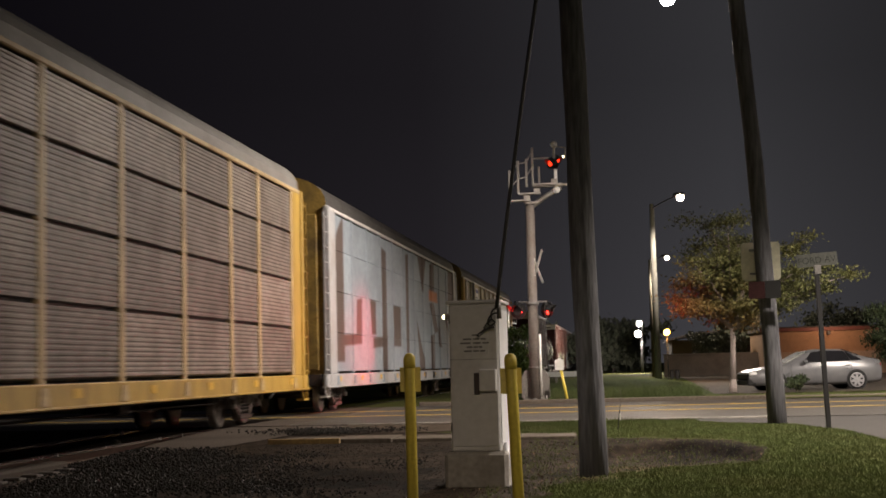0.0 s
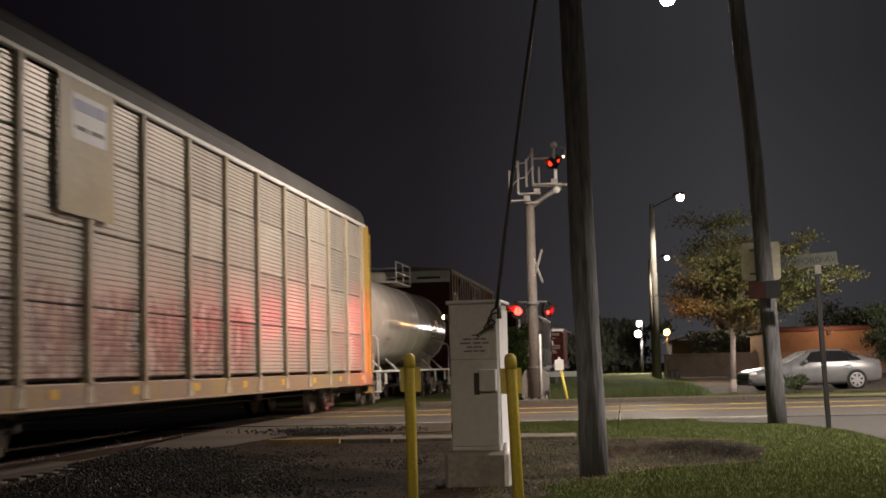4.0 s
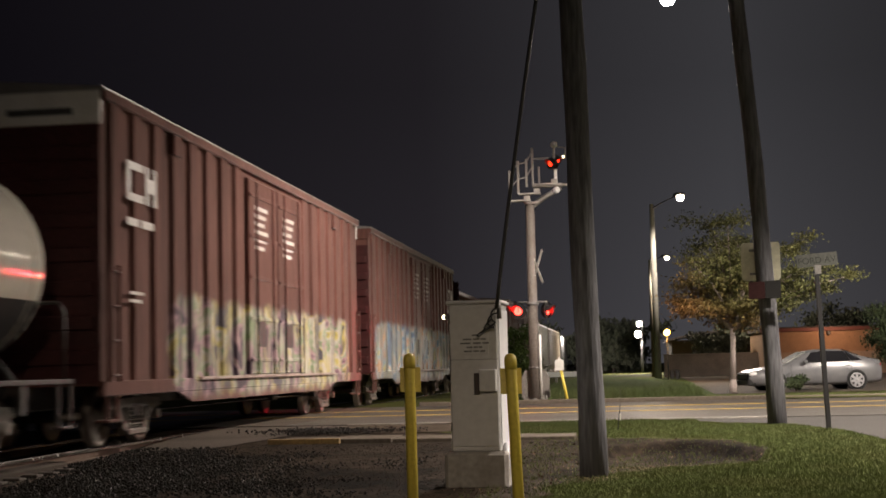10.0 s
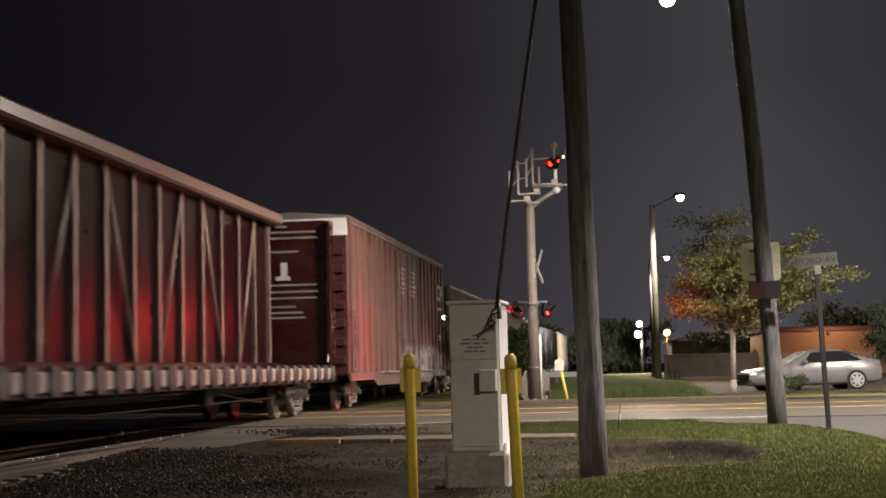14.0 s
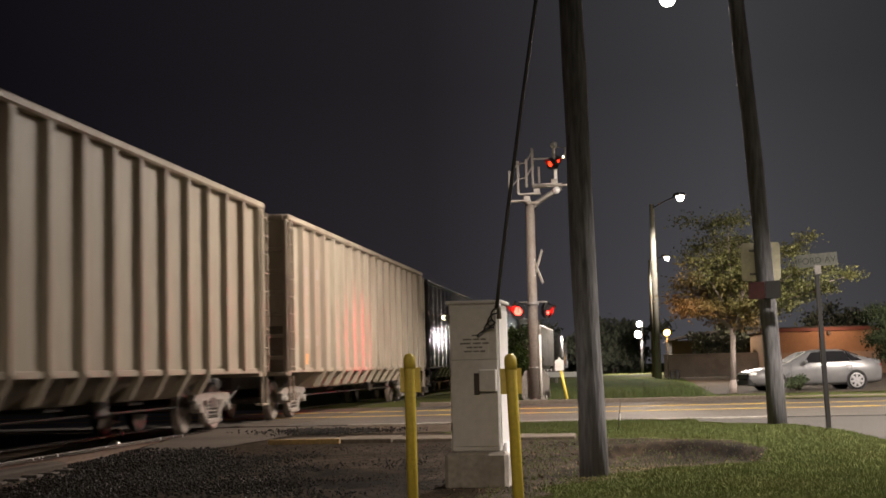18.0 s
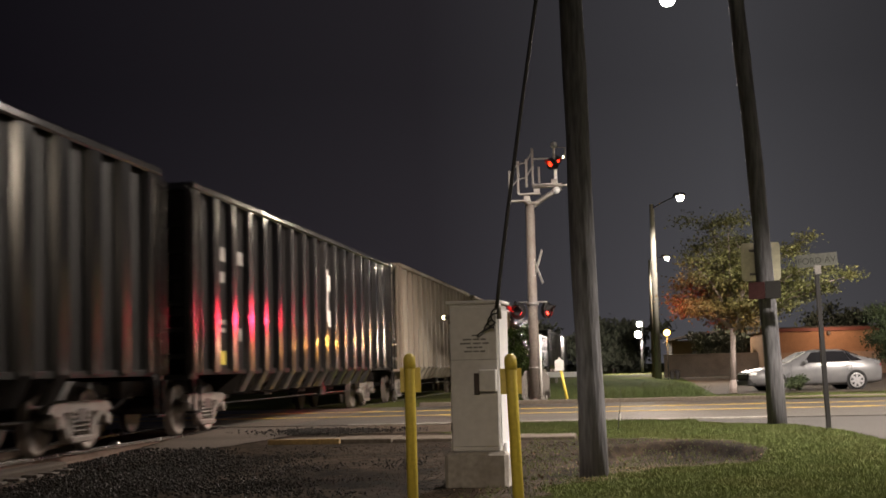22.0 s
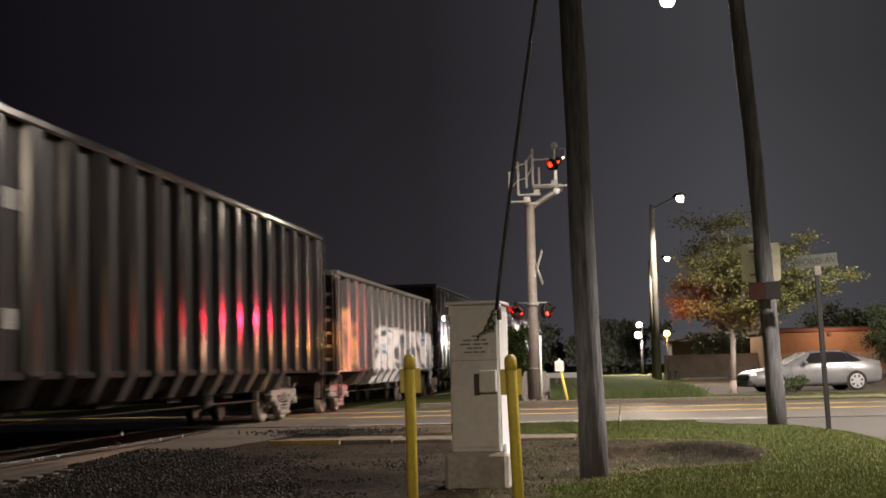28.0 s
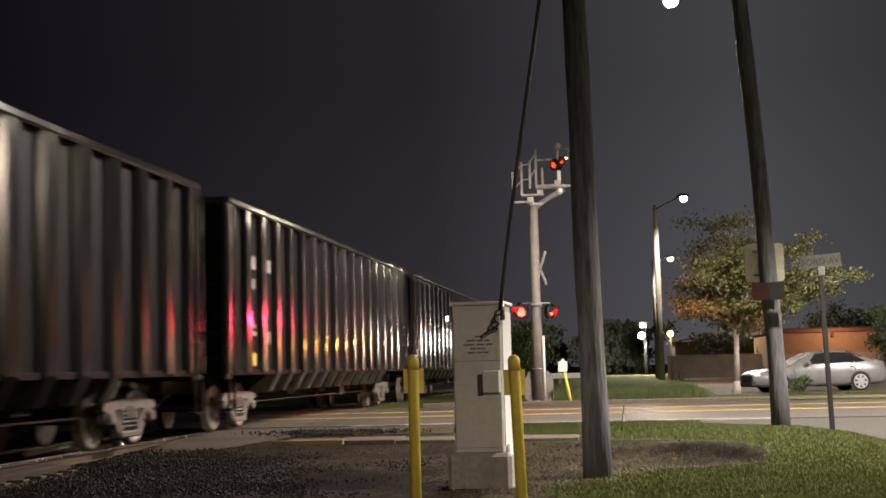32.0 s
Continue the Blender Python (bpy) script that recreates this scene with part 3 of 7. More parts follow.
setting("crossing_surface", crossing, APRON, "rubbed asphalt and timber infill between the rails", "road")


def scatter_stones(name, area, count, lo, hi, label, seed, m=None):
    rng = random.Random(seed)
    sh = Shape()
    octa = [(1, 0, 0), (0, 1, 0), (-1, 0, 0), (0, -1, 0), (0, 0, 1), (0, 0, -1)]
    tris = [(0, 1, 4), (1, 2, 4), (2, 3, 4), (3, 0, 4), (1, 0, 5), (2, 1, 5), (3, 2, 5), (0, 3, 5)]
    for _ in range(count):
        x, y = area(rng)
        r = lo + (hi - lo) * rng.random() ** 2
        rot = Euler((rng.random() * 6, rng.random() * 6, rng.random() * 6)).to_matrix()
        if m is not None and soil_share(x, y) < 0.6:
            continue
        z = lie(x, y) - 0.03 + r * 0.35 if m is not None else lie(x, y) + r * 0.35
        sh.add([Vector((x, y, z)) + rot @ (Vector(o) * r * (0.65 + 0.6 * rng.random())) for o in octa], tris)
    return setting(name, sh, m or STONE, label, "gravel" if m is None else "earth", "stuff")


def left_gravel(rng):
    """Dark ballast spilt from the track, thinning out towards the footpath."""
    while True:
        x, y = -8.0 + 5.2 * rng.random(), 11.5 + 10.5 * rng.random()
        far = (x + 7.6) / 4.2 + max(0.0, (y - 17.0) / 5.5) ** 2 - 0.15
        if rng.random() > far + 0.7 * noise.noise(Vector((x * 0.9, y * 0.6, 11.0))):
            return (x, y)


GRAVEL_BROWN = surface("brown_gravel", (0.042, 0.033, 0.026), 0.8, 0, 0.4, 10, None, bump=0.3, island=True, spec=0.12)


def path_gravel(rng):
    """Fine brown gravel trodden into the earth between the footpath and the cabinet."""
    while True:
        x, y = -7.0 + 6.0 * rng.random(), 12.0 + 10.4 * rng.random()
        if rng.random() > 0.45 + 0.9 * noise.noise(Vector((x * 0.7, y * 0.5, 21.0))) - 0.25 * (y > 18):
            return (x, y)


scatter_stones("gravel", left_gravel, 21000, 0.007, 0.026, "loose dark grey ballast stones beside the track", 4)
scatter_stones("gravel", path_gravel, 12000, 0.004, 0.013, "fine brown gravel trodden into bare earth", 14, GRAVEL_BROWN)
scatter_stones("gravel", lambda r: (-5.5 + r.gauss(0, 0.62), 25.2 + r.gauss(0, 0.42)), 2200, 0.006, 0.028, "heap of loose stones at the kerb", 5)
scatter_stones("earth_clods", lambda r: (-5.6 + 6.6 * r.random(), 11.5 + 11.0 * r.random()), 700, 0.006, 0.016, "loose clods of brown earth", 6, SOIL)


def lawn(name, count, inside, tall, seed, label, m=None):
    rng = np.random.default_rng(seed)
    n = count
    pts = inside(rng, n)
    chance = rng.random(n)
    keep = np.array([noise.noise(Vector((x * 1.3, y * 1.3, 7.0))) + 0.35 * noise.noise(Vector((x * 5, y * 5, 2.0))) > -0.8 and (y > 26 or bare > soil_share(x, y) * (0.93 if x > -1.6 else 0.985))
                     for (x, y), bare in zip(pts, chance)])
    pts = pts[keep]
    n = len(pts)
    hgt = tall * (0.45 + 0.75 * rng.random(n)) * np.array([1 + 0.5 * noise.noise(Vector((x * 2, y * 2, 1.0))) for x, y in pts])
    ang = rng.random(n) * 2 * np.pi
    lean = rng.normal(0, 0.45, (n, 2)) * hgt[:, None]
    w = 0.004 + 0.004 * rng.random(n)
    z = np.array([lie(x, y) for x, y in pts]) - 0.02
    dx, dy = np.cos(ang) * w, np.sin(ang) * w
    v = np.empty((n, 3, 3))
    v[:, 0] = np.stack([pts[:, 0] - dx, pts[:, 1] - dy, z], 1)
    v[:, 1] = np.stack([pts[:, 0] + dx, pts[:, 1] + dy, z], 1)
    v[:, 2] = np.stack([pts[:, 0] + lean[:, 0], pts[:, 1] + lean[:, 1], z + hgt], 1)
    me = bpy.data.meshes.new(name)
    me.from_pydata(v.reshape(-1, 3).tolist(), [], np.arange(3 * n).reshape(-1, 3).tolist())
    return setting(name, me, m or GRASS, label, "grass", "stuff")


def leaf_litter(count):
    """Dry leaves and bits of straw lying about on the bare earth."""
    rng = random.Random(77)
    sh = Shape()
    for _ in range(count):
        x, y = -2.0 + 4.0 * rng.random(), 13.5 + 8.5 * rng.random()
        if soil_share(x, y) < 0.3:
            continue
        w = 0.012 + 0.022 * rng.random()
        rot = Euler((rng.gauss(0, 0.5), rng.gauss(0, 0.5), rng.random() * 6)).to_matrix()
        c = Vector((x, y, lie(x, y) - 0.018 + 0.3 * w))
        sh.add([c + rot @ Vector(o) for o in ((-w, 0, 0), (0, -0.5 * w, 0.2 * w), (w, 0, 0), (0, 0.5 * w, 0.25 * w))], [(0, 1, 2, 3)])
    return setting("leaf_litter", sh, surface("dry_leaves", (0.12, 0.08, 0.045), 0.8, 0, 0.3, 4, None, island=True), "dry brown leaves and straw on the bare earth", "leaves", "stuff")


leaf_litter(600)


def near_lawn(rng, n):
    y = 9.5 + 16.4 * rng.random(n)
    left = np.where(y < 15.5, -1.9, np.where(y < 22, -1.6, -2.5))
    right = np.array([corner(v) - 0.03 for v in y])
    return np.stack([left + (right - left) * rng.random(n) ** 1.05, y], 1)


lawn("lawn", 260000, near_lawn, 0.036, 1, "short green grass on the verge under the street lamps")
DRY_GRASS = surface("dry_grass_blades", (0.21, 0.165, 0.085), 0.8, 0, 0.3, 2, (0.13, 0.095, 0.055), 0.5, 0, island=True, spec=0.06)


def straw(name, count, spots, seed):
    """Dead grass lying flat on the worn earth."""
    rng = random.Random(seed)
    sh = Shape()
    for _ in range(count):
        cx, cy, rx, ry = spots[rng.randrange(len(spots))]
        x, y = cx + rng.gauss(0, rx), cy + rng.gauss(0, ry)
        if x > corner(y) - 0.1:
            continue
        a, k = rng.random() * 6.28, 0.02 + 0.04 * rng.random()
        p, d = Vector((x, y, lie(x, y) - 0.024)), Vector((math.cos(a), math.sin(a), 0.0))
        sh.add([p - d.orthogonal() * 0.0, p + Vector((-d.y, d.x, 0)) * 0.006, p + d * k + Vector((0, 0, 0.3 * k))], [(0, 1, 2)])
    return setting(name, sh, DRY_GRASS, "dead straw-coloured grass lying on the worn earth", "grass", "stuff")


straw("dry_grass", 9000, [(0.15, 17.4, 0.35, 0.55), (0.55, 18.3, 0.5, 0.5), (-0.1, 16.4, 0.4, 0.35), (0.9, 19.0, 0.5, 0.4)], 19)
lawn("grass_strip", 9000, lambda r, n: np.stack([-2.4 + 3.6 * r.random(n), 25.2 + 1.6 * r.random(n)], 1), 0.06, 2, "strip of rough grass beside the kerb")
lawn("verge_grass", 16000, lambda r, n: np.stack([-4.4 + 6.6 * r.random(n), 42.2 + 16 * r.random(n) ** 1.4], 1), 0.4, 8, "mown grass on the far verge", GRASS_FAR)
lawn("verge_grass", 7000, lambda r, n: np.stack([2.2 + 12 * r.random(n), 41.4 + 3.0 * r.random(n)], 1), 0.12, 12, "strip of pale grass before the parked car")

# ---- things beside the road ----


def utility_pole(x, y, top, lean, r0, r1, label, bend=0.0):
    pole = thing("utility_pole", (x, y, lie(x, y)), label, "utility pole", "wooden utility poles")
    sh = Shape()
    seg = 14
    prof = []
    for i in range(seg + 1):
        h = top * i / seg
        prof.append((r0 + (r1 - r0) * i / seg + 0.006 * math.sin(i * 2.3), h - (0.25 if i == 0 else 0)))
    prof[0] = (r0 * 1.12, -0.25)
    sh.lathe(prof, n=20)
    sh.v = [(a + lean * c + bend * c * c + 0.006 * math.sin(c * 1.7), b, c) for a, b, c in sh.v]
    part("shaft", sh, POLE_WOOD, pole)
    return pole


utility_pole(-0.46, 16.83, 11.5, -0.0175, 0.16, 0.124, "weathered grey wooden utility pole in bare earth")
utility_pole(2.53, 24.94, 10.2, -0.030, 0.156, 0.138, "tall weathered wooden pole carrying the back of a sign", -0.0030)

# cable down to the cabinet
cable = thing("service_cable", (0, 0, 0), "black service cable hanging down to the cabinet", "cable")
pts = []
for i in range(25):
    t = i / 24
    h = 5.9 * (1 - t)
    pts.append((-1.414 + 0.135 * h + 0.0105 * h * h - 0.0012 * h ** 3, 15.05 + 1.75 * smooth01((h - 3.6) / 2.3), 1.72 + h))
part("wire", Shape().pipe(pts, 0.022, 7), BLACK, cable)
loops = Shape()
for k in range(5):
    ring = []
    for i in range(11):
        a = 0.6 * k + 4.4 * i / 10
        ring.append((-1.47 - 0.028 * k + (0.05 + 0.012 * k) * math.cos(a), 15.50 - 0.012 * k, 1.66 - 0.045 * k + (0.075 - 0.006 * k) * math.sin(a + 0.5 * k)))
    loops.pipe(ring, 0.009, 6)
part("coil", loops, BLACK, cable, "loose loops of black wire")
part("weatherhead", Shape().tube((-1.43, 15.5, 1.62), (-1.43, 15.5, 1.80), 0.028).tube((-1.43, 15.52, 1.78), (-1.414, 15.05, 1.74), 0.024), GALV, cable)


def signal_cabinet():
    c = thing("signal_cabinet", (-1.715, 15.95, -0.22), "grey steel railway signal cabinet on a concrete base", "cabinet", turn=-3)
    part("base", Shape().box(-0.36, 0.36, -0.42, 0.42, -0.2, 0.36, 0.04), CONCRETE, c, "chipped concrete plinth")
    part("case", Shape().box(-0.28, 0.28, -0.36, 0.36, 0.36, 2.02, 0.015), CAB_GREY, c)
    part("lid", Shape().box(-0.31, 0.31, -0.39, 0.39, 2.02, 2.06, 0.012), CAB_GREY, c)
    door = part("door", Shape().box(-0.265, 0.265, -0.378, -0.362, 0.42, 1.98, 0.006), CAB_GREY, c)
    part("notice", Shape().box(-0.15, 0.17, -0.386, -0.3785, 1.45, 1.69, 0.003), CAB_GREY, door, "pale notice plate")
    for i, (w, z) in enumerate(((0.03, 1.665), (0.13, 1.62), (0.165, 1.575), (0.09, 1.53), (0.12, 1.485))):
        for a, b in ((-w, w),) if w < 0.05 else ((-w, -0.25 * w), (-0.12 * w, 0.45 * w), (0.55 * w, w)):
            part("text_bar", Shape().box(a + 0.012, b + 0.012, -0.3885, -0.3865, z - 0.009, z + 0.009), NOTE_TEXT, door, "unreadable faded line of text")
    part("junction_box", Shape().box(0.065, 0.26, -0.47, -0.379, 1.03, 1.28, 0.012), CAB_GREY, c, "small grey box on the door")
    part("flange", Shape().box(0.0, 0.06, -0.42, -0.379, 1.0, 1.24, 0.006), DARK_STEEL, c)
    part("side_plate", Shape().box(0.281, 0.292, -0.33, 0.33, 1.2, 1.95, 0.004), CAB_WHITE, c, "bright aluminium side panel")
    part("side_plate", Shape().box(0.281, 0.292, -0.30, 0.33, 0.42, 1.0, 0.004), CAB_WHITE, c, "bright aluminium side panel")
    part("conduit", Shape().tube((0.31, -0.2, -0.1), (0.31, -0.2, 0.45), 0.035).tube((0.31, 0.1, -0.1), (0.31, 0.1, 0.42), 0.035), CAB_WHITE, c)
    part("seam", Shape().box(-0.27, 0.27, -0.3835, -0.3785, 1.39, 1.394), DARK_STEEL, door)
    ind = part("indicator", Shape().tube((-0.29, -0.33, 1.88), (-0.33, -0.33, 1.88), 0.03), GALV, c)
    part("indicator_lens", Shape().ball((-0.335, -0.335, 1.88), 0.026), GLOW_SMALL, ind, "lit white indicator lamp")
    for z in (0.6, 1.2, 1.8):
        part("hinge", Shape().tube((-0.272, -0.372, z), (-0.272, -0.372, z + 0.1), 0.011), GALV, c)
    return c


signal_cabinet()


def bollard(x, y, top, lean):
    b = thing("guard_post", (x, y, lie(x, y) - 0.15), "yellow painted steel guard post with a flat marker", "bollard", "yellow guard posts", turn=8)
    sh = Shape()
    sh.lathe([(0.055, -0.3), (0.055, top - 0.05), (0.05, top - 0.02), (0.034, top), (0.008, top + 0.01)], n=18)
    sh.v = [(a + lean * c, q, c) for a, q, c in sh.v]
    part("pipe", sh, YELLOW, b)
    sleeve = Shape()
    sleeve.lathe([(0.061, top - 0.14), (0.061, top - 0.05), (0.055, top - 0.02), (0.038, top + 0.004), (0.01, top + 0.014)], n=18)
    sleeve.v = [(a + lean * c, q, c) for a, q, c in sleeve.v]
    part("cap", sleeve, YELLOW, b, "rounded yellow cap sleeve")
    part("marker_plate", Shape().box(-0.10 + lean * top, 0.11 + lean * top, 0.062, 0.07, top - 0.38, top - 0.13, 0.004), YELLOW, b, "flat yellow marker plate")
    return b


bollard(-2.217, 14.0, 1.60, -0.003)
bollard(-1.105, 13.55, 1.57, -0.03)


def marker_post():
    m = thing("marker_post", (-1.79, 40.58, 0.0), "leaning yellow marker post with a white plate", "marker post")
    part("post", Shape().tube((0, 0, -0.1), (-0.20, 0, 1.0), 0.042), YELLOW, m)
    plate = Shape()
    plate.extrude([(-0.36, 0.93), (-0.10, 0.93), (-0.10, 1.22), (-0.19, 1.25), (-0.20, 1.31), (-0.25, 1.31), (-0.27, 1.25), (-0.36, 1.22)], -0.06, -0.045, "y")
    part("plate", plate, WHITE, m, "white plate")


marker_post()


def stop_sign_back():
    s = thing("road_sign", (2.39, 25.2, 2.5), "unpainted back of a rounded rectangular road sign", "road sign", turn=-4)
    sh = Shape()
    o = []
    for cx, cz, a0 in ((0.28, 0.62, 0), (-0.28, 0.62, 90), (-0.28, 0.06, 180), (0.28, 0.06, 270)):
        for i in range(5):
            a = radians(a0 + i * 22.5)
            o.append((cx + 0.06 * math.cos(a), cz + 0.06 * math.sin(a)))
    sh.extrude(o, -0.008, 0.008, "y")
    part("plate", sh, surface("bare_sign_metal", (0.62, 0.60, 0.46), 0.45, 0.3, 0.1, 4, (0.25, 0.25, 0.2), 0.4), s)
    for z in (0.1, 0.52):
        part("bracket", Shape().box(-0.2, 0.2, -0.05, -0.009, z, z + 0.04, 0.005), GALV, s)
    r = thing("band_sign", (2.39, 24.66, 2.15), "small dark red sign strapped round the pole", "road sign", turn=-6)
    part("plate", Shape().box(-0.28, 0.0, -0.02, 0.0, 0.0, 0.30, 0.01), surface("dull_red_paint", (0.035, 0.012, 0.012), 0.6, spec=0.2), r, "dark red plate")
    part("side_plate", Shape().box(0.004, 0.27, -0.015, 0.005, 0.0, 0.31, 0.01), BLACK, r)
    part("strap", Shape().lathe([(0.185, 0.12), (0.185, 0.15)], (0.05, 0.28, 0), n=20), GALV, r)


stop_sign_back()


def street_sign():
    s = thing("street_name_sign", (3.25, 23.85, lie(3.25, 23.85)), "street name sign on a dark square post", "street sign")
    post = Shape().box(-0.04, 0.04, -0.04, 0.04, -0.2, 2.55, 0.008)
    post.v = [(a - 0.03 * c, b, c) for a, b, c in post.v]
    part("post", post, BLACK, s)
    part("holder", Shape().box(-0.11, 0.0, -0.012, 0.012, 2.55, 2.70, 0.005), GALV, s)
    blade = part("blade", Shape().box(-0.40, 0.27, -0.006, 0.006, 2.68, 2.90, 0.004, Matrix.Rotation(radians(-4), 3, "Y")), surface("sign_green_back", (0.066, 0.07, 0.06), 0.5), s, "grey-green street name blade")
    cu = bpy.data.curves.new("lettering", "FONT")
    cu.body, cu.size, cu.align_x, cu.extrude = "FORD AV", 0.15, "CENTER", 0.001
    tx = new("lettering", cu)
    tx.data.materials.append(surface("sign_lettering", (0.012, 0.013, 0.012), 0.5))
    tx.parent = blade
    tx.matrix_basis = pose(-0.065, -0.0085, 2.735, 90, 0, 0) @ pose(0, 0, 0, 0, 0, 4)


street_sign()


LAMP_POLE = surface("weathered_lamp_pole", (0.10, 0.095, 0.08), 0.8, 0, 0.2, 4, (0.07, 0.065, 0.055), 0.5, spec=0.2)


def street_lamp(x, y, z, base, pole=True, label="cobra head street lamp on a tall pole", tall=None, stout=0.14):
    s = thing("street_lamp", (base[0], base[1], 0), label, "street lamp", "street lamps")
    hx, hy = x - base[0], y - base[1]
    if pole:
        part("pole", Shape().tube((0, 0, -0.2), (-0.02, 0, z - 0.25 if tall is None else tall), stout, stout * 0.62, 14), LAMP_POLE, s)
    arm = []
    for i in range(9):
        t = i / 8
        low = (z if tall is None else tall + 0.25) - 0.45
        arm.append((hx * t, hy * t, low + (z - low - 0.013) * math.sin(t * 1.35) / math.sin(1.35)))
    part("arm", Shape().pipe(arm, 0.03, 8), BLACK, s)
    d = Vector((hx, hy, 0)).normalized()
    ang = math.degrees(math.atan2(d.y, d.x))
    turn = Matrix.Rotation(radians(ang), 3, "Z")
    head = Shape()
    head.extrude([(-0.32, -0.02), (-0.26, 0.09), (0.15, 0.12), (0.38, 0.05), (0.40, -0.03), (-0.05, -0.06)], -0.14, 0.14, "y")
    head.v = [tuple(turn @ Vector(q) + Vector((hx, hy, z))) for q in head.v]
    part("head", head, BLACK, s)
    lens = Shape()
    lens.lathe([(0.01, -0.30), (0.10, -0.28), (0.16, -0.21), (0.18, -0.065)], n=16)
    lens.v = [tuple(turn @ Vector((a + 0.15, b, c)) + Vector((hx, hy, z))) for a, b, c in lens.v]
    part("lens", lens, GLOW_LAMP, s, "glowing lens")
    return s


street_lamp(1.18, 31.5, 9.54, (1.98, 25.0), pole=False, label="cobra head street lamp on an arm from the wooden pole")
street_lamp(2.63, 67.2, 9.1, (1.40, 69.6), tall=8.98, stout=0.18)
street_lamp(3.05, 109.0, 9.35, (1.85, 109.0), label="far street lamp on a slim leaning pole")
street_lamp(8.8, 18.5, 8.6, (10.8, 18.8), label="street lamp beside the side street")
street_lamp(13.5, 40.5, 9.0, (15.0, 41.8), label="street lamp at the far corner of the crossing roads")
street_lamp(1.5, -12.0, 8.8, (3.5, -12.0), label="street lamp behind the verge")


BLINKERS = []


def crossing_signal():
    blinking = []
    s = thing("crossing_signal", (-2.80, 41.4, 0.0), "grey cantilever crossing signal with red flashing lights", "crossing signal")
    part("foundation", Shape().box(-0.42, 0.42, -0.25, 0.25, -0.2, 0.04, 0.02), CONCRETE, s)
    foot = part("foot", Shape().box(-0.36, 0.36, -0.05, 0.05, 0.04, 0.12, 0.01).box(-0.05, 0.05, -0.3, 0.3, 0.04, 0.12, 0.01), GALV, s)
    for a, b in ((-0.33, -0.1), (0.33, -0.1), (-0.33, 0.1), (0.33, 0.1)):
        part("bolt", Shape().tube((a, b, 0.02), (a, b, 0.2), 0.02, n=6), GALV, foot)
    mast = Shape()
    mast.lathe([(0.16, 0.1), (0.15, 2.9), (0.14, 2.95), (0.135, 5.6), (0.13, 6.0)], n=20)
    part("mast", mast, surface("mast_paint", (0.165, 0.14, 0.125), 0.6, 0.0, 0.25, 5, (0.12, 0.09, 0.07), 0.5), s, "stained grey steel mast")
    part("collar", Shape().lathe([(0.19, 2.88), (0.19, 2.98)], n=20), GALV, s)
    part("collar", Shape().lathe([(0.18, 1.0), (0.18, 1.05)], n=20), GALV, s)
    shield = surface("case_paint", (0.17, 0.155, 0.14), 0.6)
    case = Shape()
    case.extrude([(-0.42, 0.12), (0.42, 0.12), (0.42, 0.72), (0.28, 0.95), (0.16, 0.95), (-0.16, 0.95), (-0.30, 0.95), (-0.42, 0.72)], 0.16, 0.42, "y")
    part("motor_case", case, shield, s, "dull grey case behind the mast")
    part("ladder", Shape().tube((0.2, -0.2, 0.2), (0.2, -0.2, 2.0), 0.035), WHITE, s, "white conduit on the mast")
    # crossed boards
    for sg in (-1, 1):
        b = Shape().box(-0.055, 0.055, -0.008, 0.008, -0.62, 0.62, 0.004, Matrix.Rotation(radians(sg * 38), 3, "Y"))
        b.v = [(x * 0.5 + y * 0.86 + 0.17, -x * 0.86 + y * 0.5 - 0.22, z + 4.0) for x, y, z in b.v]
        part("crossbuck_board", b, WHITE, s, "white crossbuck board")
    # mast flashers on a cross arm
    part("cross_arm", Shape().tube((-0.42, 0, 2.98), (0.42, 0, 2.98), 0.028).tube((-0.42, 0, 2.98), (-0.42, 0, 2.78), 0.022).tube((0.42, 0, 2.98), (0.42, 0, 2.78), 0.022), GALV, s)

    def flasher(x, y, z, turn, lens=GLOW_RED, size=1.0):
        q = Matrix.Rotation(radians(turn), 3, "Z")

        def put(sh):
            sh.v = [tuple(q @ Vector(p) * size + Vector((x, y, z))) for p in sh.v]
            return sh
        body = part("flasher", put(Shape().lathe([(0.06, 0.12), (0.12, 0.09), (0.14, 0.0), (0.14, -0.03)], axis="y", n=18)), BLACK, s, "black round flasher housing")
        part("backing", put(Shape().lathe([(0.25, 0.0), (0.25, 0.012)], axis="y", n=22)), BLACK, body)
        hood = Shape()
        vs, fs = [], []
        n = 14
        for j, (r, d) in enumerate(((0.15, 0.0), (0.152, -0.30))):
            for i in range(n + 1):
                a = math.pi * (-0.08 + 1.16 * i / n)
                vs.append((r * math.cos(a), d * (0.45 + 0.55 * max(0, math.sin(a))), r * math.sin(a)))
        fs = [(i, i + 1, n + 2 + i, n + 1 + i) for i in range(n)]
        hood.add(vs, fs, True)
        part("hood", put(hood), BLACK, body)
        part("lens", put(Shape().lathe([(0.13, -0.032), (0.10, -0.055), (0.02, -0.065)], axis="y", n=18)), lens, body, "lit red lens")
        disc = Shape().lathe([(0.139, -0.006), (0.139, 0.006)], axis="y", n=18)
        disc.v = [tuple(q @ Vector(p)) for p in disc.v]
        away = q @ Vector((0, -1, 0))
        return disc, body, Vector((x, y, z)), away

    flasher(-0.52, -0.02, 2.78, -66)
    blinking.append(("first", flasher(-0.42, -0.16, 2.72, -16)))
    blinking.append(("first", flasher(0.42, -0.12, 2.72, 76)))
    flasher(-0.42, 0.2, 2.74, 240)
    blinking.append(("second", flasher(0.42, 0.12, 2.74, 143)))
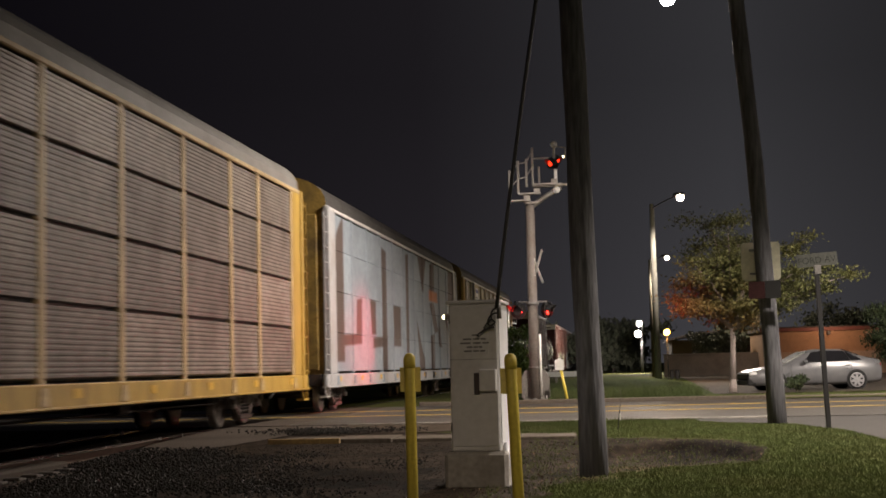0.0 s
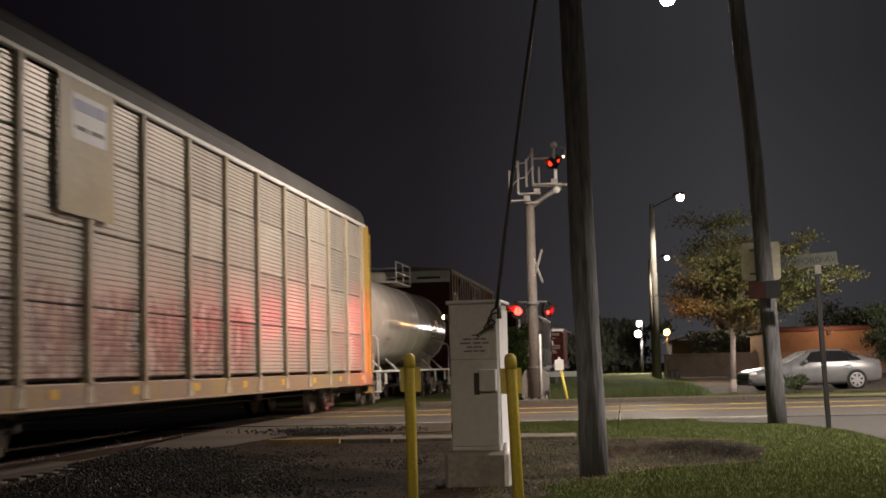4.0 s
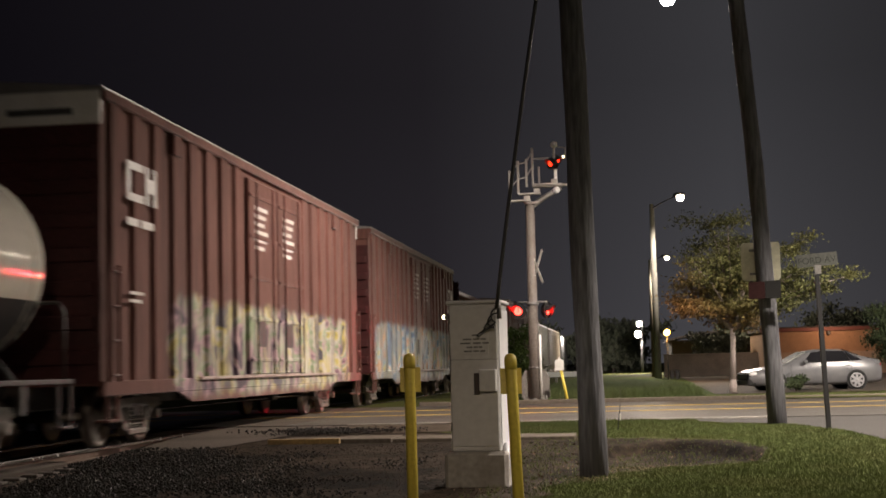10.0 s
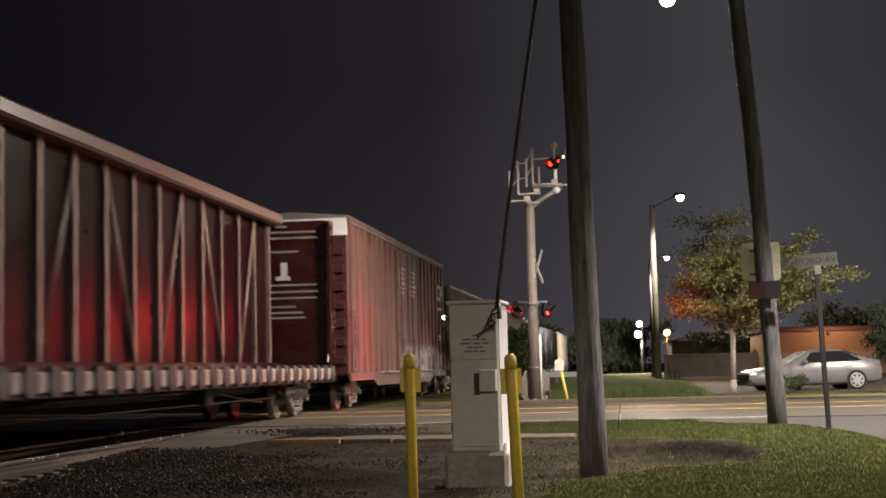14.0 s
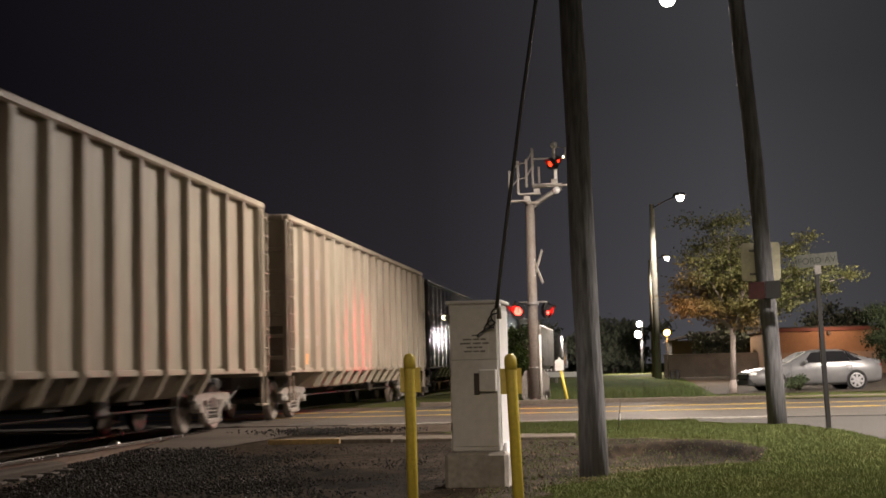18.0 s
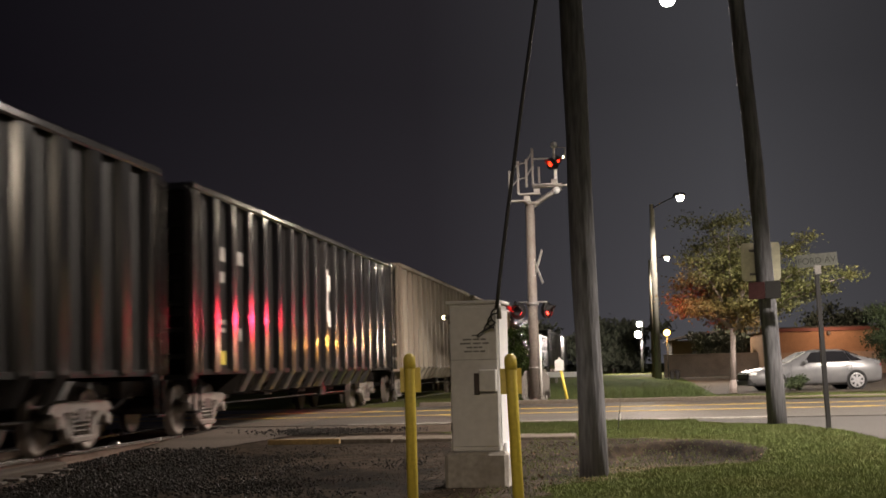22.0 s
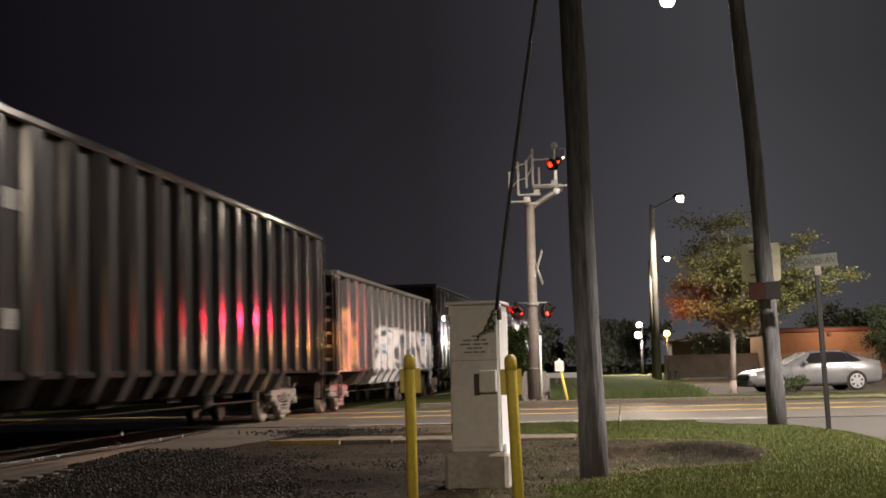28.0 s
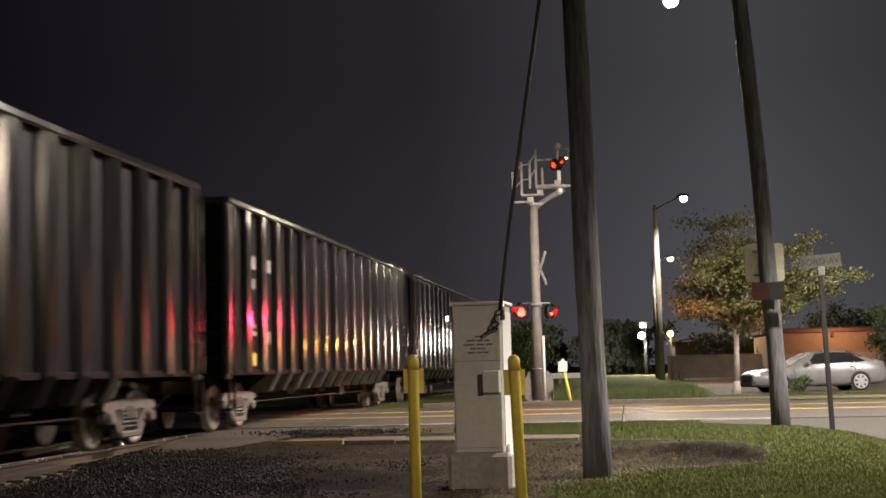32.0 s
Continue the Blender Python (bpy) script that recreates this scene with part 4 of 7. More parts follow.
    # cantilever walkway: stepped frames with uprights, plates and handrails
    part("bracket_arm", Shape().pipe([(0, 0, 5.6), (0.05, 0, 5.85), (0.45, 0, 6.12), (0.95, 0.0, 6.40)], 0.085), GALV, s)
    part("arm_cap", Shape().box(-0.16, 0.3, -0.14, 0.14, 5.92, 6.0, 0.02), ZINC, s)
    tops = []
    for k, (x, y, z, h, w) in enumerate(((-0.55, -0.5, 5.98, 0.92, 0.62), (-0.30, -0.35, 6.20, 1.0, 0.66), (-0.06, -0.2, 6.42, 0.85, 0.0), (0.12, -0.1, 6.50, 1.12, 0.75))):
        part("upright", Shape().box(x - 0.035, x + 0.035, y - 0.03, y + 0.03, z, z + h, 0.008), ZINC, s)
        tops.append((x, y, z + h - 0.1))
        if w:
            part("walk_plate", Shape().box(x, x + w, y - 0.12, y + 0.12, z - 0.03, z + 0.02, 0.006), ZINC, s)
            part("toe_plate", Shape().box(x + w - 0.2, x + w - 0.02, y - 0.1, y + 0.06, z + 0.02, z + 0.14, 0.01), ZINC, s)
    part("handrail", Shape().pipe(tops, 0.02), ZINC, s)
    part("handrail", Shape().pipe([(a, b, c - 0.45) for a, b, c in tops], 0.02), ZINC, s)
    part("upright", Shape().box(0.28, 0.34, -0.1, -0.04, 6.55, 7.05, 0.008), ZINC, s)
    part("upright", Shape().box(0.76, 0.86, -0.1, -0.04, 6.5, 6.95, 0.01), CAB_WHITE, s)
    part("walk_beam", Shape().box(0.1, 1.0, -0.14, 0.14, 6.42, 6.52, 0.015), ZINC, s)
    part("walk_beam", Shape().box(0.95, 1.45, -0.1, 0.1, 6.44, 6.50, 0.01), ZINC, s)
    part("lamp_arm", Shape().box(0.12, 0.62, -0.10, -0.06, 7.26, 7.31, 0.006), ZINC, s)
    part("lamp_frame", Shape().pipe([(0.72, -0.1, 7.1), (0.78, -0.1, 7.62), (1.12, -0.1, 7.58), (1.1, -0.1, 7.25)], 0.02), ZINC, s)
    part("bell", Shape().ball((0.78, 0, 7.7), 0.11).tube((0.78, 0, 7.2), (0.78, 0, 7.62), 0.03), CAB_WHITE, s, "pale round bell on top")
    part("end_cap", Shape().ball((0.82, -0.05, 6.32), 0.11), CAB_WHITE, s)
    flasher(0.68, -0.1, 7.12, -40, GLOW_EMBER, 0.72)
    flasher(0.88, -0.1, 7.22, 66, GLOW_EMBER, 0.6)
    flasher(0.80, 0.2, 7.16, 130, GLOW_EMBER, 0.72)
    # glint before the upper flasher, made as a small glowing ball
    part("lens_glint", Shape().ball((1.06, -0.36, 7.27), 0.03), GLOW_SMALL, s, "small glowing ball standing in for a lens glint")
    # added black discs, no part of the signal, cover lenses in turn as flashing
    for turn, (disc, body, at, away) in blinking:
        flap = part("shutter", disc, BLACK, body, "black disc added to cover the lens between flashes")
        BLINKERS.append((flap, turn, at + away * (0.15 if turn == "second" else 0.078), at - away * 0.05))
    return s


crossing_signal()


def stake():
    s = thing("survey_stake", (-0.25, 24.1, lie(-0.25, 24.1)), "thin dark marker stake with a white tag", "stake")
    part("rod", Shape().tube((0, 0, -0.1), (0.07, 0, 0.42), 0.008).tube((0.07, 0, 0.42), (0.08, 0, 0.72), 0.003), BLACK, s)
    part("tag", Shape().box(0.05, 0.075, -0.01, 0.0, 0.16, 0.27, 0.003), WHITE, s)


stake()


# ---- trees ----
def tree(name, at, height, spread, leaves, seed, leaf_mat, label, trunk=0.12, crown_from=0.33, leaf=0.09, squash=1.0):
    rng = random.Random(seed)
    t = thing(name, at, label, "tree")
    wood = Shape()
    fork = height * crown_from
    wood.tube((0, 0, -0.1), (0.03, 0, fork), trunk, trunk * 0.7, 12)
    tips = []
    for i in range(9):
        a = i * 2.4 + rng.random()
        up = 0.35 + 0.65 * rng.random()
        end = Vector((math.cos(a) * spread * (0.95 - 0.5 * up), math.sin(a) * spread * 0.8 * (0.95 - 0.5 * up), fork + (height - fork) * up * 0.85))
        start = Vector((0.02, 0, fork * (0.75 + 0.3 * rng.random())))
        mid = start.lerp(end, 0.5) + Vector((0, 0, 0.25 * rng.random()))
        wood.tube(start, mid, trunk * 0.45, trunk * 0.28, 7).tube(mid, end, trunk * 0.28, trunk * 0.08, 6)
        tips += [mid, end]
        for _ in range(4):
            e2 = mid.lerp(end, rng.random()) + Vector((rng.gauss(0, 1), rng.gauss(0, 1), rng.gauss(0, 0.6))) * spread * 0.27
            wood.tube(mid.lerp(end, rng.random() * 0.7), e2, trunk * 0.12, trunk * 0.03, 5)
            tips.append(e2)
    part("trunk", wood, BARK, t)
    crown = Shape()
    for k in range(leaves):
        c = rng.choice(tips)
        q = c + Vector((rng.gauss(0, 1), rng.gauss(0, 1), rng.gauss(0, 0.62))) * spread * 0.16
        rot = Euler((rng.random() * 6, rng.random() * 6, rng.random() * 6)).to_matrix()
        w = leaf * (0.6 + 0.8 * rng.random())
        crown.add([q + rot @ Vector(o) for o in ((-w, 0, 0), (-0.2 * w, -0.6 * w, 0.1 * w), (w, 0, 0), (-0.2 * w, 0.6 * w, 0.1 * w))], [(0, 1, 2, 3)])
    part("crown", crown, leaf_mat, t, "many small leaves")
    return t


def maple_material():
    """Green leaves; red-orange light painted in low down and towards the road's end."""
    m = surface("red_lit_maple_leaves", (0.118, 0.124, 0.048), 0.65, 0, 0.3, 0.5, (0.19, 0.16, 0.055), 0.5, 0, island=True, gscale=0.9, spec=0.15)
    n, l = m.node_tree.nodes, m.node_tree.links
    b = n["Principled BSDF"]
    under = b.inputs["Base Color"].links[0].from_socket
    co, sep, cloud = n.new("ShaderNodeTexCoord"), n.new("ShaderNodeSeparateXYZ"), n.new("ShaderNodeTexNoise")
    cloud.inputs["Scale"].default_value, cloud.inputs["Detail"].default_value = 0.9, 5
    l.new(co.outputs["Object"], sep.inputs[0])
    l.new(co.outputs["Object"], cloud.inputs["Vector"])
    across, up, total, turned = n.new("ShaderNodeMath"), n.new("ShaderNodeMath"), n.new("ShaderNodeMath"), n.new("ShaderNodeMapRange")
    across.operation = up.operation = "MULTIPLY_ADD"
    across.inputs[1].default_value, across.inputs[2].default_value = -0.16, 0.62
    l.new(sep.outputs["X"], across.inputs[0])
    up.inputs[1].default_value = -0.27
    l.new(sep.outputs["Z"], up.inputs[0])
    l.new(across.outputs[0], up.inputs[2])
    total.operation = "ADD"
    l.new(up.outputs[0], total.inputs[0])
    l.new(cloud.outputs["Fac"], total.inputs[1])
    turned.inputs["From Min"].default_value, turned.inputs["From Max"].default_value = 0.12, 0.75
    turned.inputs["To Max"].default_value = 0.85
    l.new(total.outputs[0], turned.inputs["Value"])
    mix = n.new("ShaderNodeMixRGB")
    mix.inputs[2].default_value = (0.27, 0.125, 0.045, 1)
    l.new(turned.outputs[0], mix.inputs[0])
    l.new(under, mix.inputs[1])
    l.new(mix.outputs[0], b.inputs["Base Color"])
    return m


def maple():
    """A broad young maple: forked pale trunk, tiers of flat sprays, a long open side towards the car."""
    rng = random.Random(12)
    t = thing("street_tree", (3.46, 48.3, 0.0), "young maple with red-orange light painted in its leaves beside the parked car", "tree")
    wood = Shape()
    wood.tube((0, 0, -0.1), (0.03, 0, 0.45), 0.17, 0.105, 12).tube((0.03, 0, 0.45), (0.09, 0, 2.2), 0.105, 0.085, 12)
    sprays = []
    limbs = [(-1.75, 3.15), (-1.55, 3.75), (-1.3, 4.4), (-0.95, 5.1), (-0.55, 5.7), (0.0, 5.75), (0.6, 5.3), (1.2, 4.75), (1.7, 4.9), (2.4, 5.0), (2.75, 4.3), (3.2, 4.3),
             (4.0, 3.85), (3.3, 3.5), (1.9, 3.7), (1.2, 3.1), (-0.8, 3.0), (-0.3, 2.9), (0.5, 3.0), (2.4, 3.3), (-1.5, 2.75), (0.3, 4.4), (-0.5, 4.2), (1.0, 4.0)]
    for i, (ex, ez) in enumerate(limbs):
        ey = 1.5 * math.sin(i * 2.4) * (1 if abs(ex) < 2 else 0.45)
        start = Vector((0.09, 0, 2.0 + 0.25 * rng.random() + 0.32 * max(0.0, ez - 3.2)))
        end = Vector((ex, ey, ez))
        mid = start.lerp(end, 0.5) + Vector((0, 0, 0.22 + 0.15 * rng.random()))
        wood.tube(start, mid, 0.055, 0.035, 7).tube(mid, end, 0.035, 0.008, 6)
        for k in range(5):
            f = 0.3 + 0.7 * k / 4
            at = start.lerp(mid, f * 2) if f < 0.5 else mid.lerp(end, f * 2 - 1)
            twig = at + Vector((rng.gauss(0, 0.30), rng.gauss(0, 0.45), rng.gauss(0.06, 0.14)))
            wood.tube(at, twig, 0.014, 0.004, 5)
            sprays.append((twig, 0.34 if ex < 1.5 else 0.24))
        sprays += [(end, 0.22), (mid, 0.34)]
    part("trunk", wood, surface("pale_maple_bark", (0.30, 0.25, 0.23), 0.85, 0, 0.3, 8, (0.14, 0.12, 0.10), 0.5, 0.4), t)
    crown = Shape()
    for k in range(30000):
        c, wide = sprays[rng.randrange(len(sprays))]
        q = c + Vector((rng.gauss(0, wide), rng.gauss(0, wide * 1.2), rng.gauss(0, wide * 0.42)))
        rot = Euler((rng.gauss(0, 0.7), rng.gauss(0, 0.7), rng.random() * 6)).to_matrix()
        w = 0.05 * (0.6 + 0.8 * rng.random())
        crown.add([q + rot @ Vector(o) for o in ((-w, 0, 0), (-0.2 * w, -0.65 * w, 0.15 * w), (w, 0, -0.2 * w), (-0.2 * w, 0.65 * w, 0.15 * w))], [(0, 1, 2, 3)])
    part("crown", crown, maple_material(), t, "many small leaves, green above, red-orange light painted in below")


maple()
tree("evergreen_bush", (10.15, 54.0, 0.0), 3.6, 1.5, 24000, 31, LEAF_DARK, "dense dark bush beside the building", 0.1, 0.12, 0.045)
tree("background_tree", (-13.6, 172.0, 0.0), 7.2, 4.6, 3500, 41, LEAF_FAR, "dark bushy tree behind the track", 0.14, 0.12, 0.3)
tree("background_tree", (-11.9, 196.0, 0.0), 4.6, 4.2, 2500, 46, LEAF_FAR, "low dark bush behind the track", 0.12, 0.1, 0.3)
tree("background_tree", (-1.9, 171.0, 0.0), 6.6, 4.4, 12000, 42, LEAF_FAR, "dark tall tree far down the street", 0.25, 0.08, 0.34)
tree("background_tree", (-22.0, 190.0, 0.0), 9.0, 5.5, 4500, 43, LEAF_FAR, "dark tall tree beside the railway", 0.2, 0.2, 0.3)
tree("garden_tree", (6.6, 105.0, 0.0), 3.6, 1.9, 6000, 47, LEAF_FAR, "small dark tree standing behind the boundary wall", 0.1, 0.3, 0.12)
HEDGE_LEAF = surface("hedge_leaves", (0.075, 0.11, 0.03), 0.7, 0, 0.3, 1, (0.05, 0.07, 0.02), 0.5, 0, island=True, spec=0.1)
tree("hedge_bush", (-4.75, 60.0, 0.0), 3.0, 0.95, 7000, 48, HEDGE_LEAF, "upright green bush beyond the crossing", 0.06, 0.05, 0.06)
tree("background_tree", (8.2, 112.0, 0.0), 4.4, 2.0, 2500, 44, LEAF_FAR, "dark tree behind the low building", 0.15, 0.3, 0.22)
tree("background_tree", (17.2, 120.0, 0.0), 4.7, 3.4, 9000, 45, LEAF_FAR, "dark tree behind the low building", 0.2, 0.3, 0.16)


# ---- parked car ----
RIM_SILVER = surface("rim_silver", (0.34, 0.34, 0.35), 0.4, 0.2, 0.05, 3, None, bump=0)


def sedan():
    c = thing("parked_car", (3.92, 49.60, 0.012), "silver four-door sedan parked on the drive", "car", turn=10)
    c.scale = (0.965, 1.0, 0.965)
    paint = surface("silver_car_paint", (0.128, 0.13, 0.137), 0.28, 0.12, 0.04, 3, (0.4, 0.39, 0.38), 0.2, 0.0)
    glass = surface("car_glass", (0.012, 0.012, 0.014), 0.08, 0, 0.1, 3, None, bump=0)
    # sections along the length: x, half width, sill, belt, roof, roof half width
    secs = [(0.02, 0.66, 0.30, 0.64, 0.67, 0.55), (0.12, 0.81, 0.20, 0.71, 0.75, 0.66), (0.9, 0.88, 0.18, 0.80, 0.86, 0.70), (1.38, 0.90, 0.18, 0.90, 0.97, 0.72),
            (2.18, 0.91, 0.18, 0.94, 1.37, 0.60), (2.7, 0.91, 0.18, 0.95, 1.45, 0.58), (3.45, 0.91, 0.18, 0.97, 1.43, 0.57), (4.05, 0.90, 0.20, 1.01, 1.22, 0.60),
            (4.5, 0.87, 0.22, 1.03, 1.11, 0.66), (4.76, 0.82, 0.26, 1.00, 1.07, 0.64), (4.84, 0.74, 0.32, 0.84, 0.88, 0.58)]
    body = Shape()
    n = 12
    vs = []
    for x, hw, sill, belt, roof, rw in secs:
        half = [(hw * 0.86, sill), (hw * 0.985, sill + 0.12), (hw, (sill + belt) / 2), (hw * 0.97, belt), (rw, roof - 0.03), (rw * 0.7, roof)]
        ring = half + [(-a, b) for a, b in reversed(half)]
        vs += [(x, a, b) for a, b in ring]
    fs = []
    for j in range(len(secs) - 1):
        for i in range(n):
            k = (i + 1) % n
            fs.append((j * n + i, j * n + k, (j + 1) * n + k, (j + 1) * n + i))
    fs += [tuple(range(n)), tuple(reversed(range((len(secs) - 1) * n, len(secs) * n)))]
    body.add(vs, [tuple(reversed(f)) for f in fs], True)
    part("body", body, paint, c)

    def pane(name, quad, lab=""):
        sh = Shape()
        q = [Vector(p) for p in quad]
        nrm = (q[1] - q[0]).cross(q[2] - q[0]).normalized()
        if nrm.y > 0 and abs(nrm.y) > 0.4:
            nrm = -nrm
        sh.convex([p + nrm * 0.012 for p in q] + [p - nrm * 0.01 for p in q], [(0, 1, 2, 3), (4, 5, 6, 7), (0, 1, 5, 4), (1, 2, 6, 5), (2, 3, 7, 6), (3, 0, 4, 7)])
        part(name, sh, glass, c, lab)
    pane("side_window", [(1.98, -0.872, 0.98), (2.74, -0.876, 0.99), (2.74, -0.635, 1.38), (2.30, -0.65, 1.33)], "dark front side window")
    pane("side_window", [(2.81, -0.876, 0.99), (3.66, -0.87, 1.02), (3.50, -0.635, 1.36), (2.81, -0.632, 1.385)], "dark rear side window")
    pane("side_window", [(3.71, -0.868, 1.02), (4.08, -0.85, 1.04), (3.58, -0.65, 1.34), (3.55, -0.65, 1.34)], "dark quarter window")
    ws = Shape()
    ws.convex([(1.42, -0.68, 0.985), (1.42, 0.68, 0.985), (2.16, 0.54, 1.365), (2.16, -0.54, 1.365), (1.44, -0.68, 0.96), (1.44, 0.68, 0.96), (2.18, 0.54, 1.34), (2.18, -0.54, 1.34)],
              [(0, 1, 2, 3), (4, 5, 6, 7), (0, 1, 5, 4), (1, 2, 6, 5), (2, 3, 7, 6), (3, 0, 4, 7)])
    ws.v = [(a - 0.012, b, z + 0.014) for a, b, z in ws.v]
    # pale base colour stands in for street lamps mirrored in the windscreen
    part("windscreen", ws, surface("windscreen_pale_reflection", (0.25, 0.26, 0.24), 0.12, 0, 0.1, 3, None, bump=0), c, "windscreen with the lamps' reflection painted as a pale colour")
    rw_ = Shape()
    rw_.convex([(3.50, -0.52, 1.43), (3.50, 0.52, 1.43), (4.06, 0.55, 1.23), (4.06, -0.55, 1.23), (3.50, -0.52, 1.40), (3.50, 0.52, 1.40), (4.06, 0.55, 1.20), (4.06, -0.55, 1.20)],
               [(0, 1, 2, 3), (4, 5, 6, 7), (0, 1, 5, 4), (1, 2, 6, 5), (2, 3, 7, 6), (3, 0, 4, 7)])
    part("rear_window", rw_, glass, c)
    for x in (0.97, 3.86):
        for side in (-1, 1):
            part("wheel_arch", Shape().lathe([(0.37, side * 0.80), (0.37, side * 0.912)], (x, 0, 0.33), "y", 24), BLACK, c)
            w = part("wheel", Shape().lathe([(0.20, side * 0.70), (0.30, side * 0.71), (0.325, side * 0.76), (0.325, side * 0.88), (0.305, side * 0.925), (0.24, side * 0.905)], (x, 0, 0.325), "y", 28), RUBBER, c, "black tyre")
            rim = Shape()
            rim.lathe([(0.25, side * 0.90), (0.262, side * 0.932), (0.225, side * 0.934), (0.215, side * 0.915)], (x, 0, 0.325), "y", 24)
            for k in range(7):
                a = 2 * math.pi * k / 7
                rim.box(x - 0.045, x + 0.045, side * 0.932 - 0.008, side * 0.932 + 0.008, 0.325 + 0.0, 0.325 + 0.235, 0.006)
                cen = Vector((x, side * 0.932, 0.325))
                r3 = Matrix.Rotation(a, 3, "Y")
                rim.v[-24:] = [tuple(cen + r3 @ (Vector(q) - cen)) for q in rim.v[-24:]]
            rim.lathe([(0.06, side * 0.92), (0.05, side * 0.944), (0.01, side * 0.946)], (x, 0, 0.325), "y", 14)
            # flat black disc behind the spokes in place of the shade between them
            part("dark_disc", Shape().lathe([(0.222, side * 0.916), (0.222, side * 0.922)], (x, 0, 0.325), "y", 24), BLACK, w, "black disc standing in for the shaded gaps between the spokes")
            part("rim", rim, RIM_SILVER, w, "silver seven-spoke rim")
    part("headlight", Shape().box(0.02, 0.30, -0.83, -0.58, 0.56, 0.70, 0.04), CAB_WHITE, c, "clear headlight")
    part("headlight", Shape().box(0.03, 0.32, 0.52, 0.80, 0.55, 0.67, 0.04), CAB_WHITE, c, "clear headlight")
    part("grille", Shape().box(-0.03, 0.10, -0.70, 0.70, 0.42, 0.64, 0.03), BLACK, c, "dark grille across the nose")
    part("bumper", Shape().box(-0.05, 0.30, -0.80, 0.80, 0.20, 0.42, 0.06), BLACK, c, "dark lower bumper")
    part("tail_light", Shape().box(4.58, 4.80, -0.80, -0.58, 0.78, 0.93, 0.03), surface("tail_lens", (0.25, 0.01, 0.02), 0.2), c, "dark red tail light")
    part("tail_light", Shape().box(4.58, 4.80, 0.58, 0.80, 0.78, 0.93, 0.03), bpy.data.materials["tail_lens"], c, "dark red tail light")
    part("mirror", Shape().box(1.92, 2.08, -1.05, -0.90, 0.96, 1.08, 0.04), paint, c)
    for x in (2.82, 3.70):
        part("door_handle", Shape().box(x - 0.22, x - 0.04, -0.945, -0.915, 0.86, 0.89, 0.01), paint, c)
    for x in (1.50, 2.775, 3.69):
        part("door_gap", Shape().box(x - 0.004, x + 0.004, -0.916, -0.902, 0.30, 0.93), BLACK, c)
    return c


sedan()


# ---- low building, wall and house beyond the drive ----
BRICK = surface("brick", (0.29, 0.165, 0.095), 0.85, 0, 0.2, 6, (0.22, 0.13, 0.08), 0.5)
WALL_TAN = surface("tan_wall", (0.62, 0.54, 0.46), 0.9, 0, 0.15, 2, (0.28, 0.23, 0.19), 0.5)
ROOF_DARK = surface("roof_felt", (0.035, 0.03, 0.03), 0.8, 0, 0.2, 3, None)


def low_building():
    b = thing("low_building", (0, 0, 0), "low flat-roofed brick building lit orange by a wall lamp", "building")
    part("wall", Shape().box(9.2, 17.4, 98.0, 108.0, -0.2, 3.0), surface("mortar", (0.25, 0.16, 0.10), 0.9), b)
    rows = Shape()
    for r in range(28):
        z = 0.1 + r * 0.1
        x = 9.2 + (0.15 if r % 2 else 0)
        while x < 17.3:
            rows.box(x + 0.008, min(17.4, x + 0.292), 97.96, 97.999, z + 0.006, z + 0.094)
            x += 0.3
    tagged(part("brickwork", rows, BRICK, b), kind="stuff")
    part("roof", Shape().box(9.0, 17.6, 97.7, 108.2, 3.0, 3.3, 0.04), ROOF_DARK, b)
    part("fascia", Shape().box(9.0, 17.6, 97.62, 97.69, 2.98, 3.22, 0.01), surface("red_trim", (0.10, 0.028, 0.022), 0.7), b, "dull red fascia board")
    part("lower_band", Shape().box(9.2, 17.4, 97.9, 97.955, 0.0, 1.55, 0.01), surface("dull_stone_band", (0.30, 0.22, 0.165), 0.9, 0, 0.15, 2, (0.2, 0.15, 0.12), 0.5), b)
    part("wall_lamp", Shape().box(13.5, 13.7, 97.5, 97.62, 2.7, 2.95, 0.02), DARK_STEEL, b)


low_building()
wall_t = thing("boundary_wall", (0, 0, 0), "long tan boundary wall in panels beside the drive", "wall")
for i in range(5):
    x0 = 2.5 + i * 1.7
    part("panel", Shape().box(x0 + 0.003, x0 + 1.697, 101.9, 102.1, -0.1, 1.57, 0.004), WALL_TAN, wall_t)
part("coping", Shape().box(2.45, 11.05, 101.85, 102.15, 1.57, 1.66, 0.02), WALL_TAN, wall_t)


def house():
    h = thing("house", (0, 0, 0), "dark house with a shallow gable roof behind the wall", "house")
    part("wall", Shape().box(3.4, 11.4, 112, 122, -0.1, 2.8), surface("brown_siding", (0.13, 0.09, 0.07), 0.8, 0, 0.15, 2, (0.08, 0.06, 0.05), 0.5), h)
    rf = Shape()
    rf.extrude([(3.0, 2.75), (5.7, 3.25), (11.6, 3.45), (11.6, 3.62), (5.7, 3.42), (3.0, 2.90)], 111.4, 122.6, "y")
    part("roof", rf, ROOF_DARK, h)
    part("window", Shape().box(5.0, 6.0, 111.9, 111.99, 1.0, 2.0, 0.02), BLACK, h, "dark window")


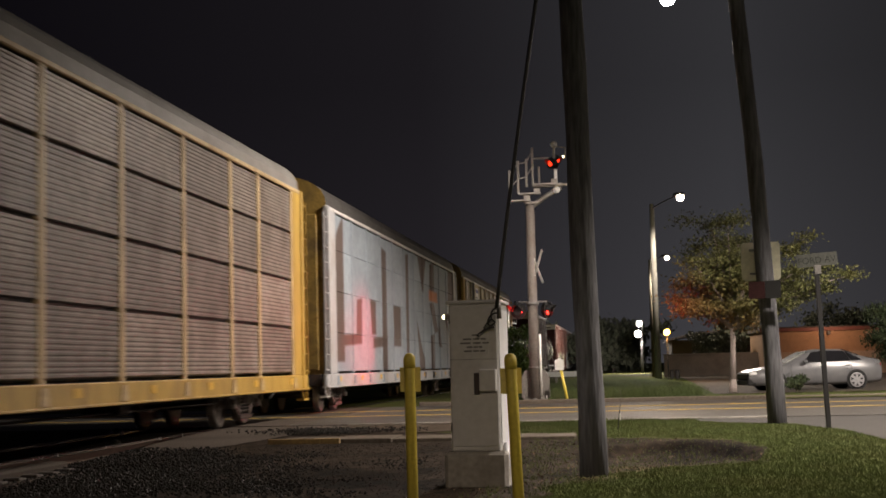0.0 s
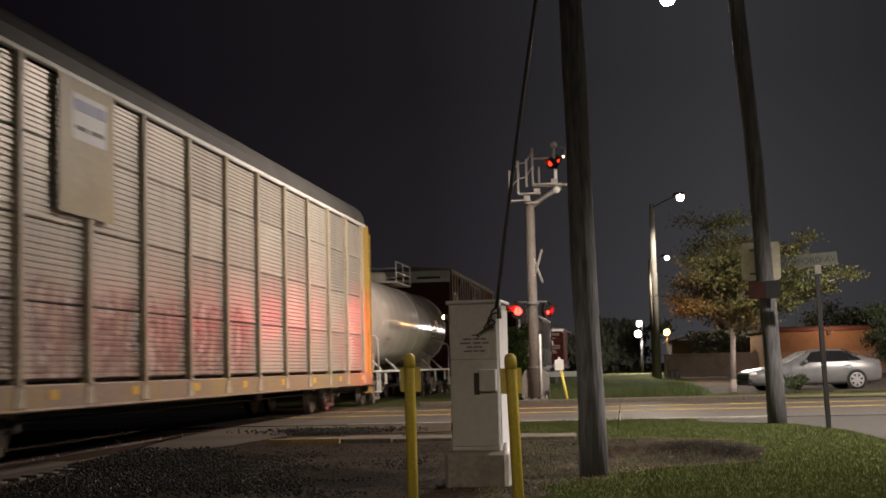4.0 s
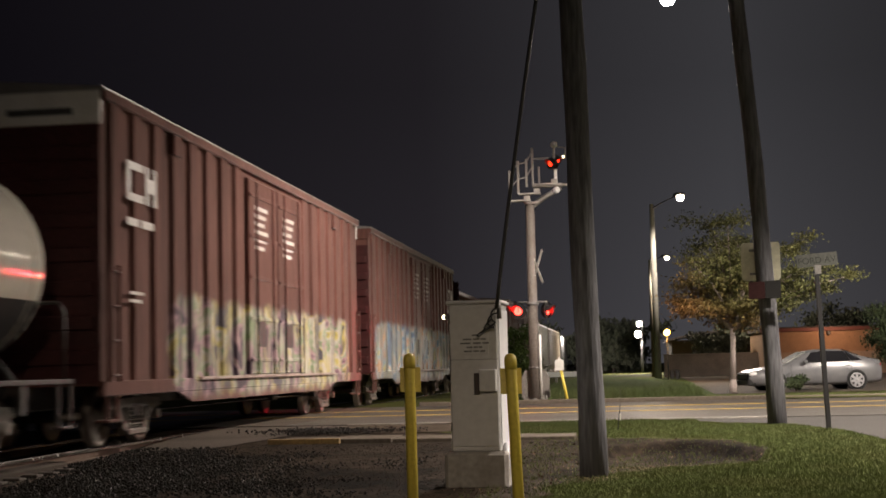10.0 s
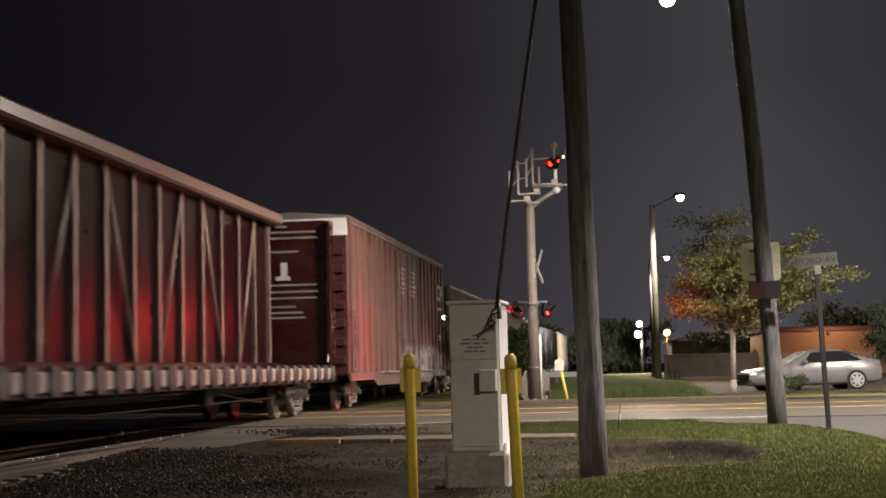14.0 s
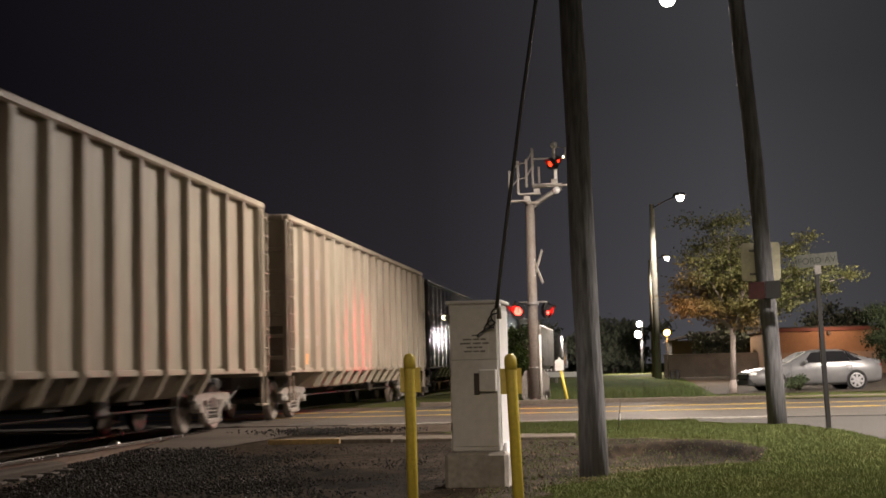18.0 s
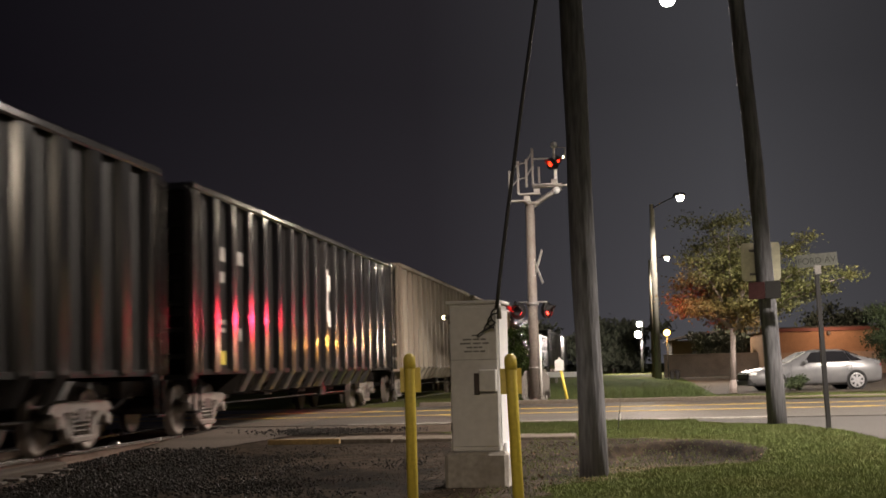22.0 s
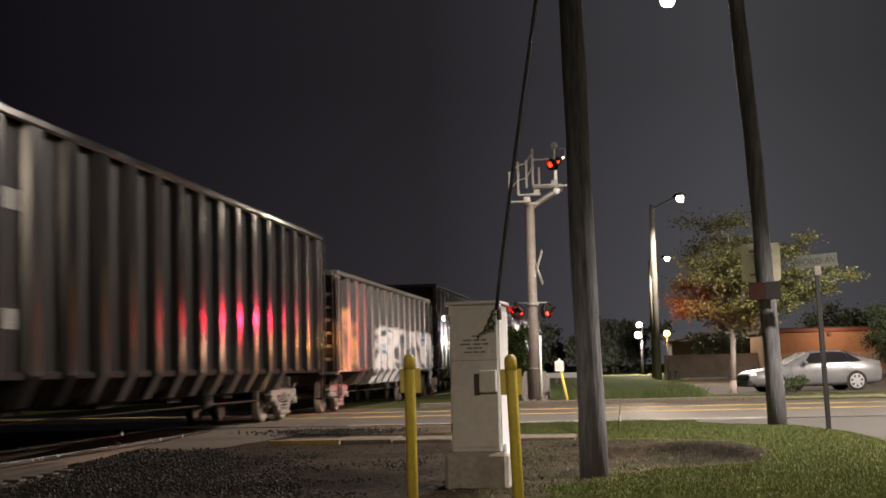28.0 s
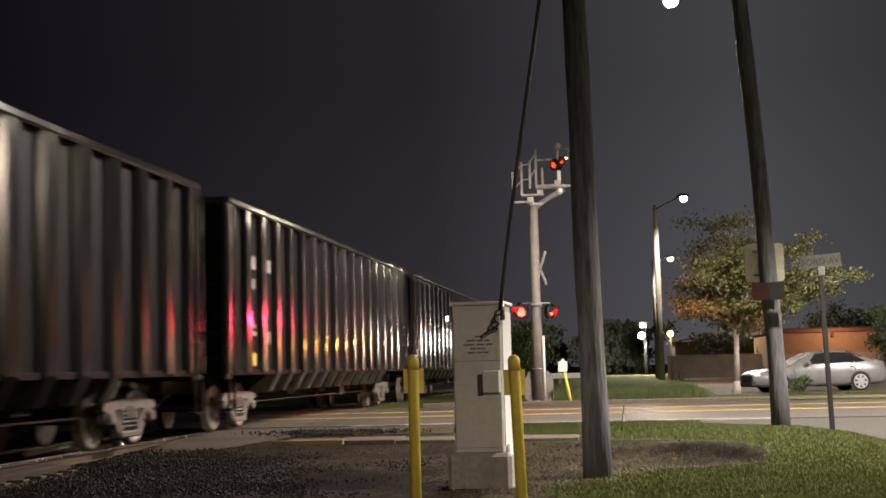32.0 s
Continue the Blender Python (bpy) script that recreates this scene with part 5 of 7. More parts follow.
house()
olamp = thing("porch_lamp", (2.18, 80.0, 0.0), "orange lamp on a slim post", "lamp")
part("post", Shape().tube((0, 0, -0.1), (0, 0, 2.7), 0.04, 0.03, 10), BLACK, olamp)
part("globe", Shape().ball((0, 0, 2.78), 0.17), GLOW_ORANGE, olamp, "glowing orange globe")
lamp("porch_lamp_bulb", (2.18, 79.7, 2.78), 260, (1.0, 0.45, 0.1), 0.15)
for k, (x, y, z, r) in enumerate(((1.03, 150.0, 4.15, 0.36), (1.18, 150.0, 5.27, 0.26))):
    yl = thing("yard_lamp", (x, y, 0.0), "bright white floodlight on a yard pole", "lamp", "yard floodlights")
    part("pole", Shape().tube((0.3, 0.9, -0.1), (0.3, 0.9, z + 0.4), 0.08, 0.06, 10), BLACK, yl)
    part("housing", Shape().box(-0.35, 0.45, 0.3, 0.9, z - 0.3, z + 0.3, 0.05), BLACK, yl)
    part("lens", Shape().ball((0, 0, z), r), GLOW_FAR, yl, "glaring white lens")
rail_g = thing("guard_rail", (0, 0, 0), "pale steel guard rail beyond the crossing", "guard rail")
part("beam", Shape().box(-4.6, -2.0, 62.0, 62.06, 0.55, 0.78, 0.02), CAB_WHITE, rail_g)
for i in range(3):
    part("post", Shape().box(-4.3 + i, -4.2 + i, 62.08, 62.2, -0.1, 0.75, 0.01), GALV, rail_g)
for k in range(2):
    bn = thing("waste_bin", (2.62 + 0.34 * k, 88.0, 0.0), "small dark box standing before the wall", "bin")
    part("body", Shape().box(-0.12, 0.12, -0.15, 0.15, 0.0, 0.55, 0.03), BLACK, bn)
    part("lid", Shape().box(-0.14, 0.14, -0.17, 0.17, 0.55, 0.60, 0.02), BLACK, bn)
tree("low_shrub", (5.42, 47.0, 0.0), 0.5, 0.42, 1100, 71, LEAF_DARK, "small green shrub in front of the car", 0.02, 0.1, 0.05)

# ---- the freight train: each car's origin lies at rail height, on the track's middle, at its leading end; +y runs back ----
HW = 1.55
GROUP = "cars of the passing freight train"


def side_frame_mesh(x):
    sh = Shape()
    a, b = x - 0.07, x + 0.07
    sh.extrude([(-1.16, 0.60), (-1.05, 0.72), (-0.45, 0.74), (0.45, 0.74), (1.05, 0.72), (1.16, 0.60), (0.95, 0.56), (0.42, 0.60), (-0.42, 0.60), (-0.95, 0.56)], a, b)
    for s in (-1, 1):
        sh.extrude([(s * 0.62, 0.60), (s * 0.80, 0.60), (s * 0.42, 0.17), (s * 0.30, 0.19)], a + 0.01, b - 0.01)
        sh.box(a, b, s * 0.89 - 0.15, s * 0.89 + 0.15, 0.42, 0.62, 0.03)
        sh.tube((x - 0.05, s * 0.89, 0.46), (x + 0.13, s * 0.89, 0.46), 0.10, 0.085, 12)
        sh.box(a, b, s * 0.36 - 0.05, s * 0.36 + 0.05, 0.24, 0.62, 0.01)
    sh.box(a - 0.03, b + 0.03, -0.42, 0.42, 0.15, 0.25, 0.02)
    return sh.mesh("side_frame")


def wheelset_mesh():
    sh = Shape()
    for s in (-1, 1):
        sh.lathe([(0.42, s * 0.69), (0.485, s * 0.70), (0.48, s * 0.72), (0.455, s * 0.735), (0.452, s * 0.82), (0.44, s * 0.83), (0.385, s * 0.835), (0.37, s * 0.80),
                  (0.16, s * 0.77), (0.14, s * 0.83), (0.09, s * 0.84)], axis="x", n=28)
    sh.tube((-0.95, 0, 0), (0.95, 0, 0), 0.075, n=12)
    return sh.mesh("wheelset")


def spring_mesh(x):
    """One coil spring standing on the side frame."""
    turns = [(x + 0.07 * math.cos(0.9 * k), 0.07 * math.sin(0.9 * k), 0.255 + 0.0096 * k) for k in range(36)]
    return Shape().pipe(turns, 0.019, 5).mesh("spring")


def clone(me, m):
    q = me.copy()
    q.materials.clear()
    q.materials.append(m)
    return q


FRAME_MESH = [side_frame_mesh(-1.02), side_frame_mesh(1.02)]
SPRING_MESH = spring_mesh(1.02)
WHEEL_MESH = wheelset_mesh()
WHEEL_MESH.materials.append(WHEEL)
TRUCK_STEEL = surface("truck_casting", (0.15, 0.135, 0.12), 0.55, 0.15, 0.3, 6, RUST, 0.35)
PALE_CASTING = surface("pale_truck_casting", (0.22, 0.20, 0.178), 0.55, 0.1, 0.3, 6, DIRT, 0.4)
SPRING_MESH.materials.append(TRUCK_STEEL)
BOLSTER_MESH = Shape().box(-1.1, 1.1, -0.2, 0.2, 0.42, 0.66, 0.03).box(-0.25, 0.25, -0.25, 0.25, 0.64, 0.76, 0.02).mesh("truck")
BOLSTER_MESH.materials.append(DARK_STEEL)
FRAMES = {}
for key, mm in (("dark", TRUCK_STEEL), ("pale", PALE_CASTING)):
    FRAMES[key] = [clone(me, mm) for me in FRAME_MESH]
WHEELSETS = []


def trucks(car, at, tone="dark"):
    for y in at:
        t = part("truck", BOLSTER_MESH, None, car, "four-wheel freight truck")
        t.location = (0, y, 0)
        for k in range(2):
            part("side_frame", FRAMES[tone][k], None, t, "cast side frame")
        for dy in (-0.2, 0.0, 0.2):
            part("spring", SPRING_MESH, None, t).location = (0, dy, 0)
        for dy in (-0.89, 0.89):
            w = part("wheelset", WHEEL_MESH, None, t, "steel wheels on an axle")
            w.location = (0, dy, 0.458)
            WHEELSETS.append((car, y + dy, dy, w))


def couplers(car, L, reach=0.85):
    for y, s in ((0, -1), (L, 1)):
        part("coupler", Shape().box(-0.09, 0.09, y, y + s * reach * 0.75, 0.78, 0.94, 0.02).box(-0.17, 0.14, y + s * reach * 0.6, y + s * reach, 0.72, 1.0, 0.05)
             .tube((0.45, y, 0.8), (0.3, y + s * 0.6, 0.45), 0.03, n=8), DARK_STEEL, car)
    part("brake_gear", Shape().tube((0.35, L * 0.35, 0.78), (0.35, L * 0.5, 0.78), 0.16, n=14).tube((0.8, 2.6, 0.5), (0.8, L - 2.6, 0.5), 0.02, n=6)
         .box(0.3, 0.95, L * 0.62, L * 0.62 + 0.5, 0.45, 0.8, 0.04), DARK_STEEL, car)


def ladder(car, x, y, z0, z1, m, along="y", wide=0.42, label=""):
    sh = Shape()
    n = int((z1 - z0) / 0.38)
    for i in range(n + 1):
        z = z0 + (z1 - z0) * i / n
        if along == "y":
            sh.tube((x, y - wide / 2, z), (x, y + wide / 2, z), 0.014, n=6)
        else:
            sh.tube((x - wide / 2, y, z), (x + wide / 2, y, z), 0.014, n=6)
    for s in (-1, 1):
        if along == "y":
            sh.box(x - 0.02, x + 0.02, y + s * wide / 2 - 0.02, y + s * wide / 2 + 0.02, z0 - 0.1, z1 + 0.1)
        else:
            sh.box(x + s * wide / 2 - 0.02, x + s * wide / 2 + 0.02, y - 0.02, y + 0.02, z0 - 0.1, z1 + 0.1)
    return part("ladder", sh, m, car, label)


def bars(car, x, rows, m, label="unreadable line of stencilled text"):
    """Stencilled text too small to read: plain bars (y0, y1, z0, z1) on the near side."""
    for y0, y1, z0, z1 in rows:
        part("text_bar", Shape().box(x, x + 0.004, y0, y1, z0, z1), m, car, label)


AMBER = surface("amber_reflector", (0.60, 0.36, 0.03), 0.4, 0, 0.15, 5, (0.3, 0.2, 0.05), 0.4)
RACK_END = surface("rack_end_paint", (0.26, 0.17, 0.04), 0.6, 0, 0.25, 4, (0.05, 0.035, 0.025), 0.6)


# --- enclosed auto rack ---
def auto_rack(L, skin, post_m, sill_m, roof_m, door_m, label, shift=0, deep=0.03, gap=0.045, posts=None, broad=0.075):
    c = thing("auto_rack_car", (0, 0, 0), label, "railcar", GROUP)
    top = 5.12
    part("underframe", Shape().box(-1.4, 1.4, 0.2, L - 0.2, 0.72, 1.0).box(-0.35, 0.35, 0.1, L - 0.1, 0.55, 0.8, 0.02), DARK_STEEL, c)
    for s in (-1, 1):
        part("side_sill", Shape().box(s * HW - 0.06, s * HW + 0.05, 0.05, L - 0.05, 0.68, 1.0, 0.02).box(s * HW - 0.1, s * HW + 0.09, 0.05, L - 0.05, 0.66, 0.70, 0.01), sill_m, c)
        part("roof_rail", Shape().box(s * (HW - 0.04), s * (HW + 0.035), 0.4, L - 0.4, top, top + 0.09, 0.02), post_m if shift == 0 else WHITE, c, "pale edge strip under the roof")
    first, last = 1.35, L - 1.35
    posts = posts or [first + i * (last - first) / 11 for i in range(12)]
    e = gap * 0.5
    rows = ((1.06, 2.045 - e), (2.045 + e, 3.105 - e), (3.105 + e, 4.165 - e), (4.165 + e, 5.08))
    meshes = []
    for z0, z1 in rows:
        n = 13
        prof = []
        for i in range(n):
            a, b = z0 + (z1 - z0) * i / n, z0 + (z1 - z0) * (i + 1) / n
            prof += [(HW + 0.012 - deep, a + 0.008), (HW + 0.012, a + 0.020), (HW + 0.012, b - 0.020), (HW + 0.012 - deep, b - 0.008)]
        pts = prof + [(HW - 0.04, z1), (HW - 0.04, z0)]
        meshes.append(pts)
    for y0, y1 in zip(posts, posts[1:]):
        for pts in meshes:
            part("panel", Shape().extrude(pts, y0 + gap * 0.2, y1 - gap * 0.2, "y"), skin, c)
    part("far_wall", Shape().box(-HW - 0.01, -HW + 0.02, first, last, 1.04, 5.1), skin, c)
    # dark sheet added behind the panels, visible through the gaps between them
    part("dark_backing", Shape().box(HW - 0.09, HW - 0.07, first, last, 1.04, 5.1), DARK_STEEL, c)
    for y in posts:
        part("post", Shape().box(HW - 0.05, HW + (0.085 if deep > 0.02 else 0.03), y - broad, y + broad, 0.98, top, 0.012).extrude([(y - 0.09, 0.95), (y + 0.09, 0.95), (y + 0.16, 0.72), (y - 0.16, 0.72)], HW + 0.052, HW + 0.07), post_m, c)
        part("far_post", Shape().box(-HW - 0.08, -HW + 0.05, y - 0.07, y + 0.07, 0.98, top), post_m, c)
    amber = Shape().box(HW + 0.052, HW + 0.058, -0.16, 0.16, 0.80, 0.93).mesh("reflector")
    amber.materials.append(AMBER)
    for k in range(9):
        part("reflector", amber, None, c, "amber reflector patch").location = (0, 1.6 + k * (L - 3.2) / 8, 0)
    # roof: shallow arch over the whole length
    arc = []
    for i in range(17):
        a = math.pi * i / 16
        arc.append((math.cos(a) * (HW - 0.02), top + 0.07 + 0.84 * math.sin(a) ** 0.75))
    rf = Shape()
    inner = [(p * 0.97, q - 0.04) for p, q in reversed(arc)]
    rf.extrude(arc + inner, 0.5, L - 0.5, "y")
    part("roof", rf, roof_m, c)
    # ends: bulkhead frame, folded doors, ladders
    for y, s in ((0.5, 1), (L - 0.5, -1)):
        part("end_frame", Shape().extrude([(HW - 0.02, 1.0), (HW - 0.02, top)] + arc[1:-1] + [(-HW + 0.02, top), (-HW + 0.02, 1.0)], y - 0.03, y + 0.03, "y"), RACK_END, c, "end doors")
        for k in range(4):
            x0 = -1.3 + k * 0.66
            part("door_leaf", Shape().box(x0 + 0.02, x0 + 0.62, y - s * 0.11, y - s * 0.035, 1.1, 5.0, 0.015), RACK_END, c)
        for sx in (-1, 1):
            part("corner_post", Shape().box(sx * HW - 0.07, sx * HW + 0.07, y - 0.10, y + 0.10, 0.7, top + 0.08, 0.02), door_m, c)
            part("corner_panel", Shape().box(sx * HW - 0.03, sx * HW + 0.04, min(y + s * 0.12, y + s * 0.8), max(y + s * 0.12, y + s * 0.8), 1.0, top, 0.015), door_m, c)
        ladder(c, HW + 0.02, y - s * 0.28, 1.1, 4.9, door_m)
        part("step", Shape().box(HW - 0.15, HW + 0.05, y - s * 0.48, y - s * 0.06, 0.42, 0.46, 0.01).box(HW - 0.02, HW + 0.02, y - s * 0.46, y - s * 0.42, 0.44, 1.1).box(HW - 0.02, HW + 0.02, y - s * 0.1, y - s * 0.06, 0.44, 1.1), door_m, c)
    trucks(c, (3.6, L - 3.6))
    couplers(c, L)
    return c


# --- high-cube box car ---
# end walls: red-brown darkened in the colour itself, as they stand in shade
BOX_END = surface("box_end_shaded", (0.05, 0.014, 0.014), 0.6, 0, 0.3, 3, (0.03, 0.016, 0.014), 0.5, spec=0.2)


def box_car(L, skin, label, paint_sill, logo_front=True, end_white=True):
    c = thing("box_car", (0, 0, 0), label, "railcar", GROUP)
    H = 5.25
    part("body", Shape().box(-HW + 0.06, HW - 0.06, 0.06, L - 0.06, 0.95, H - 0.06), skin, c)
    part("underframe", Shape().box(-0.4, 0.4, 0.0, L, 0.6, 0.95, 0.02), DARK_STEEL, c)
    d0, d1 = L * 0.40, L * 0.64
    n = 0
    y = 0.55
    while y < L - 0.3:
        if not (d0 - 0.3 < y < d1 + 0.3):
            for s in (-1, 1):
                x = s * (HW - 0.06)
                rib = Shape()
                rib.extrude([(x, y - 0.25), (x + s * 0.07, y - 0.19), (x + s * 0.07, y + 0.19), (x, y + 0.25)], 1.0, H - 0.16, "z")
                part("rib", rib, skin, c)
        y += 0.92
    for s in (-1, 1):
        x = s * (HW - 0.06)
        part("top_chord", Shape().box(min(x, x + s * 0.1), max(x, x + s * 0.1), 0.02, L - 0.02, H - 0.18, H - 0.02, 0.02), skin, c)
        part("side_sill", Shape().box(min(x, x + s * 0.075), max(x, x + s * 0.075), 0.02, L - 0.02, 0.80, 1.02, 0.015).extrude([(3.4, 0.8), (4.1, 0.62), (L - 4.1, 0.62), (L - 3.4, 0.8)], min(x + s * 0.012, x + s * 0.06), max(x + s * 0.012, x + s * 0.06)), skin, c)
        for k in range(2):
            a, b = d0 + k * (d1 - d0) / 2, d0 + (k + 1) * (d1 - d0) / 2
            door = part("door", Shape().box(min(x, x + s * 0.09), max(x, x + s * 0.09), a + 0.04, b - 0.04, 1.05, H - 0.3, 0.02), skin, c, "plug door")
            for j in range(5):
                z = 1.3 + j * 0.82
                part("door_brace", Shape().box(min(x + s * 0.09, x + s * 0.12), max(x + s * 0.09, x + s * 0.12), a + 0.1, b - 0.1, z, z + 0.07, 0.01), skin, door)
            for yy in (a + 0.5, b - 0.5):
                part("lock_rod", Shape().tube((x + s * 0.13, yy, 1.05), (x + s * 0.13, yy, H - 0.35), 0.022, n=8), skin, door)
        part("door_track", Shape().box(min(x, x + s * 0.13), max(x, x + s * 0.13), d0 - 3.2, d1 + 3.2, 0.98, 1.04, 0.01), paint_sill, c)
    rf = Shape()
    rf.extrude([(HW + 0.03, H - 0.05), (HW + 0.03, H), (0, H + 0.14), (-HW - 0.03, H), (-HW - 0.03, H - 0.05)], 0.0, L, "y")
    part("roof", rf, GALV, c, "weathered galvanised roof")
    for yy, s in ((0.06, -1), (L - 0.06, 1)):
        part("end_panel", Shape().box(-HW + 0.03, HW - 0.03, min(yy, yy + s * 0.05), max(yy, yy + s * 0.05), 4.72 if end_white else 4.9, H - 0.03, 0.01), WHITE if end_white else skin, c, "cream painted upper end")
        part("end_wall", Shape().box(-HW + 0.07, HW - 0.07, min(yy, yy + s * 0.02), max(yy, yy + s * 0.02), 0.98, 4.72, 0.005), BOX_END, c, "red end wall, darkened in colour for shade")
        for k in range(7):
            z = 1.25 + k * 0.49
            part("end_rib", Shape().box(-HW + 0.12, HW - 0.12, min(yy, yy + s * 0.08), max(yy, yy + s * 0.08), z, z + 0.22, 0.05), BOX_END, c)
        if end_white:
            for x0, x1 in ((-1.15, -0.25), (0.1, 1.1)):
                part("text_bar", Shape().box(x0, x1, min(yy + s * 0.051, yy + s * 0.056), max(yy + s * 0.051, yy + s * 0.056), 4.86, 4.96), DARK_DECAL, c, "unreadable warning text")
        ladder(c, HW + 0.03, yy - s * 0.32, 1.1, 2.6, skin)
        part("step", Shape().box(HW - 0.2, HW + 0.02, yy - s * 0.52, yy - s * 0.1, 0.42, 0.46, 0.01).box(HW - 0.03, HW + 0.01, yy - s * 0.52, yy - s * 0.48, 0.44, 0.9).box(HW - 0.03, HW + 0.01, yy - s * 0.14, yy - s * 0.10, 0.44, 0.9), skin, c)
    for yy in (L * 0.17, L * 0.83):
        part("bracket", Shape().box(HW - 0.06, HW + 0.06, yy - 0.2, yy + 0.2, H - 0.55, H - 0.2, 0.02), skin, c)
    # white markings, drawn as plain shapes
    x = HW + 0.016
    ly = 0.95 if logo_front else L - 2.0
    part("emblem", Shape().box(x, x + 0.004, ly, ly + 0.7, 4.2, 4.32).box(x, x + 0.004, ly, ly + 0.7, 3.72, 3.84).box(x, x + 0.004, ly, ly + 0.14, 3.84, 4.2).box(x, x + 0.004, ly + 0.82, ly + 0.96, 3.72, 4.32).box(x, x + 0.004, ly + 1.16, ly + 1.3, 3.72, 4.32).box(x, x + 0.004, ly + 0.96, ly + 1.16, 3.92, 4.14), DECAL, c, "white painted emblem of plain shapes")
    bars(c, x, [(ly, ly + 0.5, 3.34, 3.46), (ly + 0.62, ly + 1.15, 3.34, 3.46), (ly + 0.1, ly + 0.7, 2.3, 2.35), (ly + 0.1, ly + 0.6, 2.18, 2.23)], DECAL)
    xd = HW + 0.033
    for k in range(2):
        a = d0 + k * (d1 - d0) / 2 + 0.45
        bars(c, xd, [(a, a + 1.0 - 0.12 * (j % 3), 4.35 - j * 0.16, 4.43 - j * 0.16) for j in range(6)], DECAL)
        bars(c, xd, [(a + 0.2, a + 0.8, 1.6, 2.1)], DARK_DECAL, "dark stencilled panel")
    trucks(c, (2.6, L - 2.6))
    couplers(c, L, 0.95)
    return c


# --- tank car ---
def tank_car(L, colour_m, label, belt=None, wall_m=None):
    c = thing("tank_car", (0, 0, 0), label, "railcar", GROUP)
    R, zc = (1.34, 2.55) if belt else (1.46, 2.66)
    a, b = 0.75, L - 0.08
    prof = []
    for i in range(8):
        t = i / 7 * math.pi / 2
        prof.append((max(0.02, R * math.sin(t)), a + 0.55 * (1 - math.cos(t))))
    end = [(r, a + b - h) for r, h in reversed(prof)]
    part("tank", Shape().lathe(prof + end, (0, 0, zc), "y", 48), colour_m, c)
    if belt:
        w0, w1 = belt
        part("belt", Shape().lathe([(R + 0.006, w0), (R + 0.006, w1)], (0, 0, zc), "y", 48), GLOSS_BLACK, c, "black painted middle band")
        low = Shape()
        vs, fs = [], []
        n = 20
        for j, y in enumerate((a + 0.56, b - 0.56)):
            for i in range(n + 1):
                t = radians(-160 + 140 * i / n)
                vs.append(((R + 0.006) * math.cos(t), y, zc + (R + 0.006) * math.sin(t)))
        low.add(vs, [(i, i + 1, n + 2 + i, n + 1 + i) for i in range(n)], True)
        part("belly", low, BLACK, c, "black painted underside")
    for y in (a + 0.78, b - 0.78, (a + b) / 2):
        part("seam", Shape().lathe([(R + 0.004, y - 0.02), (R + 0.012, y - 0.01), (R + 0.012, y + 0.01), (R + 0.004, y + 0.02)], (0, 0, zc), "y", 48), colour_m, c)
    mid = L * 0.50
    part("dome", Shape().lathe([(0.42, zc + R - 0.06), (0.42, zc + R + 0.30), (0.36, zc + R + 0.40), (0.05, zc + R + 0.42)], (0, mid - 0.3, 0), n=24), BLACK if belt else colour_m, c, "valve housing on top")
    fr = BLACK if belt else WHITE
    part("platform", Shape().box(-0.75, 0.95, mid - 1.3, mid + 1.95, zc + R - 0.02, zc + R + 0.03, 0.01), fr, c)
    for z in (zc + R + 0.36, zc + R + 0.72):
        part("railing", Shape().pipe([(0.93, mid - 1.25, z), (0.93, mid + 1.9, z)], 0.024).pipe([(-0.73, mid - 1.25, z), (-0.73, mid + 1.9, z)], 0.024)
             .pipe([(-0.73, mid + 1.9, z), (0.4, mid + 1.9, z)], 0.024), BLACK if belt else WHITE, c)
    for sx in (-0.73, 0.93):
        for dy in (-1.25, 0.3, 1.9):
            part("railing_post", Shape().tube((sx, mid + dy, zc + R), (sx, mid + dy, zc + R + 0.72), 0.024, n=8), BLACK if belt else WHITE, c)
    if belt:
        part("ladder_hoop", Shape().pipe([(1.0, mid + 0.4, zc + R - 0.3), (0.98, mid + 0.4, zc + R + 0.95), (0.98, mid + 1.9, zc + R + 0.95), (1.0, mid + 1.9, zc + R - 0.3)], 0.03), STEEL, c, "pale steel hoop over the ladder")
        part("toe_board", Shape().box(0.95, 0.97, mid + 0.4, mid + 1.9, zc + R, zc + R + 0.2), STEEL, c)
        part("valve_box", Shape().lathe([(0.36, zc + R - 0.05), (0.36, zc + R + 0.62), (0.30, zc + R + 0.68), (0.05, zc + R + 0.7)], (0.1, mid - 0.9, 0), n=20), BLACK, c, "black valve housing")
    lad = []
    for k in range(9):
        z = 1.1 + k * 0.35
        xx = 1.5 if z < zc + 0.5 else 1.5 - (z - zc - 0.5) ** 2 * 0.5
        lad.append((xx, z))
    sh = Shape()
    for s in (-0.22, 0.22):
        sh.pipe([(xx, mid + s + 1.0, z) for xx, z in lad], 0.022, 7)
    for xx, z in lad:
        sh.tube((xx, mid + 0.78, z), (xx, mid + 1.22, z), 0.014, n=6)
    if belt:
        part("ladder", sh, BLACK, c)
    for y0, y1 in ((0.0, 3.4), (L - 3.4, L)):
        part("stub_sill", Shape().box(-0.35, 0.35, y0, y1, 0.72, 1.05, 0.02), DARK_STEEL, c)
    for s in (-1, 1):
        part("running_board", Shape().box(s * 1.5 - 0.12, s * 1.5 + 0.04, 0.3, L - 0.3, 0.99, 1.06, 0.012), fr if not belt else DARK_STEEL, c)
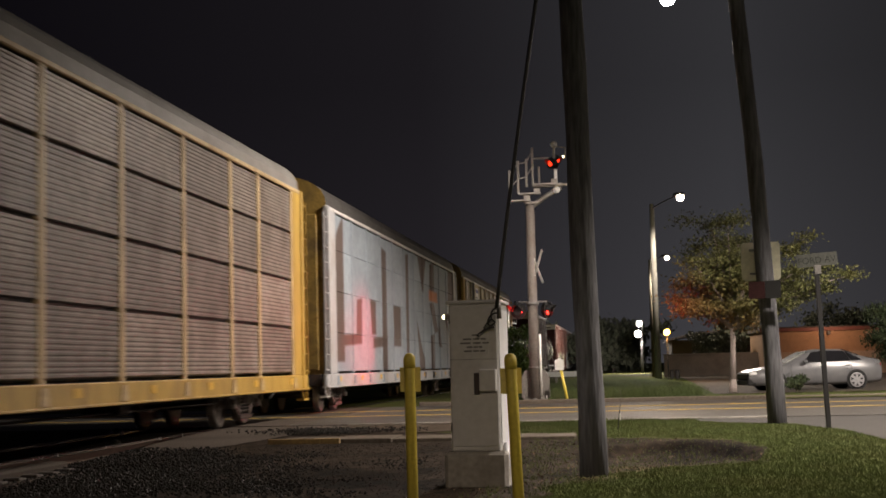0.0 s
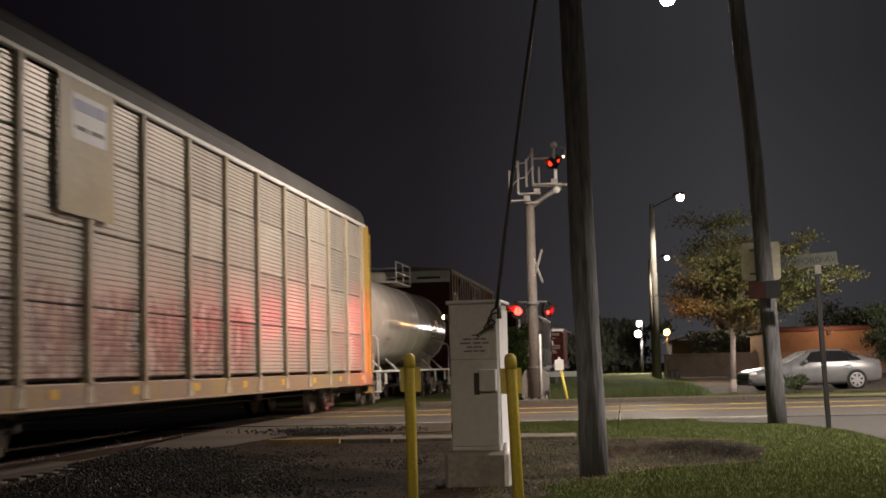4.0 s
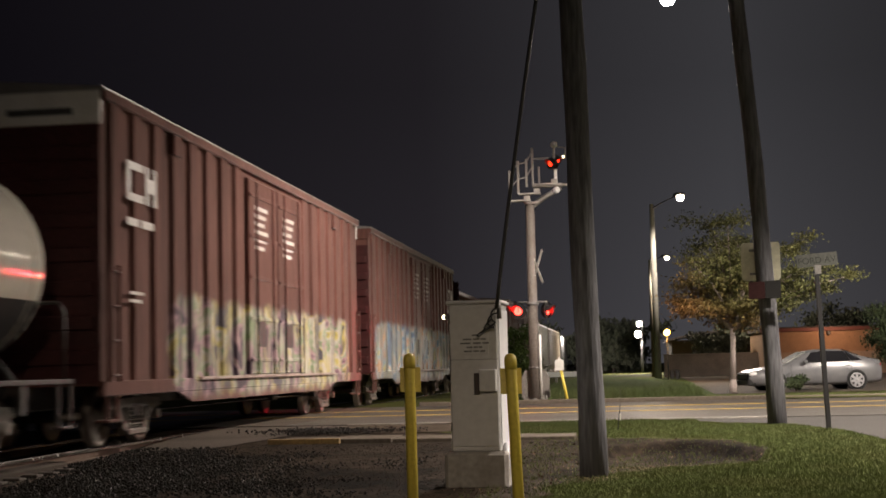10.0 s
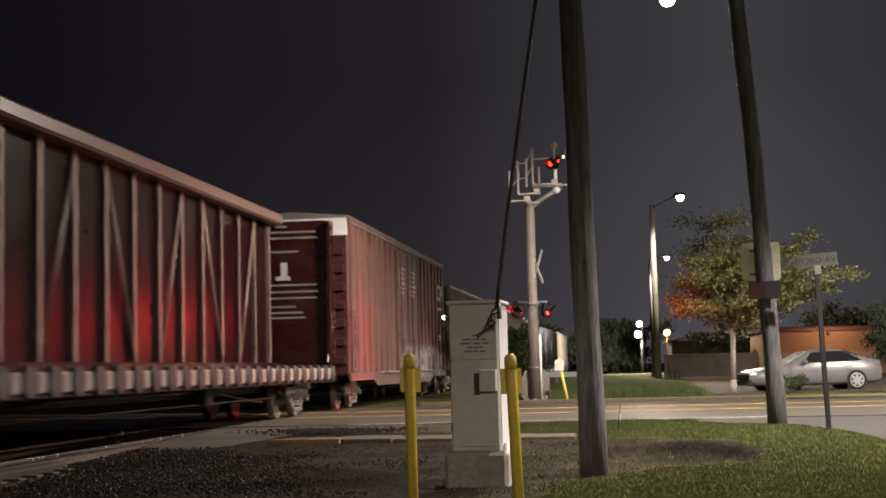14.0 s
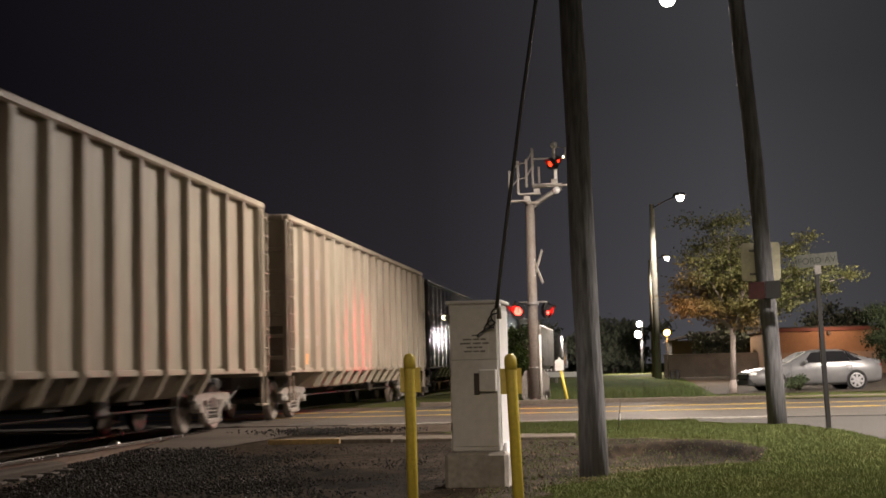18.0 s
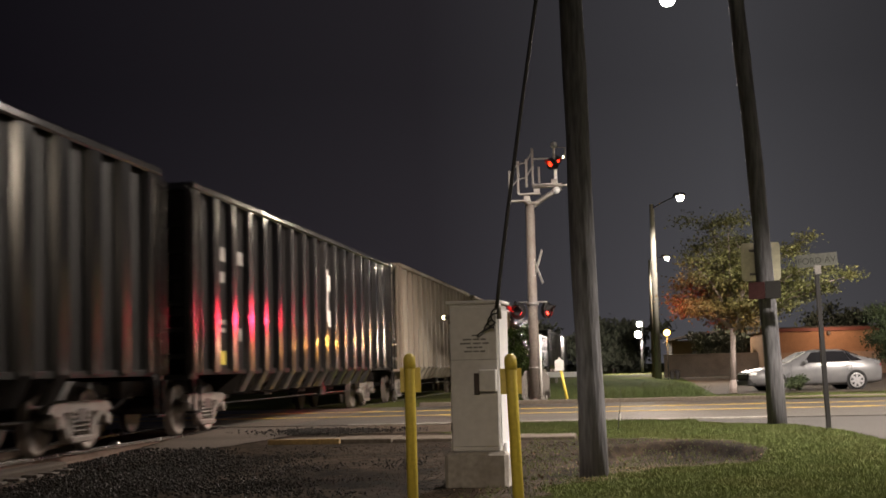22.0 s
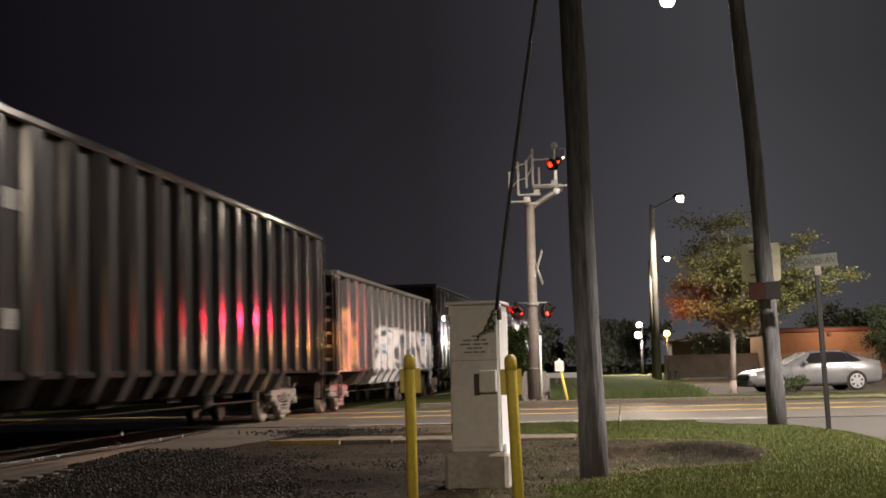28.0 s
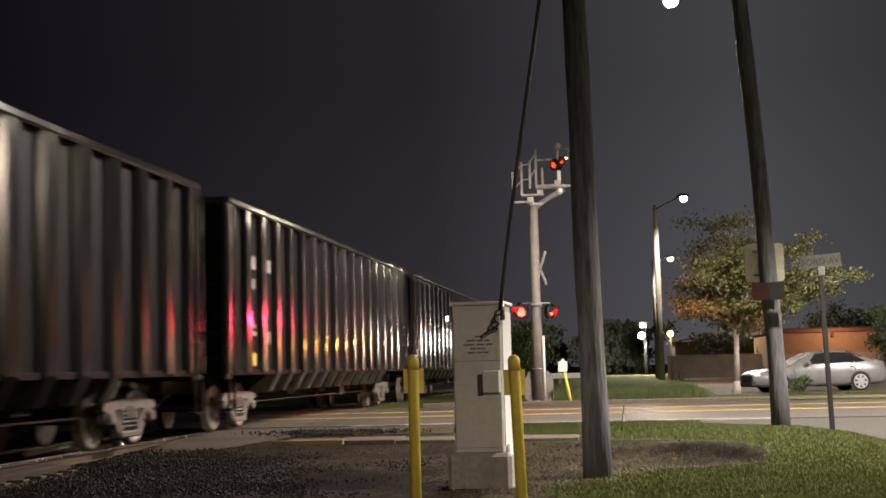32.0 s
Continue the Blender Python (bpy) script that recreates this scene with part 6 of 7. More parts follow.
        for y in (1.6, 4.4, L / 2, L - 4.4, L - 1.6):
            part("board_bracket", Shape().tube((s * 1.42, y, 1.0), (s * 0.95, y + 0.25, 1.42), 0.035, n=8).box(s * 1.5 - 0.04, s * 1.5 + 0.02, y - 0.08, y + 0.08, 0.62, 1.0, 0.01), fr if not belt else DARK_STEEL, c)
        for y in (0.32, L - 0.32):
            part("grab_rail", Shape().pipe([(s * 1.5, y, 1.05), (s * 1.5, y, 1.95), (s * 1.42, y, 2.08), (s * 0.5, y, 2.08)], 0.024), fr if not belt else DARK_STEEL, c)
            part("step", Shape().box(s * 1.5 - 0.1, s * 1.5 + 0.06, y - 0.22, y + 0.22, 0.40, 0.44, 0.01).box(s * 1.5 - 0.02, s * 1.5 + 0.02, y - 0.22, y - 0.18, 0.42, 1.0).box(s * 1.5 - 0.02, s * 1.5 + 0.02, y + 0.18, y + 0.22, 0.42, 1.0), fr if not belt else DARK_STEEL, c)
    for y0, y1 in ((0.0, 0.55), (L - 0.55, L)):
        part("end_platform", Shape().box(-1.5, 1.5, y0, y1, 1.0, 1.06, 0.01), fr if not belt else DARK_STEEL, c)
    for y in (2.3, L - 2.3):
        sd = Shape()
        sd.extrude([(-0.95, 1.0), (0.95, 1.0), (1.0, 1.62), (0.7, 1.38), (0, 1.25), (-0.7, 1.38), (-1.0, 1.62)], y - 0.25, y + 0.25, "y")
        part("saddle", sd, BLACK if belt else colour_m, c)

    def on_tank(y0, y1, z0, z1, m, lab):
        sh = Shape()
        vs = []
        for y in (y0, y1):
            for k in range(4):
                z = z0 + (z1 - z0) * k / 3
                vs.append((math.sqrt(max(0, (R + 0.013) ** 2 - (z - zc) ** 2)), y, z))
        sh.add(vs, [(k, k + 4, k + 5, k + 1) for k in range(3)])
        part("text_bar", sh, m, c, lab)
    sy, sz = (0.7, -0.15) if belt else (0.0, 0.0)
    for y0, y1, z0, z1 in ((2.6, 2.85, 2.35, 2.6), (2.95, 3.15, 2.35, 2.6), (3.5, 3.7, 2.35, 2.6), (3.8, 4.3, 2.35, 2.6), (4.4, 4.8, 2.35, 2.6), (2.6, 3.6, 2.02, 2.09), (2.6, 3.3, 1.86, 1.92), (L - 4.6, L - 3.8, 2.45, 2.5), (L - 4.6, L - 3.9, 2.28, 2.33)):
        on_tank(y0 + (sy if y0 < L / 2 else 1.6 * sy), y1 + (sy if y0 < L / 2 else 1.6 * sy), z0 + sz, z1 + sz, NOTE_TEXT if belt else FADED_DECAL, "unreadable stencilled text")
    on_tank(L - 3.9 if not belt else L - 2.6, L - 3.5 if not belt else L - 2.1, 2.55, 2.95, ORANGE_TAG if not belt else YELLOW, "small hazard placard")
    trucks(c, (2.1, L - 2.1), "pale" if not belt else "pale")
    couplers(c, L, 0.8)
    return c


PALE_BROWN_DUST = surface("dusty_winch_paint", (0.36, 0.30, 0.27), 0.55, 0, 0.2, 5, RUST, 0.4)
FADED_DECAL = surface("faded_lettering", (0.22, 0.205, 0.19), 0.5, 0, 0.3, 6, (0.4, 0.36, 0.3), 0.7)


# --- centre beam flat car ---
def centre_beam_car(L, skin, label):
    c = thing("centre_beam_flat_car", (0, 0, 0), label, "railcar", GROUP)
    top = 4.78
    part("deck", Shape().box(-1.45, 1.45, 0.2, L - 0.2, 1.04, 1.16, 0.02).box(-0.5, 0.5, 0.1, L - 0.1, 0.62, 1.04, 0.03), DARK_STEEL, c)
    for s in (-1, 1):
        part("side_sill", Shape().box(min(s * 1.38, s * 1.46), max(s * 1.38, s * 1.46), 0.1, L - 0.1, 0.84, 1.17, 0.015).box(min(s * 1.38, s * 1.53), max(s * 1.38, s * 1.53), 0.1, L - 0.1, 0.82, 0.87, 0.01), skin, c)
    winch = Shape()
    winch.box(1.46, 1.55, -0.13, 0.13, 0.88, 1.16, 0.03)
    wm = winch.mesh("winch_box")
    wm.materials.append(PALE_BROWN_DUST)
    dm = Shape().tube((1.465, 0.386, 1.02), (1.57, 0.386, 1.02), 0.23, 0.20, n=14).mesh("winch_drum")
    dm.materials.append(BLACK)
    n = 30
    for i in range(n):
        w = part("winch_box", wm, None, c, "pale strap winch")
        w.location = (0, 0.7 + (L - 1.6) * i / (n - 1), 0)
        part("winch_drum", dm, None, w)
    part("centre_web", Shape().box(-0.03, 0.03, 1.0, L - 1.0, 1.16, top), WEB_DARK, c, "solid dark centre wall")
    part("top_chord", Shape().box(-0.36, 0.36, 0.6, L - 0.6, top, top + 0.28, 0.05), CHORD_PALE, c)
    part("bottom_chord", Shape().box(-0.3, 0.3, 0.6, L - 0.6, 1.16, 1.32, 0.03), skin, c)
    bays = 16
    step = (L - 2.2) / bays
    for i in range(bays + 1):
        y = 1.1 + i * step
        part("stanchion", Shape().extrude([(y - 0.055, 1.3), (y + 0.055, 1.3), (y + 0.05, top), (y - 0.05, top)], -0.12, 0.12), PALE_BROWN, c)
    for i in range(0, bays, 2):
        y = 1.1 + i * step
        for s in (-1, 1):
            sh = Shape()
            up = 1 if (i // 2) % 2 else -1
            ya, yb = (y, y + step) if up > 0 else (y + step, y)
            sh.tube((s * 0.1, ya, 1.35), (s * 0.1, yb, top - 0.1), 0.035, n=8)
            part("brace", sh, PALE_BROWN, c)
    for y, s in ((0.35, 1), (L - 0.35, -1)):
        part("bulkhead", Shape().box(-1.42, 1.42, y - 0.07, y + 0.07, 1.1, 4.85, 0.02), skin, c, "tall end bulkhead")
        for k in range(5):
            part("bulkhead_rib", Shape().box(-1.4, 1.4, min(y - s * 0.08, y - s * 0.22), max(y - s * 0.08, y - s * 0.22), 1.4 + k * 0.85, 1.52 + k * 0.85, 0.02), skin, c)
        part("edge_post", Shape().box(1.36, 1.5, y - 0.12, y + 0.12, 0.85, 4.85, 0.02), skin, c)
        part("edge_post", Shape().box(-1.5, -1.36, y - 0.12, y + 0.12, 0.85, 4.85, 0.02), skin, c)
        ladder(c, 1.52, y, 1.2, top, skin, wide=0.34)
    y = L - 0.43
    rows = [(0.15, 4.74), (0.9, 4.6), (0.95, 4.45), (0.45, 4.1), (0.9, 3.25), (0.95, 3.08), (0.9, 2.92), (0.35, 2.7), (0.55, 2.55), (0.6, 2.42)]
    for w, z in rows:
        part("text_bar", Shape().box(-w + 0.25, w + 0.25, y - 0.004, y, z, z + 0.05), FADED_DECAL, c, "unreadable white text on the bulkhead")
    part("emblem", Shape().box(0.1, 0.47, y - 0.004, y, 3.4, 3.5).box(0.23, 0.4, y - 0.004, y, 3.5, 3.85), DECAL, c, "small white emblem of plain shapes")
    bars(c, 1.535, [(L - 1.0, L - 0.9, 1.3, 1.5)], DECAL)
    part("truss_rod", Shape().pipe([(0.7, 4.2, 0.42), (0.7, L * 0.35, 0.74), (0.7, L * 0.65, 0.74), (0.7, L - 4.2, 0.42)], 0.025), STEEL, c)
    trucks(c, (2.4, L - 2.4))
    couplers(c, L, 0.9)
    return c


# --- ribbed open-top hopper, pale or black ---
def hopper_car(L, H, skin, rib_m, label, marks="", pale=True, ribs=17, face=0.075):
    c = thing("hopper_car", (0, 0, 0), label, "railcar", GROUP)
    zb = 1.12
    x = HW - 0.12
    a, b = 0.25, L - 0.25
    # side sheets, an open top with floor sheet and end sheets
    for s in (-1, 1):
        part("side_sheet", Shape().box(min(s * x, s * (x - 0.02)), max(s * x, s * (x - 0.02)), a, b, zb - 0.02, H - 0.1), skin, c)
        part("top_chord", Shape().box(min(s * (x - 0.04), s * (HW + 0.02)), max(s * (x - 0.04), s * (HW + 0.02)), a - 0.06, b + 0.06, H - 0.14, H, 0.03), rib_m, c)
        part("bottom_chord", Shape().box(min(s * x, s * (x + 0.06)), max(s * x, s * (x + 0.06)), a, b, zb - 0.05, zb + 0.05, 0.01), skin, c)
    for y0, y1, e0, e1 in ((a, a + 0.03, a - 0.08, a + 0.05), (b - 0.03, b, b - 0.05, b + 0.08)):
        part("end_sheet", Shape().box(-x, x, y0, y1, 2.1, H - 0.1), skin, c)
        part("end_chord", Shape().box(-x, x, e0, e1, H - 0.15, H - 0.005, 0.02), rib_m, c)
    load = Shape()
    load.box(-x + 0.02, x - 0.02, a + 0.03, b - 0.03, 2.2, H - 0.75)
    part("load", load, DIRTLOAD, c, "dark load inside")
    for k in range(6):
        z = 1.35 + k * (H - 1.7) / 6
        for y, s in ((a, -1), (b, 1)):
            part("end_brace", Shape().box(-x, x, min(y, y + s * 0.12), max(y, y + s * 0.12), z, z + 0.09, 0.015), skin, c)
    step = (L - 1.0) / ribs
    for i in range(ribs + 1):
        y = 0.5 + i * step - (face - 0.075)
        for s in (-1, 1):
            rib = Shape()
            xs, xo = s * x, s * HW
            w, o = face + 0.05, face
            rib.extrude([(xs, y - w), (xo, y - o), (xo, y + o), (xs, y + w)], zb, H - 0.14, "z")
            if 3 <= i <= ribs - 3:
                vs = [(xs, y - w, zb), (xo, y - o, zb), (xo, y + o, zb), (xs, y + w, zb)]
                vs2 = [(q[0] - s * 0.22, q[1], 0.72) for q in vs]
                rib.convex(vs + vs2, [(0, 1, 2, 3), (4, 5, 6, 7), (0, 1, 5, 4), (1, 2, 6, 5), (2, 3, 7, 6), (3, 0, 4, 7)])
            part("rib", rib, rib_m, c)
    # bottom hoppers
    y0, y1 = 0.5 + 2.6 * step, L - 0.5 - 2.6 * step
    bays = 4
    bw = (y1 - y0) / bays
    for k in range(bays):
        p, q = y0 + k * bw, y0 + (k + 1) * bw
        sh = Shape()
        sh.convex([(-x, p + 0.02, zb), (x, p + 0.02, zb), (x, q - 0.02, zb), (-x, q - 0.02, zb), (-x + 0.7, p + 0.35, 0.66), (x - 0.7, p + 0.35, 0.66), (x - 0.7, q - 0.35, 0.66), (-x + 0.7, q - 0.35, 0.66)],
                  [(0, 1, 2, 3), (4, 5, 6, 7), (0, 1, 5, 4), (1, 2, 6, 5), (2, 3, 7, 6), (3, 0, 4, 7)])
        bay = part("hopper_bay", sh, skin, c, "sloping discharge hopper")
        part("gate", Shape().box(-0.6, 0.6, (p + q) / 2 - 0.35, (p + q) / 2 + 0.35, 0.58, 0.655, 0.01), DARK_STEEL, bay)
    part("centre_sill", Shape().box(-0.3, 0.3, 0.0, L, 0.72, 1.02, 0.02), DARK_STEEL, c)
    for y, s in ((0.0, 1), (L, -1)):
        part("end_platform", Shape().box(-HW + 0.05, HW - 0.05, min(y, y + s * 0.5), max(y, y + s * 0.5), 1.0, 1.08, 0.015), skin, c)
        slope = Shape()
        slope.convex([(-x, y + s * 0.5, 2.2), (x, y + s * 0.5, 2.2), (x, y + s * 3.2, 1.1), (-x, y + s * 3.2, 1.1), (-x, y + s * 0.56, 2.2), (x, y + s * 0.56, 2.2), (x, y + s * 3.3, 1.1), (-x, y + s * 3.3, 1.1)],
                     [(0, 1, 2, 3), (4, 5, 6, 7), (0, 1, 5, 4), (1, 2, 6, 5), (2, 3, 7, 6), (3, 0, 4, 7)])
        part("slope_sheet", slope, skin, c)
        ladder(c, HW + 0.02, y + s * 0.28, 1.2, H - 0.3, rib_m, wide=0.4)
        part("step", Shape().box(HW - 0.15, HW + 0.02, y + s * 0.1, y + s * 0.5, 0.42, 0.46, 0.01).box(HW - 0.03, HW + 0.01, y + s * 0.1, y + s * 0.14, 0.44, 1.0).box(HW - 0.03, HW + 0.01, y + s * 0.46, y + s * 0.5, 0.44, 1.0), skin, c)
        part("corner_post", Shape().box(HW - 0.14, HW - 0.02, min(y + s * 0.1, y + s * 0.24), max(y + s * 0.1, y + s * 0.24), 1.0, H - 0.12, 0.015), rib_m, c)
        part("corner_post", Shape().box(-HW + 0.02, -HW + 0.14, min(y + s * 0.1, y + s * 0.24), max(y + s * 0.1, y + s * 0.24), 1.0, H - 0.12, 0.015), rib_m, c)
    # side markings
    mk = FADED_DECAL
    xm = x + 0.006
    m0 = 0.5 + step
    if marks:
        bars(c, xm, [(m0 + 0.30, m0 + 0.75, H * 0.72, H * 0.72 + 0.26), (m0 + 0.30, m0 + 0.7, H * 0.63, H * 0.63 + 0.2), (m0 + 0.35, m0 + 0.75, 2.0, 2.08), (m0 + 0.35, m0 + 0.75, 1.85, 1.93),
                     (m0 + step + 0.3, m0 + step + 0.8, H * 0.72, H * 0.72 + 0.26), (m0 + step + 0.3, m0 + step + 0.7, 1.7, 1.95)], mk)
        bars(c, xm, [(m0 + 0.32, m0 + 0.72, 1.25, 1.5)], ORANGE_TAG if pale else YELLOW, "bright reflective patch")
    if "A" in marks:
        k = 0.5 + 9 * step
        part("emblem", Shape().box(HW + 0.002, HW + 0.006, k - 0.07, k + 0.07, 2.3, 3.6).box(xm, xm + 0.004, k + 0.2, k + 0.95, 3.1, 3.5).box(xm, xm + 0.004, k + 0.2, k + 0.95, 2.2, 2.6), DECAL, c, "large emblem of plain pale blocks")
    if "D" in marks:
        k = 0.5 + 9 * step
        part("emblem", Shape().box(HW + 0.002, HW + 0.006, k - 0.07, k + 0.07, 3.0, 3.6).box(HW + 0.002, HW + 0.006, k - 0.07, k + 0.07, 2.15, 2.5).box(xm, xm + 0.004, k + 0.25, k + 0.95, 3.0, 3.6).box(xm, xm + 0.004, k + 0.25, k + 0.9, 2.15, 2.5), DARK_DECAL, c, "dark painted blocks")
    trucks(c, (2.35, L - 2.35), "pale" if pale else "dark")
    couplers(c, L, 0.7)
    return c


WEB_DARK = surface("dark_centre_web", (0.012, 0.0032, 0.0032), 0.3, 0, 0.3, 3, (0.018, 0.007, 0.006), 0.5, spec=0.06)
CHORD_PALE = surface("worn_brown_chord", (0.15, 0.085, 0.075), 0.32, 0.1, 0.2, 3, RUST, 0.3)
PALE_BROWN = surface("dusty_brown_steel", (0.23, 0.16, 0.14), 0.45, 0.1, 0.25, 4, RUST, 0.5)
DIRTLOAD = surface("load_dark", (0.02, 0.02, 0.02), 0.9, 0, 0.3, 8, None)
RACK_SKIN_A = surface("rusty_galvanised_panel", (0.195, 0.168, 0.145), 0.52, 0.12, 0.3, 1.5, (0.085, 0.06, 0.048), 0.7, spec=0.32, piece=0.3)
RACK_POST_A = surface("ochre_post", (0.47, 0.34, 0.17), 0.6, 0, 0.2, 4, RUST, 0.4)
RACK_YELLOW = surface("rack_yellow", (0.42, 0.27, 0.045), 0.55, 0, 0.2, 4, RUST, 0.45, streak=True)
RACK_ROOF = surface("rack_roof", (0.085, 0.08, 0.078), 0.6, 0.0, 0.15, 2, DIRT, 0.4, spec=0.12)
ROOF_PALE = surface("rack_roof_galvanised", (0.22, 0.21, 0.20), 0.6, 0.1, 0.15, 2, (0.14, 0.12, 0.11), 0.4, spec=0.2)
RACK_SKIN_B = surface("pale_overpainted_panel", (0.31, 0.355, 0.40), 0.6, 0.0, 0.12, 1.2, (0.24, 0.27, 0.30), 0.7, spec=0.12, piece=0.08)
# strokes of big letters left bare in the pale overpaint
BARE = (0.10, 0.065, 0.05)
lettered(RACK_SKIN_B, [[(0.8, 4.2), (1.8, 4.8), (2.4, 5.2), (2.4, 1.3), (1.0, 1.3)],
                       [(1.9, 2.0), (4.8, 2.1), (4.8, 1.8), (1.9, 1.7)],
                       [(4.1, 3.0), (4.9, 3.1), (4.8, 1.9), (4.0, 1.9)],
                       [(6.1, 3.1), (7.0, 3.1), (7.0, 2.1), (6.3, 2.1)],
                       [(6.5, 2.0), (9.0, 2.1), (8.9, 1.8), (6.5, 1.7)]], BARE)
lettered(RACK_SKIN_B, [[(8.1, 4.8), (8.9, 4.7), (8.9, 0.9), (8.1, 0.9)],
                       [(10.0, 3.1), (11.5, 3.1), (11.5, 1.8), (10.0, 1.8)],
                       [(12.7, 4.9), (13.3, 5.0), (13.2, 0.7), (12.6, 0.7)],
                       [(15.0, 2.8), (16.8, 1.3), (16.8, 0.8), (15.7, 0.6)],
                       [(15.4, 5.1), (17.5, 5.2), (16.6, 3.8), (16.4, 3.9)],
                       [(18.2, 3.5), (19.3, 3.6), (20.5, 2.5), (19.5, 2.4)]], BARE)
lettered(RACK_SKIN_B, [[(18.4, 5.0), (19.6, 5.1), (19.6, 4.0), (18.2, 3.9)],
                       [(18.4, 2.3), (19.5, 2.4), (19.4, 0.7), (18.4, 0.6)],
                       [(20.6, 2.9), (21.6, 1.9), (20.7, 1.9), (20.5, 2.3)],
                       [(22.4, 3.2), (23.7, 3.3), (23.5, 2.4), (23.3, 2.4)],
                       [(23.8, 5.2), (25.4, 5.2), (25.3, 3.7), (23.6, 3.6)]], BARE)
blocked(RACK_SKIN_B, [(18.1, 20.4, 3.6, 4.0, 0)], (0.5, 0.17, 0.06))
RACK_GREY = surface("pale_grey_frame", (0.40, 0.40, 0.41), 0.5, 0.0, 0.1, 3, (0.3, 0.22, 0.16), 0.4)
RACK_SKIN_C = surface("bright_galvanised_panel", (0.46, 0.43, 0.38), 0.38, 0.35, 0.15, 2, (0.27, 0.21, 0.17), 0.4, streak=True, piece=0.15)
sprayed(RACK_SKIN_C, 2.5, 14, 1.0, 2.3, [(0.55, 0.53, 0.5), (0.12, 0.06, 0.06), (0.5, 0.45, 0.38), (0.18, 0.1, 0.09)], 0.6, 0.72, 2.0)
BOX_SKIN = [surface("boxcar_red_brown", (0.135, 0.063, 0.052), 0.8, 0.0, 0.3, 2.2, (0.06, 0.032, 0.028), 0.6, streak=True, spec=0.03) for _ in range(4)]
for dusty in BOX_SKIN:
    coat = dusty.node_tree.nodes["Principled BSDF"]
    coat.inputs["Sheen Weight"].default_value, coat.inputs["Sheen Roughness"].default_value = 0.55, 0.3
GRAFF = [[(0.08, 0.06, 0.06), (0.46, 0.44, 0.42), (0.22, 0.17, 0.16), (0.50, 0.47, 0.45), (0.10, 0.05, 0.05)],
         [(0.10, 0.10, 0.12), (0.48, 0.42, 0.14), (0.50, 0.46, 0.42), (0.20, 0.30, 0.16), (0.46, 0.30, 0.34), (0.06, 0.05, 0.07)],
         [(0.14, 0.19, 0.26), (0.20, 0.32, 0.42), (0.48, 0.48, 0.47), (0.46, 0.30, 0.18), (0.28, 0.40, 0.46), (0.44, 0.40, 0.20), (0.22, 0.25, 0.24)],
         [(0.40, 0.36, 0.34), (0.12, 0.08, 0.08), (0.48, 0.46, 0.44), (0.24, 0.17, 0.16)]]
sprayed(BOX_SKIN[0], 5, 18.8, 0.7, 2.9, GRAFF[0], 0.7, 0.66, 1.0)
sprayed(BOX_SKIN[1], 3, 17.5, 0.7, 2.4, GRAFF[1], 0.8, 0.72, 5.0)
sprayed(BOX_SKIN[2], 0.5, 19.0, 0.7, 2.5, GRAFF[2], 0.95, 0.76, 8.0)
sprayed(BOX_SKIN[3], 8, 18, 0.7, 1.9, GRAFF[3], 1.1, 0.66, 3.0)
SILL_PALE = surface("dusty_sill", (0.33, 0.27, 0.24), 0.6, 0, 0.2, 4, RUST, 0.5)
TANK_CREAM = surface("tank_cream", (0.58, 0.535, 0.47), 0.08, 0, 0.06, 1.5, (0.36, 0.30, 0.24), 0.45, 0.03, streak=True)
TANK_WHITE = surface("tank_white", (0.64, 0.60, 0.52), 0.08, 0, 0.05, 1.5, (0.4, 0.34, 0.28), 0.35, 0.03)
HOP_CREAM = surface("hopper_cream", (0.29, 0.252, 0.198), 0.52, 0.0, 0.14, 2, (0.17, 0.12, 0.09), 0.65, 0.06, streak=True, spec=0.3)
HOP_GREY = surface("hopper_grey", (0.31, 0.285, 0.25), 0.48, 0.0, 0.14, 2, (0.17, 0.13, 0.11), 0.6, 0.06, streak=True)
HOP_BLACK = surface("hopper_black", (0.010, 0.009, 0.009), 0.5, 0.0, 0.3, 1.4, (0.02, 0.017, 0.016), 0.5, 0.03, streak=True, spec=0.06)
HOP_BLACK_RIB = surface("hopper_black_rib", (0.013, 0.012, 0.012), 0.15, 0.0, 0.3, 2, (0.035, 0.03, 0.028), 0.5, 0.015, streak=True, spec=1.0, piece=0.6)
HOP_TAGGED = surface("hopper_tagged", (0.03, 0.027, 0.027), 0.4, 0.1, 0.25, 2, (0.09, 0.07, 0.06), 0.5, 0.06, streak=True)
sprayed(HOP_TAGGED, 5.5, 17, 0.6, 2.3, [(0.05, 0.05, 0.06), (0.55, 0.54, 0.55), (0.58, 0.57, 0.57), (0.5, 0.49, 0.5), (0.2, 0.3, 0.42), (0.04, 0.04, 0.05)], 0.75, 1.05, 6.0)
sprayed(HOP_TAGGED, 0.0, 2.6, 1.0, 2.7, [(0.5, 0.28, 0.1), (0.45, 0.2, 0.12), (0.1, 0.08, 0.07)], 0.9, 0.75, 7.0)

TRAIN = []


def joins(car, start):
    TRAIN.append((car, start))


joins(auto_rack(27.1, RACK_SKIN_A, RACK_POST_A, RACK_YELLOW, ROOF_PALE, RACK_YELLOW, "brown galvanised enclosed auto rack car with ochre posts", deep=0.013, broad=0.105, posts=[1.35, 4.1, 6.9, 9.75, 12.45, 15.28, 18.18, 20.98, 22.97, 25.75]), 5.7)
rack_b = auto_rack(26.6, RACK_SKIN_B, RACK_SKIN_B, RACK_GREY, RACK_ROOF, RACK_GREY, "enclosed auto rack car overpainted in pale grey", 1, 0.0008, 0.002)
joins(rack_b, 34.75)
